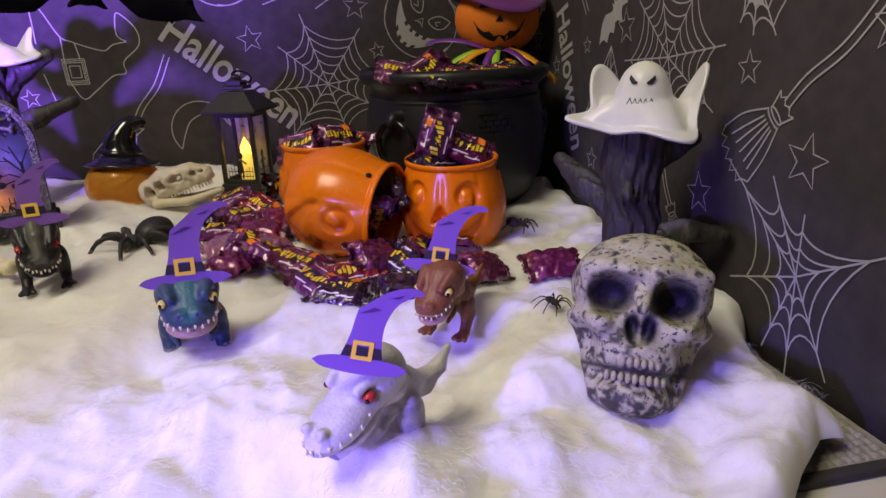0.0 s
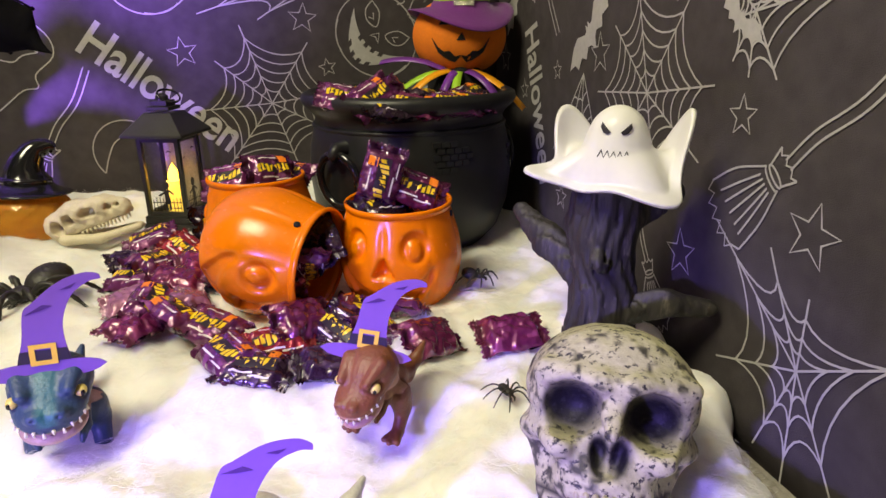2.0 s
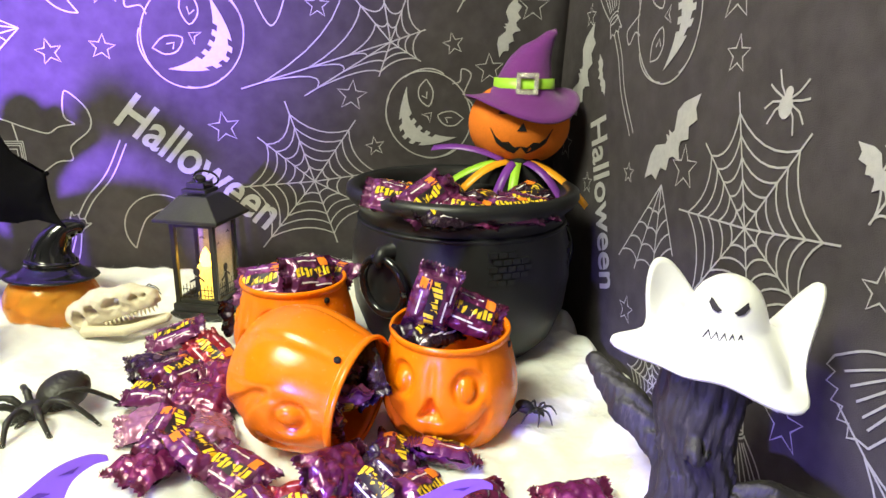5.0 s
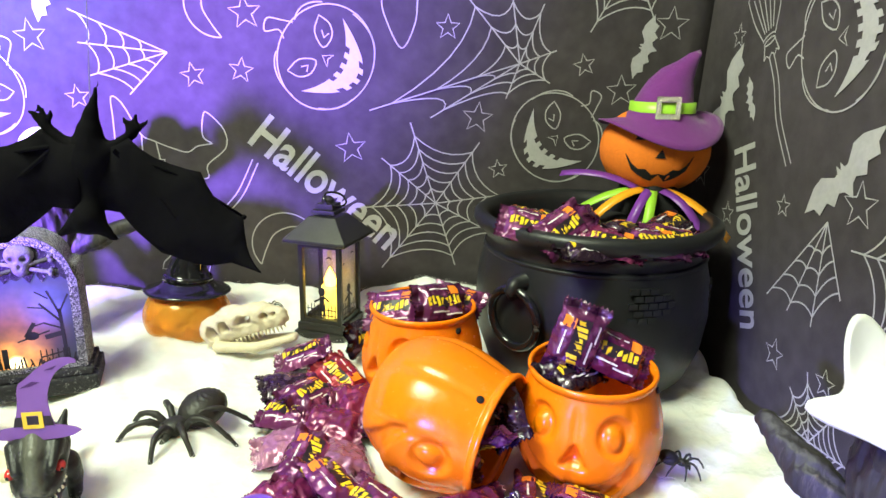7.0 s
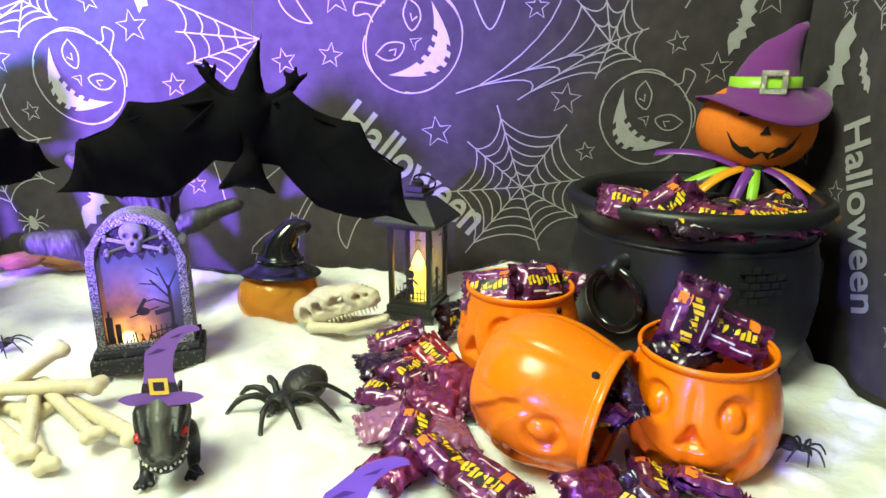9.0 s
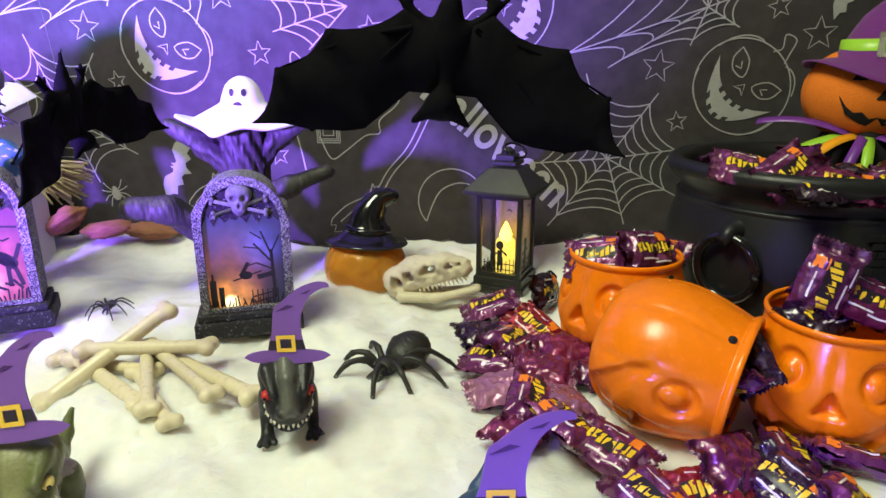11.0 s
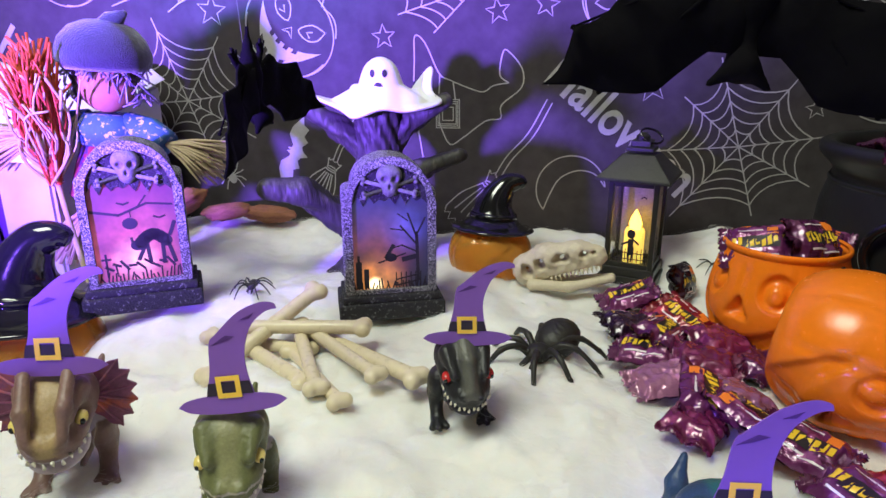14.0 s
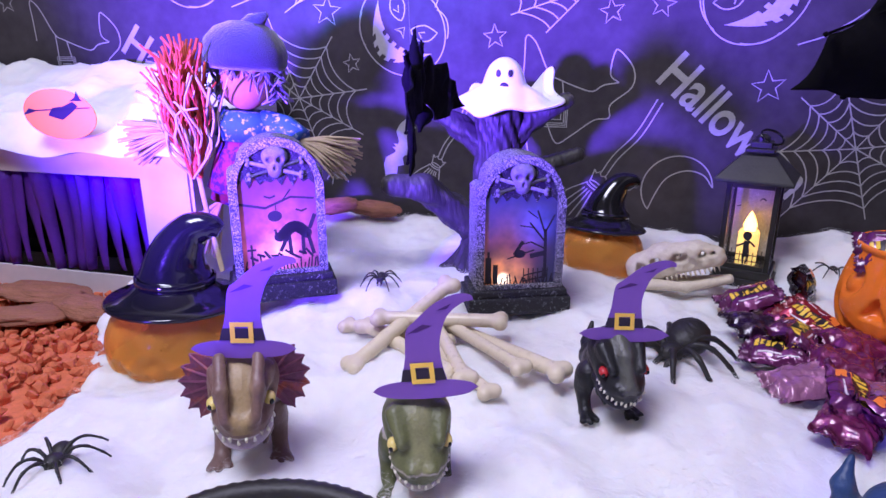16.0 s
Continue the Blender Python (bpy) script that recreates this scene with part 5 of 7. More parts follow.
spider(pose(-0.140, 0.632, 0.047, 0, 0, -35), "large black rubber spider on the cotton wool", 0.98)
for x, y, turn, s, fat, z in ((0.232, 0.585, 60, 0.36, True, 0.051), (0.198, 0.405, 15, 0.32, False, 0.046), (-0.382, 0.665, 8, 0.40, False, 0.084), (-0.487, 0.412, 20, 0.55, False, 0.060), (0.030, 0.825, 30, 0.42, False, 0.068), (-0.115, 0.835, 20, 0.36, False, 0.075)):
    spider(pose(x, y, z, 0, 0, turn), "small black plastic spider on the cotton wool", s, fat)


# bones
def bone_mesh():
    def field(p):
        f = f_rod(p, (-0.047, 0, 0), (0.047, 0, 0), 0.0056, 0.0056)
        for s in (-1, 1):
            for t in (-1, 1):
                f = join(f, f_ball(p, (s * 0.051, t * 0.0050, 0), 0.0062), 0.004)
        return f
    return shell("bone", field, (-0.062, -0.014, -0.009), (0.062, 0.014, 0.009), 0.0014)


BONE = bone_mesh()
for x, y, z, turn, tip, s in ((-0.344, 0.598, 0.086, 52, -24, 1.0), (-0.317, 0.602, 0.090, 3, -2, 0.92), (-0.283, 0.585, 0.082, -38, 5, 0.82), (-0.306, 0.580, 0.080, -62, 6, 0.85), (-0.338, 0.582, 0.074, -34, 3, 0.95), (-0.352, 0.604, 0.074, -10, 0, 0.85), (-0.268, 0.590, 0.077, -30, 2, 1.0), (-0.296, 0.566, 0.072, -48, 2, 0.8)):
    b = link("toy_bone", BONE, M["bone"], None, m=pose(x, y, z - 0.006, 0, tip, turn) @ Matrix.Diagonal((s, s, s, 1)))
    tagged(b, "ivory plastic bone in a heap on the cotton", "bone", "heap of plastic bones")


# dinosaur skull
def dino_skull():
    d = thing("dinosaur_skull", pose(-0.119, 0.768, 0.070, 0, -20, -8) @ Matrix.Diagonal((0.93, 0.93, 0.93, 1)), "pale bone-coloured toy dinosaur skull with open jaws", "dinosaur skull")

    def upper(p):
        f = f_chain(p, [(-0.034, 0, 0.024), (-0.010, 0, 0.030), (0.022, 0, 0.027), (0.040, 0, 0.020)], [0.014, 0.013, 0.0105, 0.008], 0.006)
        f = join(f, f_rod(p, (-0.036, 0, 0.014), (0.040, 0, 0.014), 0.009, 0.0075), 0.006)
        for x, z, rx, rz in ((-0.016, 0.026, 0.006, 0.007), (0.006, 0.026, 0.009, 0.0055), (0.028, 0.024, 0.0040, 0.0040), (-0.031, 0.022, 0.006, 0.009), (0.038, 0.023, 0.003, 0.002)):
            f = carve(f, f_ball(p, (x, -0.012, z), (rx, 0.012, rz)), 0.002)
            f = carve(f, f_ball(p, (x, 0.012, z), (rx, 0.012, rz)), 0.002)
        f = carve(f, f_ball(p, (0.0, 0, 0.004), (0.06, 0.007, 0.009)), 0.002)
        return f + 0.0006 * np.sin(p[..., 0] * 500) * np.sin(p[..., 2] * 600 + p[..., 1] * 400)
    link("upper_skull", shell("upper_skull", upper, (-0.054, -0.020, 0.0), (0.054, 0.020, 0.048), 0.0015), M["dskull"], d)

    def lower(p):
        f = None
        for s in (-1, 1):
            g = f_chain(p, [(-0.030, s * 0.012, 0.008), (0.005, s * 0.010, -0.004), (0.046, s * 0.003, -0.008)], [0.006, 0.005, 0.004], 0.004)
            f = g if f is None else join(f, g, 0.004)
        return f
    jaw = link("lower_jaw", shell("lower_jaw", lower, (-0.042, -0.022, -0.018), (0.056, 0.022, 0.020), 0.0015), M["dskull"], d)
    for k in range(12):
        for s in (-1, 1):
            bm = bmesh.new()
            bmesh.ops.create_cone(bm, cap_ends=True, segments=6, radius1=0.0016, radius2=0.0002, depth=0.0065, matrix=pose(-0.010 + k * 0.0045, s * (0.0078 - 0.0003 * k), 0.0065, 180, 0, 0))
            part("tooth", bm, M["dskull"], d)
            if k % 2:
                bm = bmesh.new()
                bmesh.ops.create_cone(bm, cap_ends=True, segments=6, radius1=0.0013, radius2=0.0002, depth=0.005, matrix=pose(-0.004 + k * 0.0040, s * (0.0088 - 0.0005 * k), 0.0005 - k * 0.0006))
                part("tooth", bm, M["dskull"], jaw)


dino_skull()

# ---- sweets ----
M.update({
    "foil": mat("glossy_printed_foil", (0.2, 0.02, 0.08), 0.17, vary=0.12, scale=120, bump=0.7, bump_scale=210, attr="Col", coat=0.8, random_hue=0.3, metal=0.3),
    "logo": mat("yellow_logo", (0.88, 0.60, 0.03), 0.35, vary=0.06, scale=200),
    "logo_dark": mat("dark_logo_outline", (0.02, 0.012, 0.02), 0.35, vary=0.06, scale=200),
    "logo_white": mat("white_bars", (0.75, 0.68, 0.72), 0.4, vary=0.06, scale=200),
    "logo_orange": mat("orange_pumpkin_print", (0.85, 0.22, 0.02), 0.35, vary=0.06, scale=200),
})


def candy_meshes(seed, tint):
    """Pillow-shaped wrapper with serrated ends, and the marks printed on it."""
    rnd = random.Random(seed)
    off = Vector((seed * 3.1, seed * 1.7, 0))
    nx, ny = 44, 22
    L, W = 0.054, 0.034

    def height(u, v, side):
        """u from -1 to 1 along, v from -1 to 1 across."""
        end = 1 / (1 + math.exp((abs(u) - 0.70) * 26))
        h = 0.0074 * end * max(0.0, 1 - abs(v) ** 2.6) ** 0.6 + 0.0004
        crease = 0.0022 * noise.noise(Vector((u * 3.2, v * 3.4, side)) + off) + 0.0012 * noise.noise(Vector((u * 7, v * 5, side)) + off)
        flare = 0.0022 * (1 - end) * math.sin(v * 7 + seed + (2 if u > 0 else 0)) + 0.0016 * (1 - end) * math.sin(u * 60)
        return side * h + crease + flare
    verts, faces, cols = [], [], []
    for side in (1, -1):
        base = len(verts)
        for i in range(nx + 1):
            for j in range(ny + 1):
                u, v = 2 * i / nx - 1, 2 * j / ny - 1
                end = 1 / (1 + math.exp((abs(u) - 0.70) * 26))
                wide = W / 2 * (1.04 - 0.12 * end * abs(u))
                zig = 0.0012 * (1 if j % 2 else -1) * (1 if abs(u) > 0.999 else 0)
                verts.append((u * L / 2 + math.copysign(zig, u) * (1 if j % 2 else -1), v * wide, height(u, v, side)))
                c = tint
                if abs(u) > 0.74:
                    c = [x * 0.75 for x in tint]
                elif noise.noise(Vector((u * 2.5, v * 2.5, seed))) > 0.32:
                    c = [min(1, x * 1.9 + 0.03) for x in tint]
                cols.append((*c, 1))
        for i in range(nx):
            for j in range(ny):
                a = base + i * (ny + 1) + j
                q = (a, a + ny + 1, a + ny + 2, a + 1)
                faces.append(q if side > 0 else q[::-1])
    me = raw("wrapper", verts, faces)
    at = me.color_attributes.new("Col", "FLOAT_COLOR", "POINT")
    at.data.foreach_set("color", np.array(cols).ravel())

    def marks(name, shapes, lift):
        vs, fs = [], []
        for u0, v0, u1, v1, tilt in shapes:
            n = 5
            b = len(vs)
            for i in range(n + 1):
                for j in range(3):
                    u = u0 + (u1 - u0) * i / n
                    v = v0 + (v1 - v0) * j / 2 + tilt * (i / n - 0.5)
                    vs.append((u * L / 2, v * W / 2, height(u, v, 1) + lift))
            for i in range(n):
                for j in range(2):
                    a = b + i * 3 + j
                    fs.append((a, a + 3, a + 4, a + 1))
        return raw(name, vs, fs)
    letters = [(-0.62 + k * 0.152, -0.26 + 0.06 * math.sin(k * 2.1), -0.62 + k * 0.152 + 0.110, 0.16 + 0.08 * math.sin(k * 1.3), 0.05) for k in range(8)]
    slab = [(-0.66, -0.34, 0.62, 0.26, 0.0)]
    bars = [(-0.5, -0.62, 0.1, -0.54, 0), (0.0, -0.75, 0.55, -0.68, 0), (-0.45, 0.55, 0.2, 0.62, 0)]
    dot = [(0.30, 0.30, 0.58, 0.78, 0)]
    return me, marks("outline", slab, 0.00025), marks("logo", letters, 0.0005), marks("bars", bars, 0.00035), marks("pumpkin_mark", dot, 0.0005)


PURPLE, MAGENTA, DARK, PINKISH, RED = (0.13, 0.022, 0.10), (0.17, 0.018, 0.085), (0.030, 0.010, 0.03), (0.34, 0.14, 0.25), (0.26, 0.014, 0.03)
KINDS = [candy_meshes(i, t) for i, t in enumerate((PURPLE, MAGENTA, DARK, PURPLE, PINKISH, RED))]


def candy(m, k, where):
    me, slab, logo, bars, dot = KINDS[k]
    c = link("sweet", me, M["foil"], None, m=m)
    tint = ("purple", "magenta", "black", "purple", "pink", "red")[k]
    tagged(c, tint + " foil-wrapped sweet " + where, "sweet", "foil-wrapped sweets")
    s = link("logo_ground", slab, M["logo_dark"], c)
    link("logo_shape", logo, M["logo"], s, "yellow blocky logo shapes")
    link("small_print", bars, M["logo_white"], c, "small pale bars")
    link("pumpkin_mark", dot, M["logo_orange"], c, "small orange printed mark")
    return c


rnd = random.Random(11)
LOOSE = [(-0.064, 0.735, 0.070, 8, -18, 10, 0), (-0.026, 0.698, 0.066, 22, 20, -48, 5), (-0.004, 0.664, 0.064, 15, 8, 20, 1), (-0.062, 0.648, 0.060, 14, -8, -22, 3), (-0.026, 0.627, 0.062, 22, 4, -10, 1),
         (-0.036, 0.582, 0.062, 25, -12, 78, 0), (-0.010, 0.590, 0.058, 20, 10, 100, 4), (0.012, 0.540, 0.054, 20, 6, -42, 3), (-0.068, 0.690, 0.062, 12, 12, 25, 2), (0.060, 0.508, 0.050, 22, 0, 12, 5),
         (-0.012, 0.770, 0.074, 70, 10, 60, 2), (0.106, 0.512, 0.052, 30, 14, -55, 2), (0.152, 0.540, 0.056, 25, -10, 160, 0), (0.044, 0.482, 0.046, 14, 4, -20, 2), (0.078, 0.524, 0.060, 40, 10, 35, 1),
         (0.132, 0.500, 0.054, 35, 20, 50, 3), (0.166, 0.482, 0.054, 30, 14, 35, 1), (0.226, 0.478, 0.052, 22, 0, 4, 1), (-0.045, 0.560, 0.054, 10, 5, 60, 1), (-0.048, 0.665, 0.068, 18, 8, 60, 0),
         (-0.016, 0.560, 0.060, 18, -14, 130, 0), (0.026, 0.500, 0.050, 18, 5, -60, 0), (0.096, 0.478, 0.046, 12, 8, 5, 2), (-0.040, 0.715, 0.060, 12, 0, 80, 1), (0.006, 0.690, 0.058, 12, 15, 110, 3),
         (0.120, 0.545, 0.054, 22, 8, 80, 0), (0.020, 0.640, 0.056, 12, 8, 40, 0), (-0.055, 0.610, 0.056, 10, -10, 15, 4)]
for x, y, z, rx, ry, rz, k in LOOSE:
    candy(pose(x, y, z, rx + (180 if k in (1, 4) or rx == 12 else 0), ry, rz), k, "spilled on the cotton")
PILED = [((0.022, 0.694, 0.133), (45, -12, -18), 0), ((0.060, 0.690, 0.140), (52, 8, 32), 3), ((0.048, 0.720, 0.128), (15, 5, 60), 1), ((0.075, 0.722, 0.130), (30, 5, -30), 0), ((0.036, 0.714, 0.118), (8, 5, 0), 2)]
for at, (rx, ry, rz), k in PILED:
    candy(pose(*at, rx, ry, rz), k, "in the standing pumpkin pail")
for at, (rx, ry, rz), k in [((0.152, 0.598, 0.148), (68, -72, 12), 0), ((0.182, 0.602, 0.134), (48, 22, -12), 1), ((0.160, 0.622, 0.128), (20, 10, 60), 3), ((0.178, 0.620, 0.122), (10, 5, 10), 0), ((0.150, 0.600, 0.120), (15, 5, 40), 2)]:
    candy(pose(*at, rx, ry, rz), k, "in the pumpkin pail by the cauldron")
for k, (u, v, w, rx, ry, rz) in enumerate([(0.010, 0.004, 0.074, 40, 30, 20), (-0.016, 0.010, 0.070, 60, 10, 80), (0.012, -0.020, 0.066, 20, 50, 140), (-0.010, -0.014, 0.082, 70, 20, 40), (-0.024, -0.004, 0.060, 30, 70, 10), (0.000, 0.020, 0.060, 10, 30, 70), (-0.022, 0.012, 0.084, 60, 40, 120)]):
    candy(TIPPED @ pose(u * 0.7, v * 0.7, w + 0.006, rx, ry, rz) @ Matrix.Diagonal((0.88, 0.88, 0.88, 1)), (0, 2, 1, 3, 0, 1, 2)[k], "tumbling out of the tipped pail")
for x, y, z, rx, ry, rz, k in ((0.134, 0.706, 0.202, 40, 12, -10, 3), (0.160, 0.692, 0.204, 50, -24, 30, 0), (0.196, 0.676, 0.196, 25, 10, -20, 1), (0.232, 0.676, 0.196, 25, 4, 10, 3), (0.252, 0.690, 0.196, 20, 10, -5, 0), (0.148, 0.730, 0.202, 15, 12, 50, 1), (0.182, 0.712, 0.206, 60, 10, 100, 0), (0.262, 0.722, 0.198, 25, -10, 40, 2), (0.136, 0.760, 0.200, 10, 10, 80, 0), (0.215, 0.700, 0.200, 12, 8, 60, 2), (0.175, 0.670, 0.192, 14, 4, 20, 2)):
    candy(pose(x, y, z, rx, ry, rz), k, "lying on top of the cauldron")


# ---- pumpkin doll on the cauldron ----
def pumpkin_doll():
    d = thing("pumpkin_figure", pose(0.279, 0.822, 0.195, 0, 0, -12) @ Matrix.Diagonal((0.93, 0.93, 0.96, 1)), "orange felt pumpkin figure in a purple witch hat, in the cauldron", "pumpkin figure")
    verts, faces, seg, n = [], [], 80, 36
    for i in range(n + 1):
        t = math.pi * i / n
        for k in range(seg):
            a = 2 * math.pi * k / seg
            r = math.sin(t) ** 0.9 * (1 - 0.03 * math.exp(-((((360 * k / seg + 30) % 60) - 30) / 6) ** 2))
            verts.append((0.058 * r * math.cos(a), 0.046 * r * math.sin(a), 0.064 + 0.045 * math.cos(t) - 0.004 * math.exp(-(t / 0.4) ** 2)))
    for i in range(n):
        for k in range(seg):
            j = (k + 1) % seg
            faces.append((i * seg + k, (i + 1) * seg + k, (i + 1) * seg + j, i * seg + j))
    head = link("head", raw("head", verts, faces), M["felt_orange"], d)

    def on(x, z):
        u = 1 - (x / 0.058) ** 2 - ((z - 0.064) / 0.045) ** 2
        return (x, -0.046 * math.sqrt(max(u, 0.02)) - 0.0012, z)

    def patch(name, pts):
        bm = bmesh.new()
        cx, cz = sum(p[0] for p in pts) / len(pts), sum(p[1] for p in pts) / len(pts)
        mid = bm.verts.new(on(cx, cz))
        a = [bm.verts.new(on(cx + (x - cx) * 0.5, cz + (z - cz) * 0.5)) for x, z in pts]
        b = [bm.verts.new(on(x, z)) for x, z in pts]
        for k in range(len(pts)):
            j = (k + 1) % len(pts)
            bm.faces.new((mid, a[k], a[j]))
            bm.faces.new((a[k], b[k], b[j], a[j]))
        part(name, bm, M["felt_and_fill_black"], head, "black felt", smooth=False)
    patch("nose", [(-0.0055, 0.060), (0.0055, 0.060), (0.001, 0.069)])
    for s in (-1, 1):
        patch("eye", [(s * 0.013, 0.077), (s * 0.026, 0.077), (s * 0.019, 0.087)])
    grin = [(-0.034 + 0.0068 * k, 0.054 - 0.019 * (1 - ((k - 5) / 5) ** 2) - (0 if k % 5 else -0.008)) for k in range(11)]
    bm = bmesh.new()
    lo = [bm.verts.new(on(*p)) for p in grin]
    hi = []
    for k in range(11):
        x = -0.034 + 0.0068 * k
        z = 0.062 - 0.020 * (1 - ((k - 5) / 5) ** 2) ** 0.8 + (0.004 if k in (3, 7) else 0)
        hi.append(bm.verts.new(on(x, max(z, grin[k][1] + 0.001))))
    for k in range(10):
        bm.faces.new((lo[k], lo[k + 1], hi[k + 1], hi[k]))
    part("mouth", bm, M["felt_and_fill_black"], head, "black felt grin", smooth=False)
    # hat
    verts, faces = [], []
    prof = [(0.064, 0.088), (0.058, 0.0895), (0.050, 0.092), (0.040, 0.096), (0.034, 0.102), (0.031, 0.110), (0.0275, 0.122), (0.0225, 0.134), (0.017, 0.145), (0.011, 0.154), (0.006, 0.160), (0.001, 0.163)]
    for i, (r, z) in enumerate(prof):
        for k in range(seg):
            a = 2 * math.pi * k / seg
            wave = max(0, (r - 0.036) / 0.028)
            dz = 0.010 * wave * math.sin(2 * a + 0.6) - 0.010 * wave * math.sin(-a) * 0.9
            lean = 0.010 * max(0, (z - 0.105) / 0.055) + 0.022 * max(0, (z - 0.125) / 0.038) ** 2
            verts.append((r * math.cos(a) + lean + 0.002, 0.85 * r * math.sin(a) - 0.004, z + dz + 0.0012 * math.sin(z * 420 + a) * (z > 0.11)))
    for i in range(len(prof) - 1):
        for k in range(seg):
            j = (k + 1) % seg
            faces.append((i * seg + k, i * seg + j, (i + 1) * seg + j, (i + 1) * seg + k))
    hat = link("hat", raw("hat", verts, faces), M["felt"], d, "purple felt witch hat")
    so = hat.modifiers.new("thickness", "SOLIDIFY")
    so.thickness, so.offset = 0.0015, -1
    bm = bmesh.new()
    bm_lathe(bm, [(0.0335, 0.1025), (0.0330, 0.1130), (0.0315, 0.1130), (0.0320, 0.1025), (0.0335, 0.1025)], 48, pose(0.003, -0.004, 0) @ Matrix.Diagonal((1.02, 0.89, 1, 1)))
    band = part("hat_band", bm, M["lime"], hat, "lime green satin band")
    bm = bmesh.new()
    for x, z, w, h in ((0, 0.0085, 0.024, 0.005), (0, -0.0085, 0.024, 0.005), (-0.0095, 0, 0.005, 0.012), (0.0095, 0, 0.005, 0.012)):
        bm_box(bm, (x + 0.004, -0.0355, 0.108 + z), (w, 0.003, h), 0.0008)
    part("hat_buckle", bm, M["glitter"], band, "silver glitter buckle", smooth=False)
    # cloak and ribbons
    me = shell("cloak", lambda p: f_chain(p, [(0, 0, 0.030), (0, 0.0, 0.010), (0, 0.002, -0.020)], [0.022, 0.036, 0.046], 0.01) + 0.0016 * np.sin(np.arctan2(p[..., 1], p[..., 0]) * 9), (-0.06, -0.06, -0.03), (0.06, 0.06, 0.055), 0.003)
    link("cloak", me, M["felt_and_fill_black"], d, "black fabric cloak")
    for x1, y1, z1, mname in ((-0.082, -0.030, -0.002, "lime"), (-0.062, -0.058, 0.000, "gold_ribbon"), (-0.026, -0.062, -0.006, "violet_ribbon"), (-0.010, -0.066, -0.010, "lime"), (0.074, -0.056, -0.016, "gold_ribbon"), (0.046, -0.062, -0.010, "violet_ribbon"), (-0.098, -0.010, 0.036, "violet_ribbon")):
        v, f, n = [], [], 12
        p0, p2 = Vector((0.15 * x1, -0.030, 0.026)), Vector((x1, y1, z1))
        p1 = (p0 + p2) / 2 + Vector((0, -0.012, 0.016))
        for i in range(n + 1):
            t = i / n
            p = p0 * (1 - t) ** 2 + 2 * t * (1 - t) * p1 + p2 * t * t
            d2 = ((p1 - p0) * (1 - t) + (p2 - p1) * t).normalized()
            w = d2.cross(Vector((0, -0.6, 1))).normalized() * 0.0048
            v += [p - w, p + w]
        for i in range(n):
            f.append((2 * i, 2 * i + 1, 2 * i + 3, 2 * i + 2))
        r = link("ribbon", raw("ribbon", v, f), M[mname], d, "satin ribbon end")
        so = r.modifiers.new("thickness", "SOLIDIFY")
        so.thickness = 0.0005


pumpkin_doll()

# ---- left end: witch doll, broom, paper house, gravel and bark ----
M.update({
    "straw": mat("natural_raffia", (0.44, 0.35, 0.22), 0.7, vary=0.2, scale=200),
    "straw_red": mat("red_raffia", (0.42, 0.055, 0.015), 0.7, vary=0.25, scale=200),
    "skin": mat("tan_cloth", (0.42, 0.20, 0.12), 0.7, vary=0.1, scale=100),
    "tulle": mat("dark_violet_tulle", (0.018, 0.014, 0.030), 0.8, vary=0.4, scale=120, bump=0.6, bump_scale=700, sheen=0.5),
    "hair": mat("grey_fluff", (0.25, 0.22, 0.27), 0.9, vary=0.2, scale=200),
    "dress": mat("maroon_print_cloth", (0.20, 0.02, 0.035), 0.85, vary=0.2, scale=60, spots=((0.05, 0.02, 0.10), 0.48, 0.54, 130)),
    "scarf": mat("blue_striped_cloth", (0.05, 0.12, 0.26), 0.85, vary=0.2, scale=60, spots=((0.5, 0.5, 0.5), 0.55, 0.60, 170)),
    "card": mat("white_card", (0.60, 0.57, 0.60), 0.6, vary=0.06, scale=12),
    "crepe": mat("purple_crepe_paper", (0.10, 0.02, 0.34), 0.7, vary=0.15, scale=50, bump=0.4, bump_scale=300),
    "sign": mat("orange_paper", (0.66, 0.24, 0.03), 0.6, vary=0.05, scale=20),
    "gravel": mat("orange_gravel", (0.62, 0.17, 0.06), 0.8, vary=0.25, scale=200, bump=0.4, bump_scale=500),
    "pine_bark": mat("pine_bark", (0.30, 0.13, 0.07), 0.85, vary=0.35, scale=50, bump=0.9, bump_scale=160, stretch=(1, 3, 6)),
})


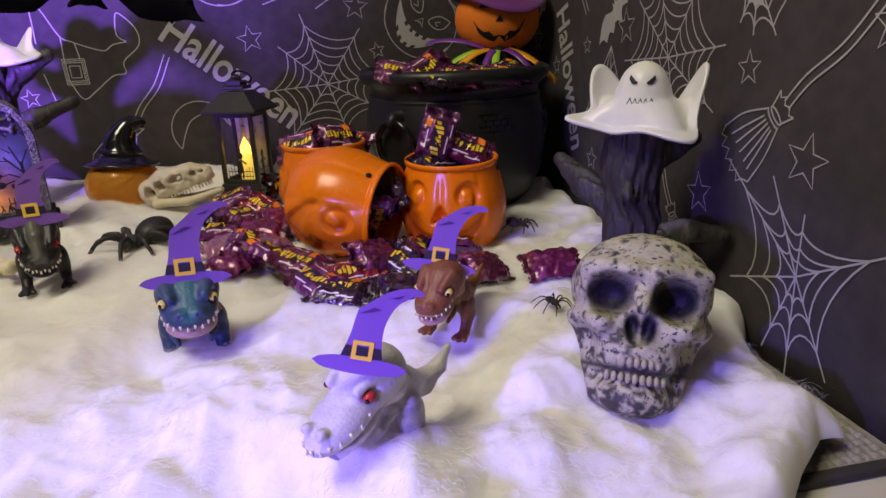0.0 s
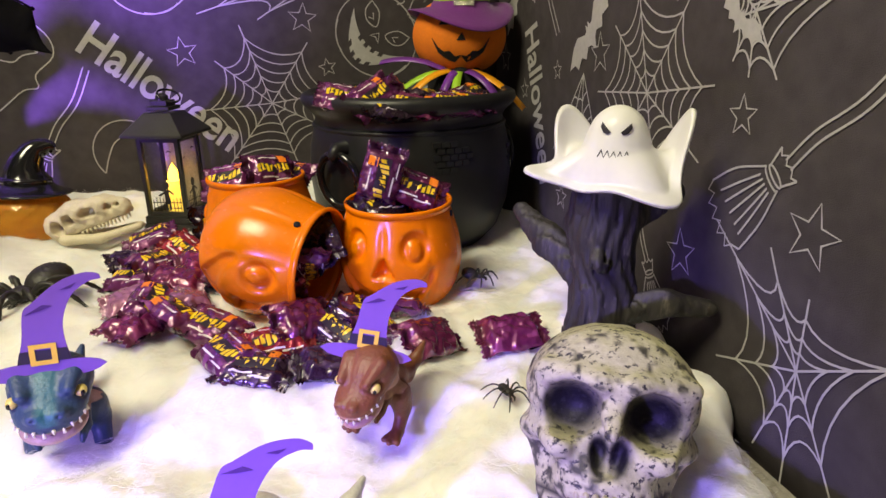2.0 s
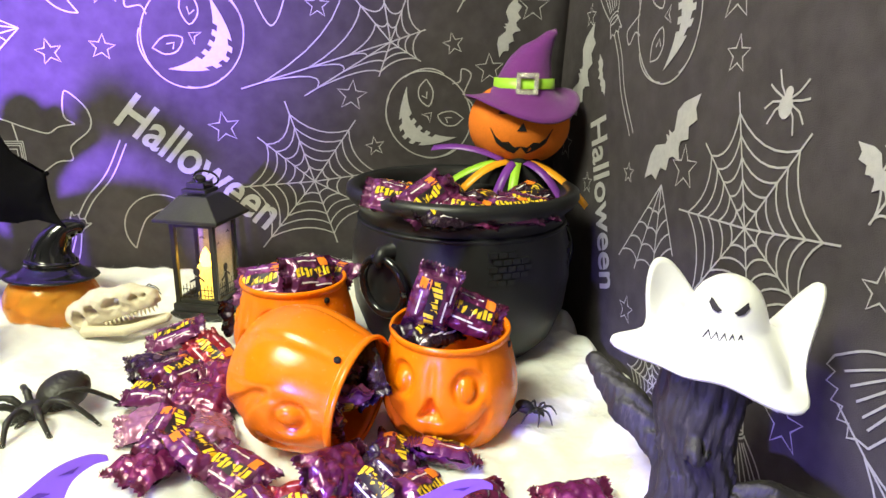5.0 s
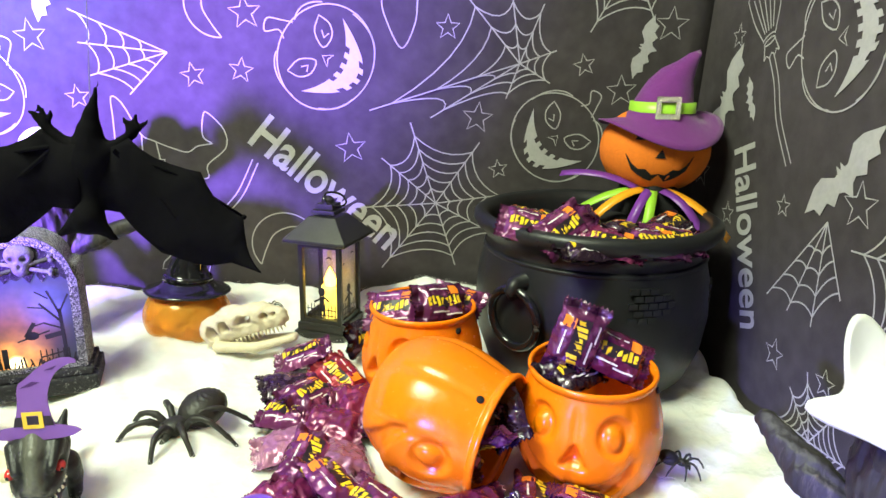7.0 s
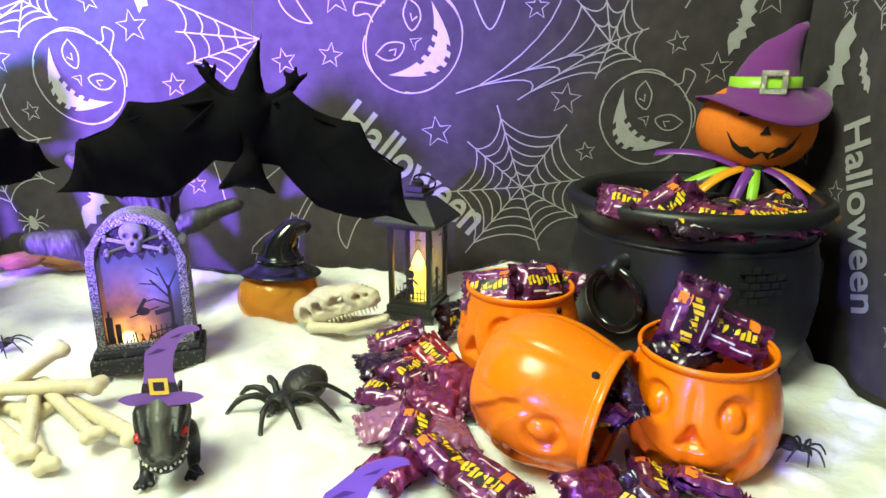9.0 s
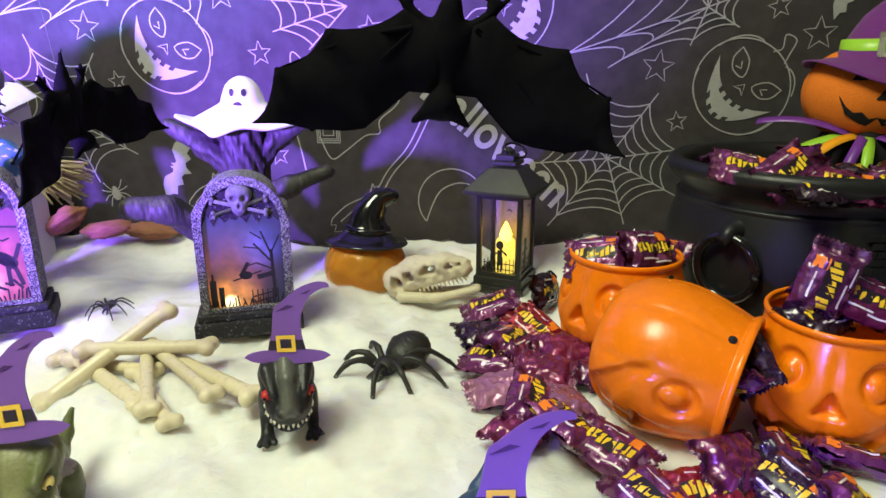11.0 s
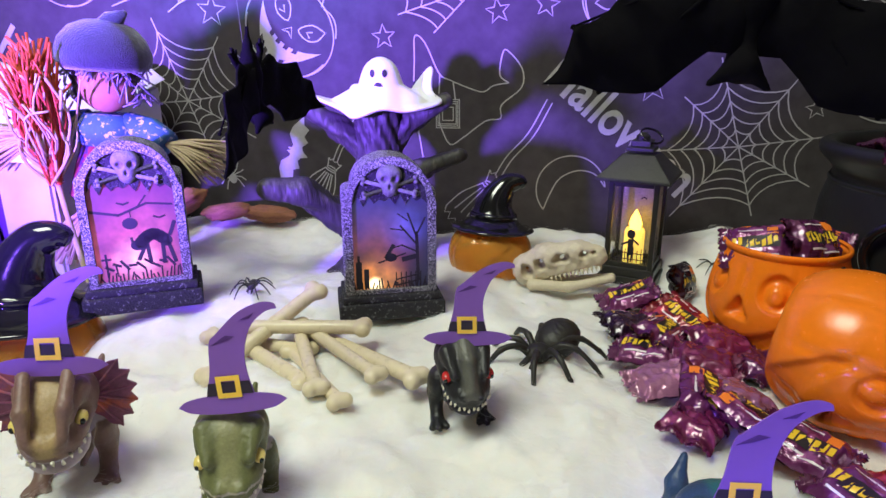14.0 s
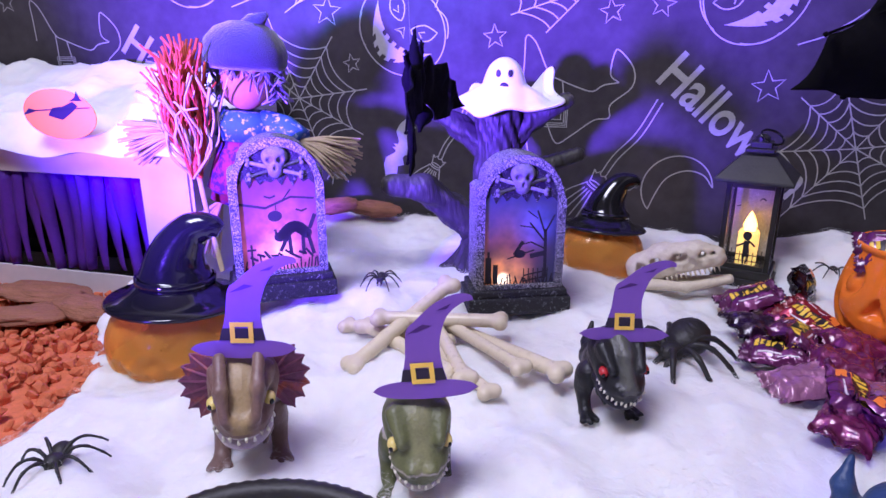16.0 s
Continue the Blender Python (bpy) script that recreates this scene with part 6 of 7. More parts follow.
def witch_doll():
    """One plain mesh: hat, featureless head, clothes, raffia hands and feet."""
    bm = bmesh.new()
    rnd = random.Random(6)
    start = [0]

    def paint(i):
        bm.faces.index_update()
        for f in list(bm.faces)[start[0]:]:
            f.material_index = i
        start[0] = len(bm.faces)
    mats = [M["tulle"], M["hair"], M["skin"], M["scarf"], M["dress"], M["straw"]]
    bm_lathe(bm, [(0, 0.202), (0.012, 0.201), (0.024, 0.196), (0.032, 0.187), (0.036, 0.176), (0.035, 0.167), (0.031, 0.163), (0.024, 0.166), (0.018, 0.172), (0, 0.176)], 32)
    bm_tube(bm, [(0.004, 0, 0.190), (0.010, 0, 0.202), (0.020, 0, 0.208)], [0.014, 0.008, 0.002], 14)
    paint(0)
    for k in range(160):
        a = rnd.uniform(0, 2 * math.pi)
        p = Vector((0.026 * math.cos(a), 0.020 * math.sin(a), rnd.uniform(0.150, 0.178)))
        if p.y < -0.012 and abs(p.x) < 0.016 and p.z < 0.168:
            continue
        bm_tube(bm, [p * 0.9, p + Vector((rnd.uniform(-1, 1), rnd.uniform(-1, 1), rnd.uniform(-1, 0.3))) * 0.008, p + Vector((rnd.uniform(-1, 1), rnd.uniform(-1, 1), -1)) * 0.014], 0.0009, 4)
    paint(1)
    bmesh.ops.create_uvsphere(bm, u_segments=24, v_segments=16, radius=1, matrix=pose(0, 0, 0.152) @ Matrix.Diagonal((0.022, 0.021, 0.023, 1)))
    paint(2)
    bm_lathe(bm, [(0, 0.128), (0.018, 0.128), (0.026, 0.118), (0.024, 0.104), (0, 0.104)], 24)
    for s in (-1, 1):
        bm_tube(bm, [(s * 0.016, 0, 0.118), (s * 0.036, -0.004, 0.116), (s * 0.052, -0.010, 0.108)], [0.013, 0.012, 0.011], 12)
    paint(3)
    bm_lathe(bm, [(0, 0.106), (0.022, 0.106), (0.028, 0.085), (0.034, 0.062), (0.030, 0.058), (0, 0.06)], 24)
    for s in (-1, 1):
        bm_tube(bm, [(s * 0.016, 0, 0.066), (s * 0.022, -0.004, 0.046)], [0.012, 0.011], 12)
    paint(4)
    for s in (-1, 1):
        for at, way in (((s * 0.050, -0.010, 0.108), Vector((s * 1.0, -0.1, -0.25))), ((s * 0.022, -0.004, 0.048), Vector((s * 0.4, -0.2, -1.0)))):
            for k in range(110):
                w = (way + Vector((rnd.uniform(-1, 1), rnd.uniform(-1, 1), rnd.uniform(-1, 1))) * 0.36).normalized() * rnd.uniform(0.034, 0.056)
                p = Vector(at)
                bm_tube(bm, [p, p + w * 0.5 + Vector((0, 0, 0.002)), p + w], [0.0014, 0.0015, 0.0008], 4)
    paint(5)
    me = bpy.data.meshes.new("witch_doll")
    bm.to_mesh(me)
    bm.free()
    for x in mats:
        me.materials.append(x)
    return tagged(link("witch_doll", me, None, None, m=pose(-0.528, 0.706, 0.092, 0, 4, 6) @ Matrix.Diagonal((1.05, 1.05, 1.05, 1))), "scarecrow witch doll in dark hat with raffia hands", "doll")


witch_doll()


def broom():
    b = thing("toy_broom", pose(-0.546, 0.672, 0.082, 0, -4, 0) @ Matrix.Diagonal((0.85, 0.85, 0.95, 1)), "small raffia broom held bristles up beside the doll", "broom")
    rnd = random.Random(8)
    bm = bmesh.new()
    bm_tube(bm, [(0.010, 0, 0.0), (0.004, 0, 0.06), (0, 0, 0.115)], 0.0028, 10)
    part("stick", bm, M["straw"], b, "pale wooden stick")
    for name, mname, n in (("red_bristles", "straw_red", 230), ("pale_bristles", "straw", 50)):
        bm = bmesh.new()
        for k in range(n):
            a, r = rnd.uniform(0, 6.283), rnd.uniform(0.2, 1)
            spread = 0.026 if mname == "straw_red" else 0.050
            top = Vector((r * spread * math.cos(a), r * spread * 0.7 * math.sin(a), 0.115 + rnd.uniform(0.045, 0.092) * (1 if mname == "straw_red" else 0.75)))
            bend = [Vector((rnd.uniform(-1, 1), rnd.uniform(-1, 1), rnd.uniform(-1, 1))) * w for w in (0.004, 0.009, 0.016)]
            root = Vector((rnd.uniform(-1, 1) * 0.005, rnd.uniform(-1, 1) * 0.005, rnd.uniform(0.092, 0.114)))
            line = [root, root.lerp(top, 0.35) + bend[0] + Vector((top.x, top.y, 0)) * 0.25, root.lerp(top, 0.7) + bend[1], top + bend[2]]
            bm_tube(bm, spline(line, 3), 0.0011 if k % 3 else 0.0017, 4)
        part(name, bm, M[mname], b, "loose raffia strands")


broom()


def house():
    h = thing("paper_house", pose(-0.575, 0.690, 0.030, 0, 0, -3), "white cardboard house with a purple curtained opening", "cardboard house")
    W, H, D, RISE = 0.46, 0.165, 0.17, 0.045
    x0 = -W
    hole = (-0.36, -0.052, 0.030, 0.132)
    for cx, cz, wx, wz in (((x0 + hole[0]) / 2, H / 2, hole[0] - x0, H), (hole[1] / 2, H / 2, -hole[1], H), ((hole[0] + hole[1]) / 2, (hole[3] + H) / 2, hole[1] - hole[0], H - hole[3]), ((hole[0] + hole[1]) / 2, hole[2] / 2, hole[1] - hole[0], hole[2])):
        bm = bmesh.new()
        bm_box(bm, (cx, 0.0015, cz), (wx, 0.003, wz))
        part("front_panel", bm, M["card"], h, smooth=False)
    bm = bmesh.new()
    bm_slab(bm, [(0.003, 0), (D, 0), (D, H + RISE), (0.003, H)], -0.003, 0.0)
    bmesh.ops.rotate(bm, verts=bm.verts[:], cent=(0, 0, 0), matrix=Matrix.Rotation(radians(90), 3, "Z"))
    part("side_wall", bm, M["card"], h, smooth=False)
    bm = bmesh.new()
    bm_box(bm, (-W / 2, D / 2, H + 0.0015 + RISE / 2), (W, D + 0.004, 0.003), 0, pose(0, 0, 0, math.degrees(math.atan2(RISE, D)), 0, 0))
    part("roof", bm, M["card"], h, smooth=False)
    # back wall behind the opening is plain black, unlike the white card
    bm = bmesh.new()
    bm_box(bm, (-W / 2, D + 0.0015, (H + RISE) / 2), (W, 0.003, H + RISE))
    part("back_wall", bm, M["felt_and_fill_black"], h, smooth=False)
    rnd = random.Random(3)
    for k in range(19):
        x = hole[0] + (k + 0.5) * (hole[1] - hole[0]) / 19
        v, f, w = [], [], 0.011 * rnd.uniform(0.7, 1.2)
        for i in range(11):
            t = i / 10
            z = hole[3] - 0.001 - t * (hole[3] - hole[2] + 0.006 * rnd.uniform(-1, 0.2))
            c = x + 0.005 * math.sin(t * 3 + k) * t
            ww = w * (1 - 0.55 * t)
            v += [(c - ww, 0.006 + 0.003 * math.sin(k * 2.1) + 0.002 * math.sin(t * 5 + k), z), (c, 0.003 + 0.003 * math.sin(k * 2.1), z), (c + ww, 0.007 + 0.003 * math.cos(k), z)]
        for i in range(10):
            for j in (0, 1):
                f.append((3 * i + j, 3 * i + j + 1, 3 * i + j + 4, 3 * i + j + 3))
        s = link("curtain_strip", raw("curtain_strip", v, f), M["crepe"], h)
        so = s.modifiers.new("thickness", "SOLIDIFY")
        so.thickness = 0.0006
    sg = thing("oval_sign", pose(-0.690, 0.678, 0.222, -10, 8, -3) @ Matrix.Diagonal((0.8, 1, 0.75, 1)), "orange oval paper sign with a dark flying-witch silhouette", "sign")
    bm = bmesh.new()
    bm_plate(bm, [(0.050 * math.cos(t), 0.030 * math.sin(t)) for t in [k * math.pi / 24 for k in range(48)]], -0.0005, 0.0005)
    part("disc", bm, M["sign"], sg, smooth=False)
    bm = bmesh.new()
    bm_plate(bm, [(-0.042, -0.004), (0.040, 0.014), (0.040, 0.0155), (-0.042, -0.0025)], -0.0009, -0.0006)
    bm_plate(bm, [(-0.048, -0.009), (-0.040, -0.006), (-0.030, -0.001), (-0.042, 0.000)], -0.0009, -0.0006)
    bm_plate(bm, [(-0.014, -0.004), (0.006, -0.006), (0.018, 0.006), (0.024, 0.014), (0.016, 0.018), (0.004, 0.010), (-0.010, 0.006)], -0.0009, -0.0006)
    bm_plate(bm, [(0.012, 0.018), (0.030, 0.021), (0.026, 0.023), (0.020, 0.031), (0.018, 0.023)], -0.0009, -0.0006)
    part("silhouette", bm, M["paper_black"], sg, "dark purple printed silhouette", smooth=False)
    # cotton on the roof
    v, f, nx, ny = [], [], 90, 40
    for i in range(nx + 1):
        for j in range(ny + 1):
            x, y = x0 - 0.004 + (W + 0.010) * i / nx, -0.010 + (D + 0.02) * j / ny
            q = Vector((x * 22, y * 22, 5))
            edge = min(1, i / 4, (nx - i) / 4, j / 4)
            z = H + 0.006 + RISE * max(0, y) / D + (0.014 + 0.010 * noise.noise(q) + 0.004 * noise.noise(q * 3) + 0.0015 * noise.noise(q * 9)) * edge - (0.016 + 0.010 * noise.noise(q * 0.8)) * (1 - min(1, j / 5))
            v.append((x, y - 0.004 * (j < 3), z))
    for i in range(nx):
        for j in range(ny):
            a = i * (ny + 1) + j
            f.append((a, a + ny + 1, a + ny + 2, a + 1))
    r = tagged(link("roof_cotton", raw("roof_cotton", v, f), M["cotton"]), "white cotton wool laid over the cardboard roof like snow", "cotton wool", kind="stuff")
    r.matrix_basis = h.matrix_basis


house()


def gravel():
    rnd = random.Random(5)
    bm = bmesh.new()
    bmesh.ops.create_icosphere(bm, subdivisions=1, radius=1)
    base = np.array([v.co[:] for v in bm.verts])
    tri = [[v.index for v in f.verts] for f in bm.faces]
    bm.free()
    v, f, n = [], [], 0
    while n < 1700:
        x, y = rnd.uniform(-0.95, -0.50), rnd.uniform(0.30, 0.70)
        if x > edge_left(y) + 0.02:
            continue
        s = rnd.uniform(0.0035, 0.0068)
        rot = np.array(Euler((rnd.uniform(0, 6), rnd.uniform(0, 6), rnd.uniform(0, 6))).to_matrix())
        pts = base * (1 + 0.35 * np.array([[rnd.uniform(-1, 1)] for _ in base])) * np.array((1, rnd.uniform(0.6, 1), rnd.uniform(0.5, 0.9))) * s
        pts = pts @ rot + np.array((x, y, 0.036 + 0.004 * noise.noise(Vector((x * 30, y * 30, 0))) + rnd.uniform(0, 0.006)))
        b = len(v)
        v += pts.tolist()
        f += [[b + i for i in t] for t in tri]
        n += 1
    tagged(link("gravel", raw("gravel", v, f), M["gravel"], smooth=False), "loose orange gravel beside the cotton wool", "gravel", kind="stuff")
    bm = bmesh.new()
    bm_box(bm, (-0.76, 0.52, 0.017), (0.52, 0.46, 0.036), 0.006)
    tagged(part("gravel_bed", bm, M["gravel"], None), "orange gravel layer under the loose stones", "gravel", kind="stuff")


gravel()


def bark(x, y, z, rx, ry, rz, a, b, c, seed):
    bm = bmesh.new()
    bmesh.ops.create_icosphere(bm, subdivisions=4, radius=1)
    for v in bm.verts:
        q = v.co * 1.6 + Vector((seed * 5, 0, 0))
        v.co *= 1 + 0.22 * noise.noise(q) + 0.10 * noise.noise(q * 3)
        v.co = Vector((v.co.x * a, v.co.y * b, round(v.co.z * 3.5) / 3.5 * c * 0.6 + v.co.z * c * 0.4))
    tagged(part("bark_chip", bm, M["pine_bark"], None, m=pose(x, y, z, rx, ry, rz)), "rough reddish-brown piece of pine bark", "bark", "pieces of pine bark")


for i, row in enumerate([(-0.72, 0.655, 0.052, 0, 5, 10, 0.050, 0.022, 0.008), (-0.655, 0.632, 0.052, 4, 0, -15, 0.040, 0.018, 0.008), (-0.70, 0.61, 0.050, 0, 4, 30, 0.045, 0.020, 0.007), (-0.60, 0.66, 0.056, 0, 0, 5, 0.034, 0.018, 0.008), (-0.548, 0.862, 0.112, 0, -30, 10, 0.026, 0.014, 0.012),
                         (-0.50, 0.862, 0.102, 0, -8, 0, 0.030, 0.016, 0.010), (-0.452, 0.868, 0.100, 0, 4, 5, 0.030, 0.014, 0.009), (-0.545, 0.628, 0.080, 0, 3, 8, 0.040, 0.016, 0.006)]):
    bark(*row, i)

# ribbed toy tail lying on the cotton
bm = bmesh.new()
pts = spline([(-0.420, 0.392, 0.052), (-0.390, 0.416, 0.056), (-0.352, 0.428, 0.056), (-0.315, 0.424, 0.054), (-0.295, 0.408, 0.050)], 12)
bm_tube(bm, pts, [0.0062 * (1 + 0.10 * (i % 2)) for i in range(len(pts))], 14)
tagged(part("toy_snake", bm, M["rubber"], None), "black ribbed rubber snake lying on the cotton", "toy snake")


# woven mat
def mat_weave():
    v, f = [], []
    step = 0.0062
    for i in range(30):
        for j in range(110):
            x, y = 0.196 + i * step, 0.250 + j * step
            if x > 0.346:
                continue
            if x < edge_right(y) - 0.03 and y > 0.27:
                continue
            long = (i + j) % 2
            a, b, h = (0.0036, 0.0024, 0.0016) if long else (0.0024, 0.0036, 0.0012)
            n = len(v)
            v += [(x - a, y - b, 0.0008), (x + a, y - b, 0.0008), (x + a, y + b, 0.0008), (x - a, y + b, 0.0008), (x - a * 0.5, y - b * 0.5, 0.0008 + h), (x + a * 0.5, y - b * 0.5, 0.0008 + h), (x + a * 0.5, y + b * 0.5, 0.0008 + h), (x - a * 0.5, y + b * 0.5, 0.0008 + h)]
            f += [(n, n + 1, n + 5, n + 4), (n + 1, n + 2, n + 6, n + 5), (n + 2, n + 3, n + 7, n + 6), (n + 3, n, n + 4, n + 7), (n + 4, n + 5, n + 6, n + 7)]
    mt = thing("woven_mat", pose(0, 0, 0), "grey woven plastic table mat under the cotton wool", "table mat")
    bm = bmesh.new()
    bm_box(bm, (0.07, 0.564, -0.0016), (0.59, 0.64, 0.0044), 0.001)
    part("backing", bm, M["mat"], mt, smooth=False)
    tagged(link("weave", raw("weave", v, f), M["mat"], mt), kind="stuff")
    bm = bmesh.new()
    bm_box(bm, (0.07, 0.2415, -0.0008), (0.59, 0.008, 0.0056), 0.0015)
    part("binding", bm, M["mat_edge"], mt, "dark sewn edge")


mat_weave()

# ---- drawings printed on the cloth ----
def line(at, pts, width, u0, v0, size, turn, flip=1, lift=0.0012):
    """A printed stroke: points in drawing units, laid on the cloth."""
    c, s = math.cos(radians(turn)), math.sin(radians(turn))
    P = [Vector((x, y)) for x, y in pts]
    closed = (P[0] - P[-1]).length < 1e-6
    vs, fs = [], []
    n = len(P)
    for i, p in enumerate(P):
        a = P[i - 1] if i else (P[-2] if closed else p)
        b = P[i + 1] if i < n - 1 else (P[1] if closed else p)
        d1, d2 = (p - a), (b - p)
        d = (d1.normalized() if d1.length > 1e-9 else Vector((0, 0))) + (d2.normalized() if d2.length > 1e-9 else Vector((0, 0)))
        d = d.normalized() if d.length > 1e-6 else Vector((1, 0))
        nrm = Vector((-d.y, d.x)) * width / 2 / size
        for q in (p + nrm, p - nrm):
            x, y = q.x * c - q.y * s, q.x * s + q.y * c
            w = at(u0 + flip * x * size, v0 + y * size)
            vs.append(w)
    for i in range(n - 1):
        fs.append((2 * i, 2 * i + 1, 2 * i + 3, 2 * i + 2))
    return vs, fs


def fill(at, pts, u0, v0, size, turn, flip=1):
    c, s = math.cos(radians(turn)), math.sin(radians(turn))
    vs = []
    for x, y in pts:
        vs.append(at(u0 + flip * (x * c - y * s) * size, v0 + (x * s + y * c) * size))
    return vs, [tuple(range(len(vs)))]


def arc(cx, cy, rx, ry, a0, a1, n=24):
    return [(cx + rx * math.cos(radians(a0 + (a1 - a0) * i / n)), cy + ry * math.sin(radians(a0 + (a1 - a0) * i / n))) for i in range(n + 1)]


def smooth2(pts, n=6):
    return [(p[0], p[1]) for p in spline([(x, y, 0) for x, y in pts], n)]


def star_drawing():
    p = [((1 if k % 2 == 0 else 0.42) * math.sin(math.pi * k / 5), (1 if k % 2 == 0 else 0.42) * math.cos(math.pi * k / 5)) for k in range(11)]
    p[10] = p[0]
    return [p], []


def threads(rays, rings, sag, closed):
    """Web threads: straight rays and arcs that hang between neighbours."""
    tip = [(f * math.cos(radians(a)), f * math.sin(radians(a))) for a, f in rays]
    L = [[(0, 0), t] for t in tip]
    n = len(tip)
    for r in rings:
        for k in range(n if closed else n - 1):
            a, b = tip[k], tip[(k + 1) % n]
            a, b = (a[0] * r, a[1] * r), (b[0] * r, b[1] * r)
            m = ((a[0] + b[0]) / 2 * sag, (a[1] + b[1]) / 2 * sag)
            L.append([((1 - t) ** 2 * a[0] + 2 * t * (1 - t) * m[0] + t * t * b[0], (1 - t) ** 2 * a[1] + 2 * t * (1 - t) * m[1] + t * t * b[1]) for t in [i / 6 for i in range(7)]])
    return L, []


def web_drawing():
    return threads([(8, 1.0), (56, 0.98), (108, 1.10), (140, 0.92), (184, 1.0), (232, 1.16), (288, 0.92), (332, 1.02)], (0.20, 0.36, 0.52, 0.68, 0.84), 0.72, True)


def half_web_drawing():
    return threads([(132, 0.9), (198, 1.73), (212, 1.14), (251, 0.40), (330, 0.40), (20, 0.42), (70, 0.65), (100, 0.75)], (0.28, 0.55, 0.85), 0.62, True)


def ragged_web_drawing():
    return threads([(29, 1.2), (90, 0.62), (118, 1.0), (142, 1.5), (200, 1.0), (250, 0.95), (272, 1.1), (302, 1.0)], (0.26, 0.46, 0.72), 0.55, True)


def cone_web_drawing():
    return threads([(232, 1.2), (250, 1.05), (272, 1.0), (300, 0.72)], (0.3, 0.5, 0.7, 0.9), 0.86, False)


def pumpkin_drawing():
    L = [arc(0, 0, 1.0, 0.90, 0, 360, 48), arc(-0.35, 0.05, 0.62, 0.80, 95, 170, 12), arc(0.42, 0.05, 0.55, 0.82, -75, -5, 12), arc(0.42, 0.02, 0.54, 0.84, 40, 105, 12), arc(-0.30, 0.0, 0.66, 0.82, 205, 262, 10),
         smooth2([(-0.12, 0.84), (-0.04, 1.00), (-0.20, 1.20), (0.02, 1.28), (0.14, 1.04), (0.22, 0.84)], 4),
         smooth2([(-0.60, 0.50), (-0.30, 0.42), (-0.14, 0.14), (-0.40, 0.10), (-0.58, 0.26), (-0.60, 0.50)], 3), smooth2([(0.60, 0.50), (0.30, 0.42), (0.14, 0.14), (0.40, 0.10), (0.58, 0.26), (0.60, 0.50)], 3), [(0, 0.08), (-0.13, -0.10), (0.0, -0.04), (0.13, -0.10), (0, 0.08)],
         [(-0.40, 0.32), (-0.30, 0.22), (-0.42, 0.18)], [(0.40, 0.32), (0.30, 0.22), (0.42, 0.18)]]
    F = []
    n = 16
    up, lo = [], []
    for k in range(n + 1):
        x = -0.80 + 1.60 * k / n
        arch = 1 - (x / 0.80) ** 2
        up.append((x, 0.10 - 0.40 * arch))
        lo.append((x, 0.10 - 0.86 * arch))
    for k in range(n):
        hi = 0.09 if 4 <= k <= 11 and k % 2 else 0.0
        dn = 0.09 if 4 <= k <= 11 and not k % 2 else 0.0
        a, b, c, d = up[k], lo[k], lo[k + 1], up[k + 1]
        q = [(a[0], a[1] - hi), (b[0], b[1] + dn), (c[0], c[1] + dn), (d[0], d[1] - hi)]
        F.append(q[1:] if k == 0 else q[:3] if k == n - 1 else q)
    return L, F


def point_drawing():
    return [smooth2([(-0.45, 1.2), (-0.40, 0.75), (0, 0), (0.32, 0.55), (0.38, 1.2)], 6)], []


def moon_drawing():
    return [arc(0, 0, 1, 1, 20, 235, 30), smooth2([(0.94, 0.34), (0.55, 0.62), (0.05, 0.60), (-0.38, 0.25), (-0.52, -0.25), (-0.57, -0.82)], 6)], []


def hat_drawing():
    L = [smooth2([(-0.92, 0.20), (-0.90, 0.60), (-0.88, 0.98), (-0.70, 0.86), (-0.455, 0.34), (-0.25, 0.22), (0.10, 0.08), (0.35, 0.02), (0.53, 0.13), (0.80, 0.18)], 4),
         smooth2([(0.80, 0.18), (0.64, 0.32), (0.68, 0.68), (0.77, 0.73), (1.03, 0.43), (1.03, 0.10), (0.68, -0.21), (0.67, -0.45), (0.40, -0.50), (0.0, -0.80), (-0.27, -0.94), (-0.47, -0.53)], 4), [(-0.44, 0.32), (-0.47, -0.20)], [(-0.20, 0.20), (-0.16, -0.12)], smooth2([(-0.92, -0.40), (-0.84, -0.80), (-0.78, -1.2)], 4)]
    for r in (0.215, 0.185, 0.155, 0.10):
        L.append([(-0.30 - r, -0.38 - r * 1.2), (-0.30 + r, -0.38 - r * 1.2), (-0.30 + r, -0.38 + r * 1.2), (-0.30 - r, -0.38 + r * 1.2), (-0.30 - r, -0.38 - r * 1.2)])
    return L, []


def bone_drawing():
    return [smooth2([(-0.95, 0.10), (-1.15, 0.22), (-1.28, 0.08), (-1.12, 0.0), (-1.26, -0.12), (-1.08, -0.22), (-0.92, -0.08), (0.0, -0.06), (0.9, -0.09), (1.02, -0.26), (1.2, -0.16), (1.1, 0.0), (1.28, 0.10), (1.1, 0.22), (0.92, 0.09), (0.0, 0.06), (-0.95, 0.10)], 4)], []


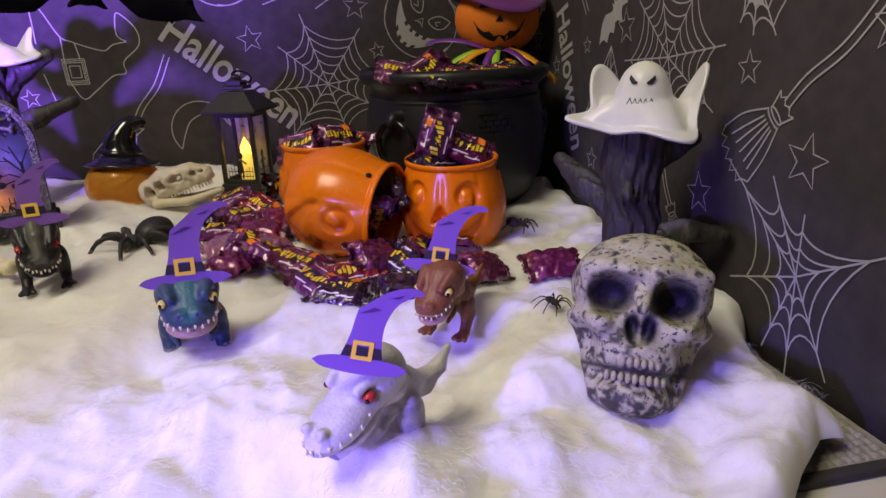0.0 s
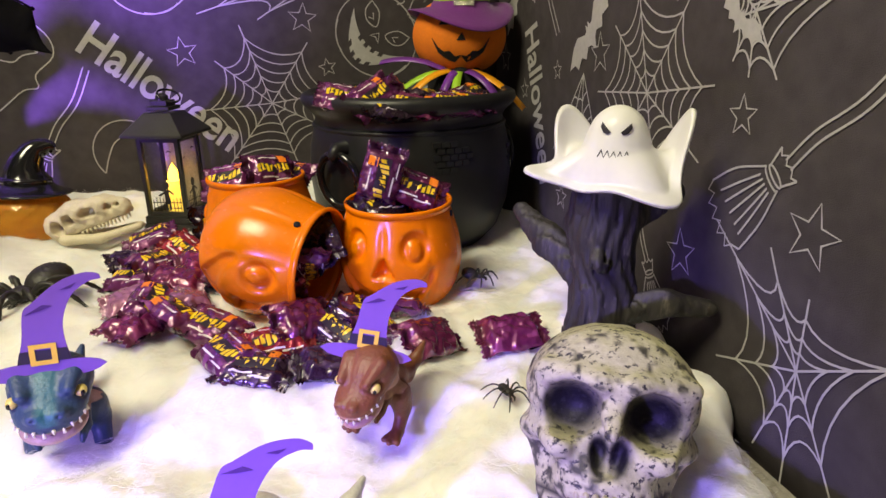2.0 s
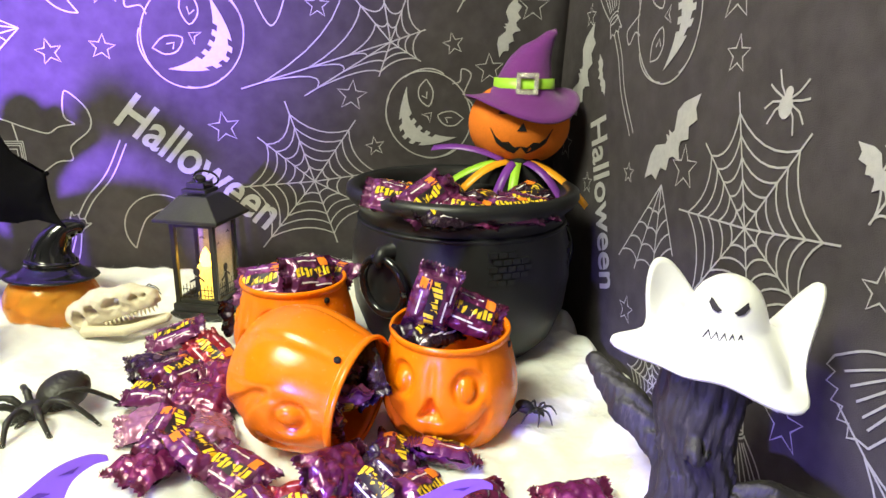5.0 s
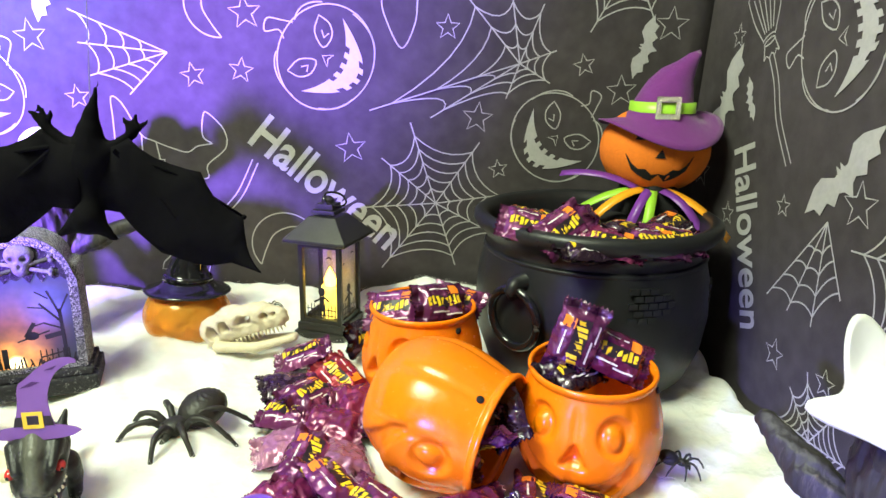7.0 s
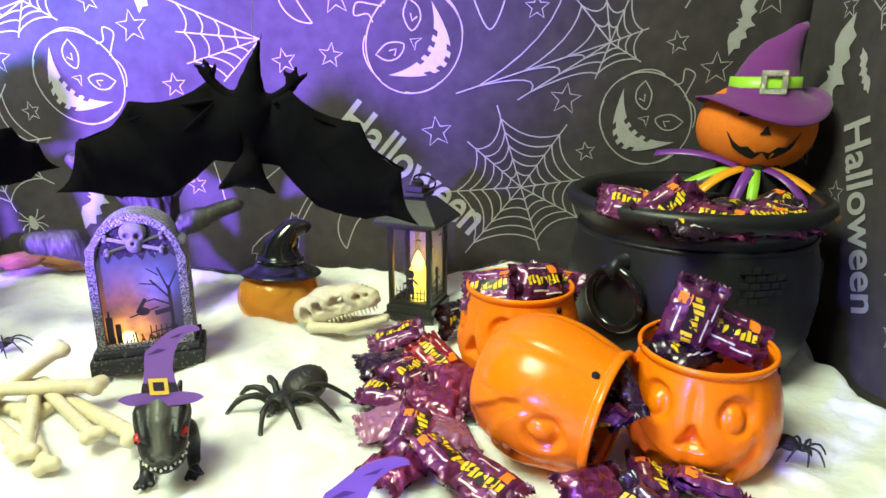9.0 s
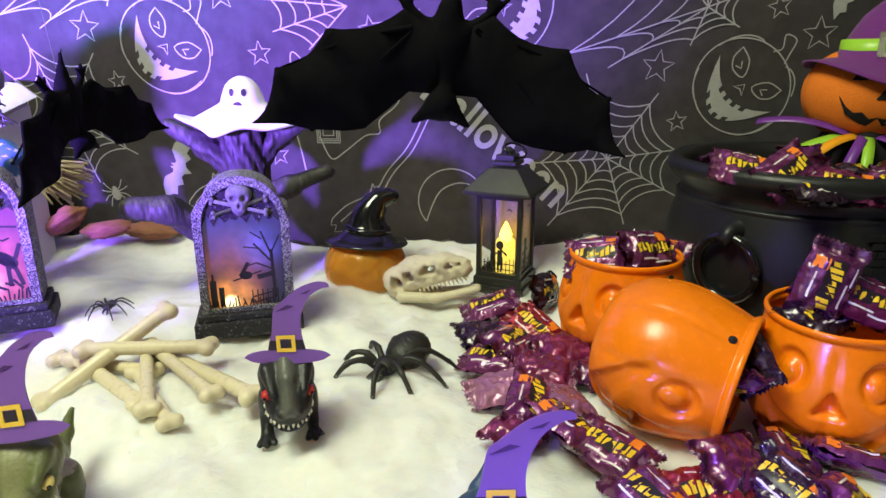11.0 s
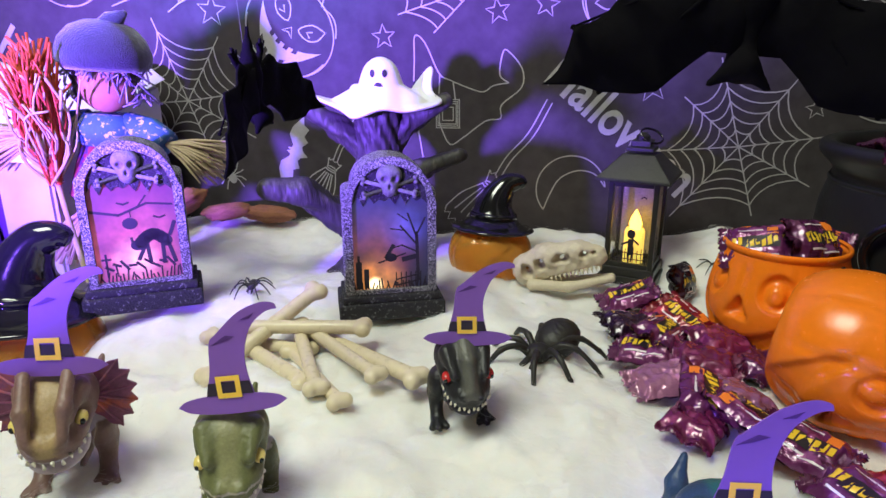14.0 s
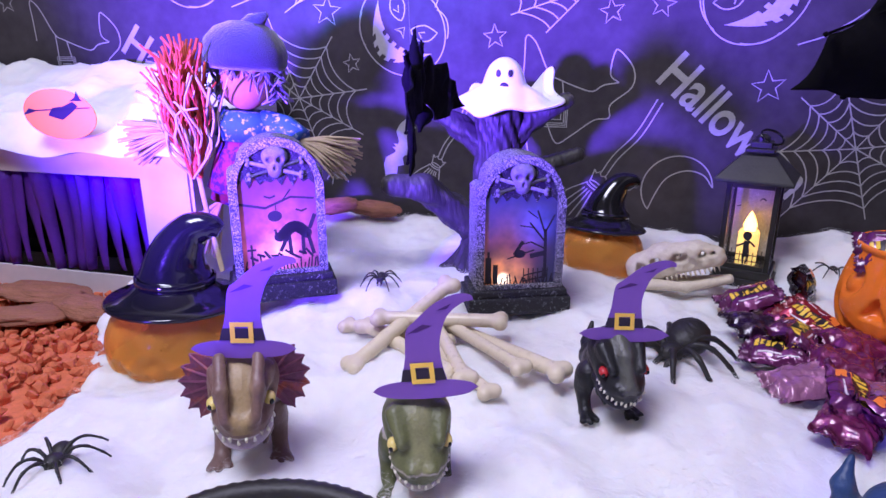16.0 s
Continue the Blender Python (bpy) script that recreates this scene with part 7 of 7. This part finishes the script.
def broom_drawing():
    L = [smooth2([(1.6, 0.10), (1.0, 0.02), (0.5, 0.07), (0.12, 0.04)], 6), smooth2([(1.6, 0.0), (1.0, -0.08), (0.5, -0.03), (0.12, -0.06)], 6),
         [(0.14, 0.16), (0.10, 0.10), (0.16, 0.06), (0.10, 0.0), (0.15, -0.06), (0.09, -0.12), (0.13, -0.18)], [(0.14, 0.16), (-0.06, 0.10)], [(0.13, -0.18), (-0.06, -0.12)],
         arc(-0.06, -0.01, 0.035, 0.12, 0, 360, 14), arc(-0.11, -0.01, 0.035, 0.13, 90, 270, 8), smooth2([(-0.10, 0.12), (-0.45, 0.32), (-0.80, 0.40)], 6), smooth2([(-0.10, -0.13), (-0.45, -0.28), (-0.82, -0.36)], 6),
         [(-0.80, 0.40), (-0.92, 0.36), (-0.86, 0.28), (-0.99, 0.24), (-0.90, 0.14), (-1.02, 0.08), (-0.92, 0.0), (-1.03, -0.08), (-0.92, -0.14), (-1.0, -0.24), (-0.90, -0.27), (-0.82, -0.36)]]
    for y in (0.22, 0.11, 0.0, -0.11, -0.2):
        L.append(smooth2([(-0.2, y * 0.45), (-0.5, y * 0.85), (-0.76, y * 1.15)], 4))
    return L, []


def bat_drawing():
    half = [(0, 0.16), (0.05, 0.26), (0.09, 0.15), (0.22, 0.14), (0.40, 0.32), (0.62, 0.30), (1.0, 0.10), (0.78, 0.02), (0.72, -0.14), (0.50, -0.06), (0.38, -0.22), (0.22, -0.10), (0.10, -0.16), (0, -0.34)]
    F = []
    c = (0, 0)
    for s in (-1, 1):
        for a, b in zip(half, half[1:]):
            F.append([(0.16 * s if a[0] > 0.3 else 0, 0.02), (a[0] * s, a[1]), (b[0] * s, b[1])])
        F.append([(0, 0.02), (0.16 * s, 0.02), (0.40 * s, 0.32)])
        F.append([(0, 0.02), (0.16 * s, 0.02), (0.38 * s, -0.22)])
    return [], F


def spider_drawing():
    L = []
    for s in (-1, 1):
        for a, b in (((0.5, 0.5), (0.8, 1.0)), ((0.75, 0.25), (1.1, 0.4)), ((0.75, -0.15), (1.1, -0.5)), ((0.5, -0.4), (0.75, -1.0))):
            L.append([(0, 0.05), (a[0] * s, a[1]), (b[0] * s, b[1])])
    return L, [arc(0, -0.15, 0.36, 0.45, 0, 330, 11), arc(0, 0.38, 0.2, 0.2, 0, 330, 11)]


DRAW = {"star": star_drawing, "spider_web": web_drawing, "corner_web": half_web_drawing, "cone_web": cone_web_drawing, "ragged_web": ragged_web_drawing, "icicle": point_drawing, "pumpkin": pumpkin_drawing, "moon": moon_drawing, "witch_hat": hat_drawing, "bone": bone_drawing, "broom": broom_drawing, "bat": bat_drawing, "spider": spider_drawing}


def stamp(cloth, at, flip, kind, u, v, size, turn=0, width=0.0014):
    L, F = DRAW[kind]()
    side = Vector((0, -0.0008, 0)) if cloth is cloth_back else Vector((-0.0008, 0, 0))
    vs, fs = [], []
    for pts in L:
        a, b = line(at, pts, width, u, v, size, turn, flip)
        o = len(vs)
        vs += [p + side for p in a]
        fs += [tuple(i + o for i in q) for q in b]
    for pts in F:
        a, b = fill(at, pts, u, v, size, turn, flip)
        o = len(vs)
        vs += [p + side * 1.2 for p in a]
        fs += [tuple(i + o for i in q) for q in b]
    link("printed_" + kind, raw("printed_" + kind, vs, fs), M["print"], cloth, smooth=False)


def word(cloth, at, flip, text, u, v, size, turn):
    cu = bpy.data.curves.new("word", "FONT")
    cu.body, cu.size, cu.resolution_u, cu.offset = text, 1.0, 4, 0.018
    tmp = new("word", cu)
    bpy.context.view_layer.update()
    me = bpy.data.meshes.new_from_object(tmp)
    bpy.data.objects.remove(tmp)
    me.name = "printed_word"
    side = Vector((0, -0.0008, 0)) if cloth is cloth_back else Vector((-0.0008, 0, 0))
    c, s = math.cos(radians(turn)), math.sin(radians(turn))
    for p in me.vertices:
        x, y = p.co.x * size, p.co.y * size * 1.25
        p.co = at(u + flip * (x * c - y * s), v + x * s + y * c) + side
    link("printed_word", me, M["print"], cloth, smooth=False)


PERIOD, RISE = 0.617, 0.042
BACK = [("pumpkin", -0.056, 0.338, 0.055, 58), ("pumpkin", 0.195, 0.258, 0.052, -44), ("star", -0.032, 0.243, 0.017, 8), ("star", 0.107, 0.279, 0.017, -6), ("star", 0.133, 0.222, 0.011, 10), ("star", 0.263, 0.311, 0.017, 5),
        ("star", 0.220, 0.337, 0.012, 14), ("star", 0.072, 0.372, 0.013, 0), ("star", -0.195, 0.318, 0.013, 10), ("star", -0.145, 0.324, 0.013, -8), ("star", -0.137, 0.381, 0.017, 5), ("star", -0.307, 0.182, 0.012, 8), ("star", -0.317, 0.293, 0.013, 4), ("star", 0.309, 0.380, 0.018, 0),
        ("spider_web", 0.063, 0.181, 0.087, 0), ("corner_web", 0.150, 0.337, 0.098, 0), ("cone_web", -0.219, 0.340, 0.085, -75), ("moon", -0.110, 0.130, 0.038, -15), ("witch_hat", -0.230, 0.235, 0.060, 0), ("broom", -0.197, 0.136, 0.068, 55), ("bat", -0.428, 0.165, 0.044, 66), ("broom", -0.385, 0.150, 0.050, 60),
        ("bat", 0.285, 0.356, 0.034, 76), ("moon", -0.165, 0.388, 0.032, 40), ("icicle", 0.023, 0.350, 0.045, 0), ("spider_web", 0.260, 0.440, 0.068, 10), ("star", 0.335, 0.235, 0.02, 0), ("pumpkin", -0.03, 0.47, 0.045, 10)]
for kind, u, v, size, turn in BACK:
    for k in (0, 1):
        if u - k * PERIOD > -1.3 and u + 1.1 * size < CORNER:
            stamp(cloth_back, wall_back, 1, kind, u - k * PERIOD, v + RISE * k, size, turn)
stamp(cloth_back, wall_back, 1, "spider", -0.512, 0.134, 0.015, 10)
for k in (0, 1):
    word(cloth_back, wall_back, 1, "Halloween", -0.146 - k * 0.640, 0.250 + 0.030 * k, 0.046, -40)

RIGHT = [("spider_web", 0.532, 0.215, 0.084, 0), ("bat", 0.637, 0.258, 0.052, 47), ("bat", 0.432, 0.266, 0.026, -35), ("spider", 0.512, 0.299, 0.017, -10), ("star", 0.616, 0.242, 0.018, 6), ("star", 0.577, 0.368, 0.020, 0), ("star", 0.568, 0.327, 0.013, 0), ("star", 0.707, 0.223, 0.010, 5), ("star", 0.685, 0.096, 0.014, 0),
         ("star", 0.465, 0.107, 0.018, 10), ("star", 0.350, 0.155, 0.019, -8), ("star", 0.418, 0.211, 0.013, 5), ("star", 0.797, 0.197, 0.012, 8), ("star", 0.820, 0.366, 0.012, 0), ("star", 0.863, 0.230, 0.018, 0), ("star", 0.615, 0.103, 0.012, 6), ("pumpkin", 0.668, 0.358, 0.054, 100), ("broom", 0.381, 0.184, 0.066, 43), ("ragged_web", 0.344, 0.076, 0.072, 0),
         ("broom", 0.505, 0.080, 0.050, 120), ("cone_web", 0.647, 0.223, 0.085, 0), ("broom", 0.763, 0.356, 0.070, -63), ("bat", 0.828, 0.305, 0.058, 65), ("bat", 0.784, 0.308, 0.022, -65), ("corner_web", 0.419, 0.271, 0.050, 172), ("star", 0.300, 0.240, 0.016, 0), ("moon", 0.25, 0.15, 0.035, 20), ("star", 0.52, 0.40, 0.015, 0), ("spider_web", 0.62, 0.05, 0.05, 0), ("bat", 0.24, 0.26, 0.03, 0)]
for kind, u, v, size, turn in RIGHT:
    stamp(cloth_right, wall_right, -1, kind, u, v, size, turn)
word(cloth_right, wall_right, -1, "Halloween", 0.800, 0.262, 0.041, -71)


# ---- loose cotton fibres ----
def fibres(n, x0, x1, y0, y1, seed):
    rng = np.random.default_rng(seed)
    v, f = [], []
    for _ in range(n):
        x, y = rng.uniform(x0, x1), rng.uniform(y0, y1)
        if not (edge_left(y) + 0.01 < x < edge_right(y) - 0.006) or y < 0.262 - 0.75 * max(0, 0.30 - x):
            continue
        z = cotton_z(x, y)
        a, size, bend = rng.uniform(0, 6.283), rng.uniform(0.005, 0.020), rng.uniform(-2.2, 2.2)
        lift = 0.0002 + 0.0045 * rng.random() ** 2
        w = rng.uniform(0.000018, 0.000045)
        b = len(v)
        for i in range(5):
            t = i / 4
            q = a + bend * t
            px, py, pz = x + size * (t - 0.5) * math.cos(q), y + size * (t - 0.5) * math.sin(q), z + lift * math.sin(math.pi * (0.15 + 0.8 * t))
            v += [(px - w * math.sin(q), py + w * math.cos(q), pz - w), (px + w * math.sin(q), py - w * math.cos(q), pz + w)]
        f += [(b + 2 * i, b + 2 * i + 1, b + 2 * i + 3, b + 2 * i + 2) for i in range(4)]
    tagged(link("cotton_fibres", raw("cotton_fibres", v, f), M["fibre"]), "fine loose fibres standing up from the cotton wool", "cotton wool", kind="stuff")


fibres(120000, -0.62, 0.32, 0.06, 0.895, 2)
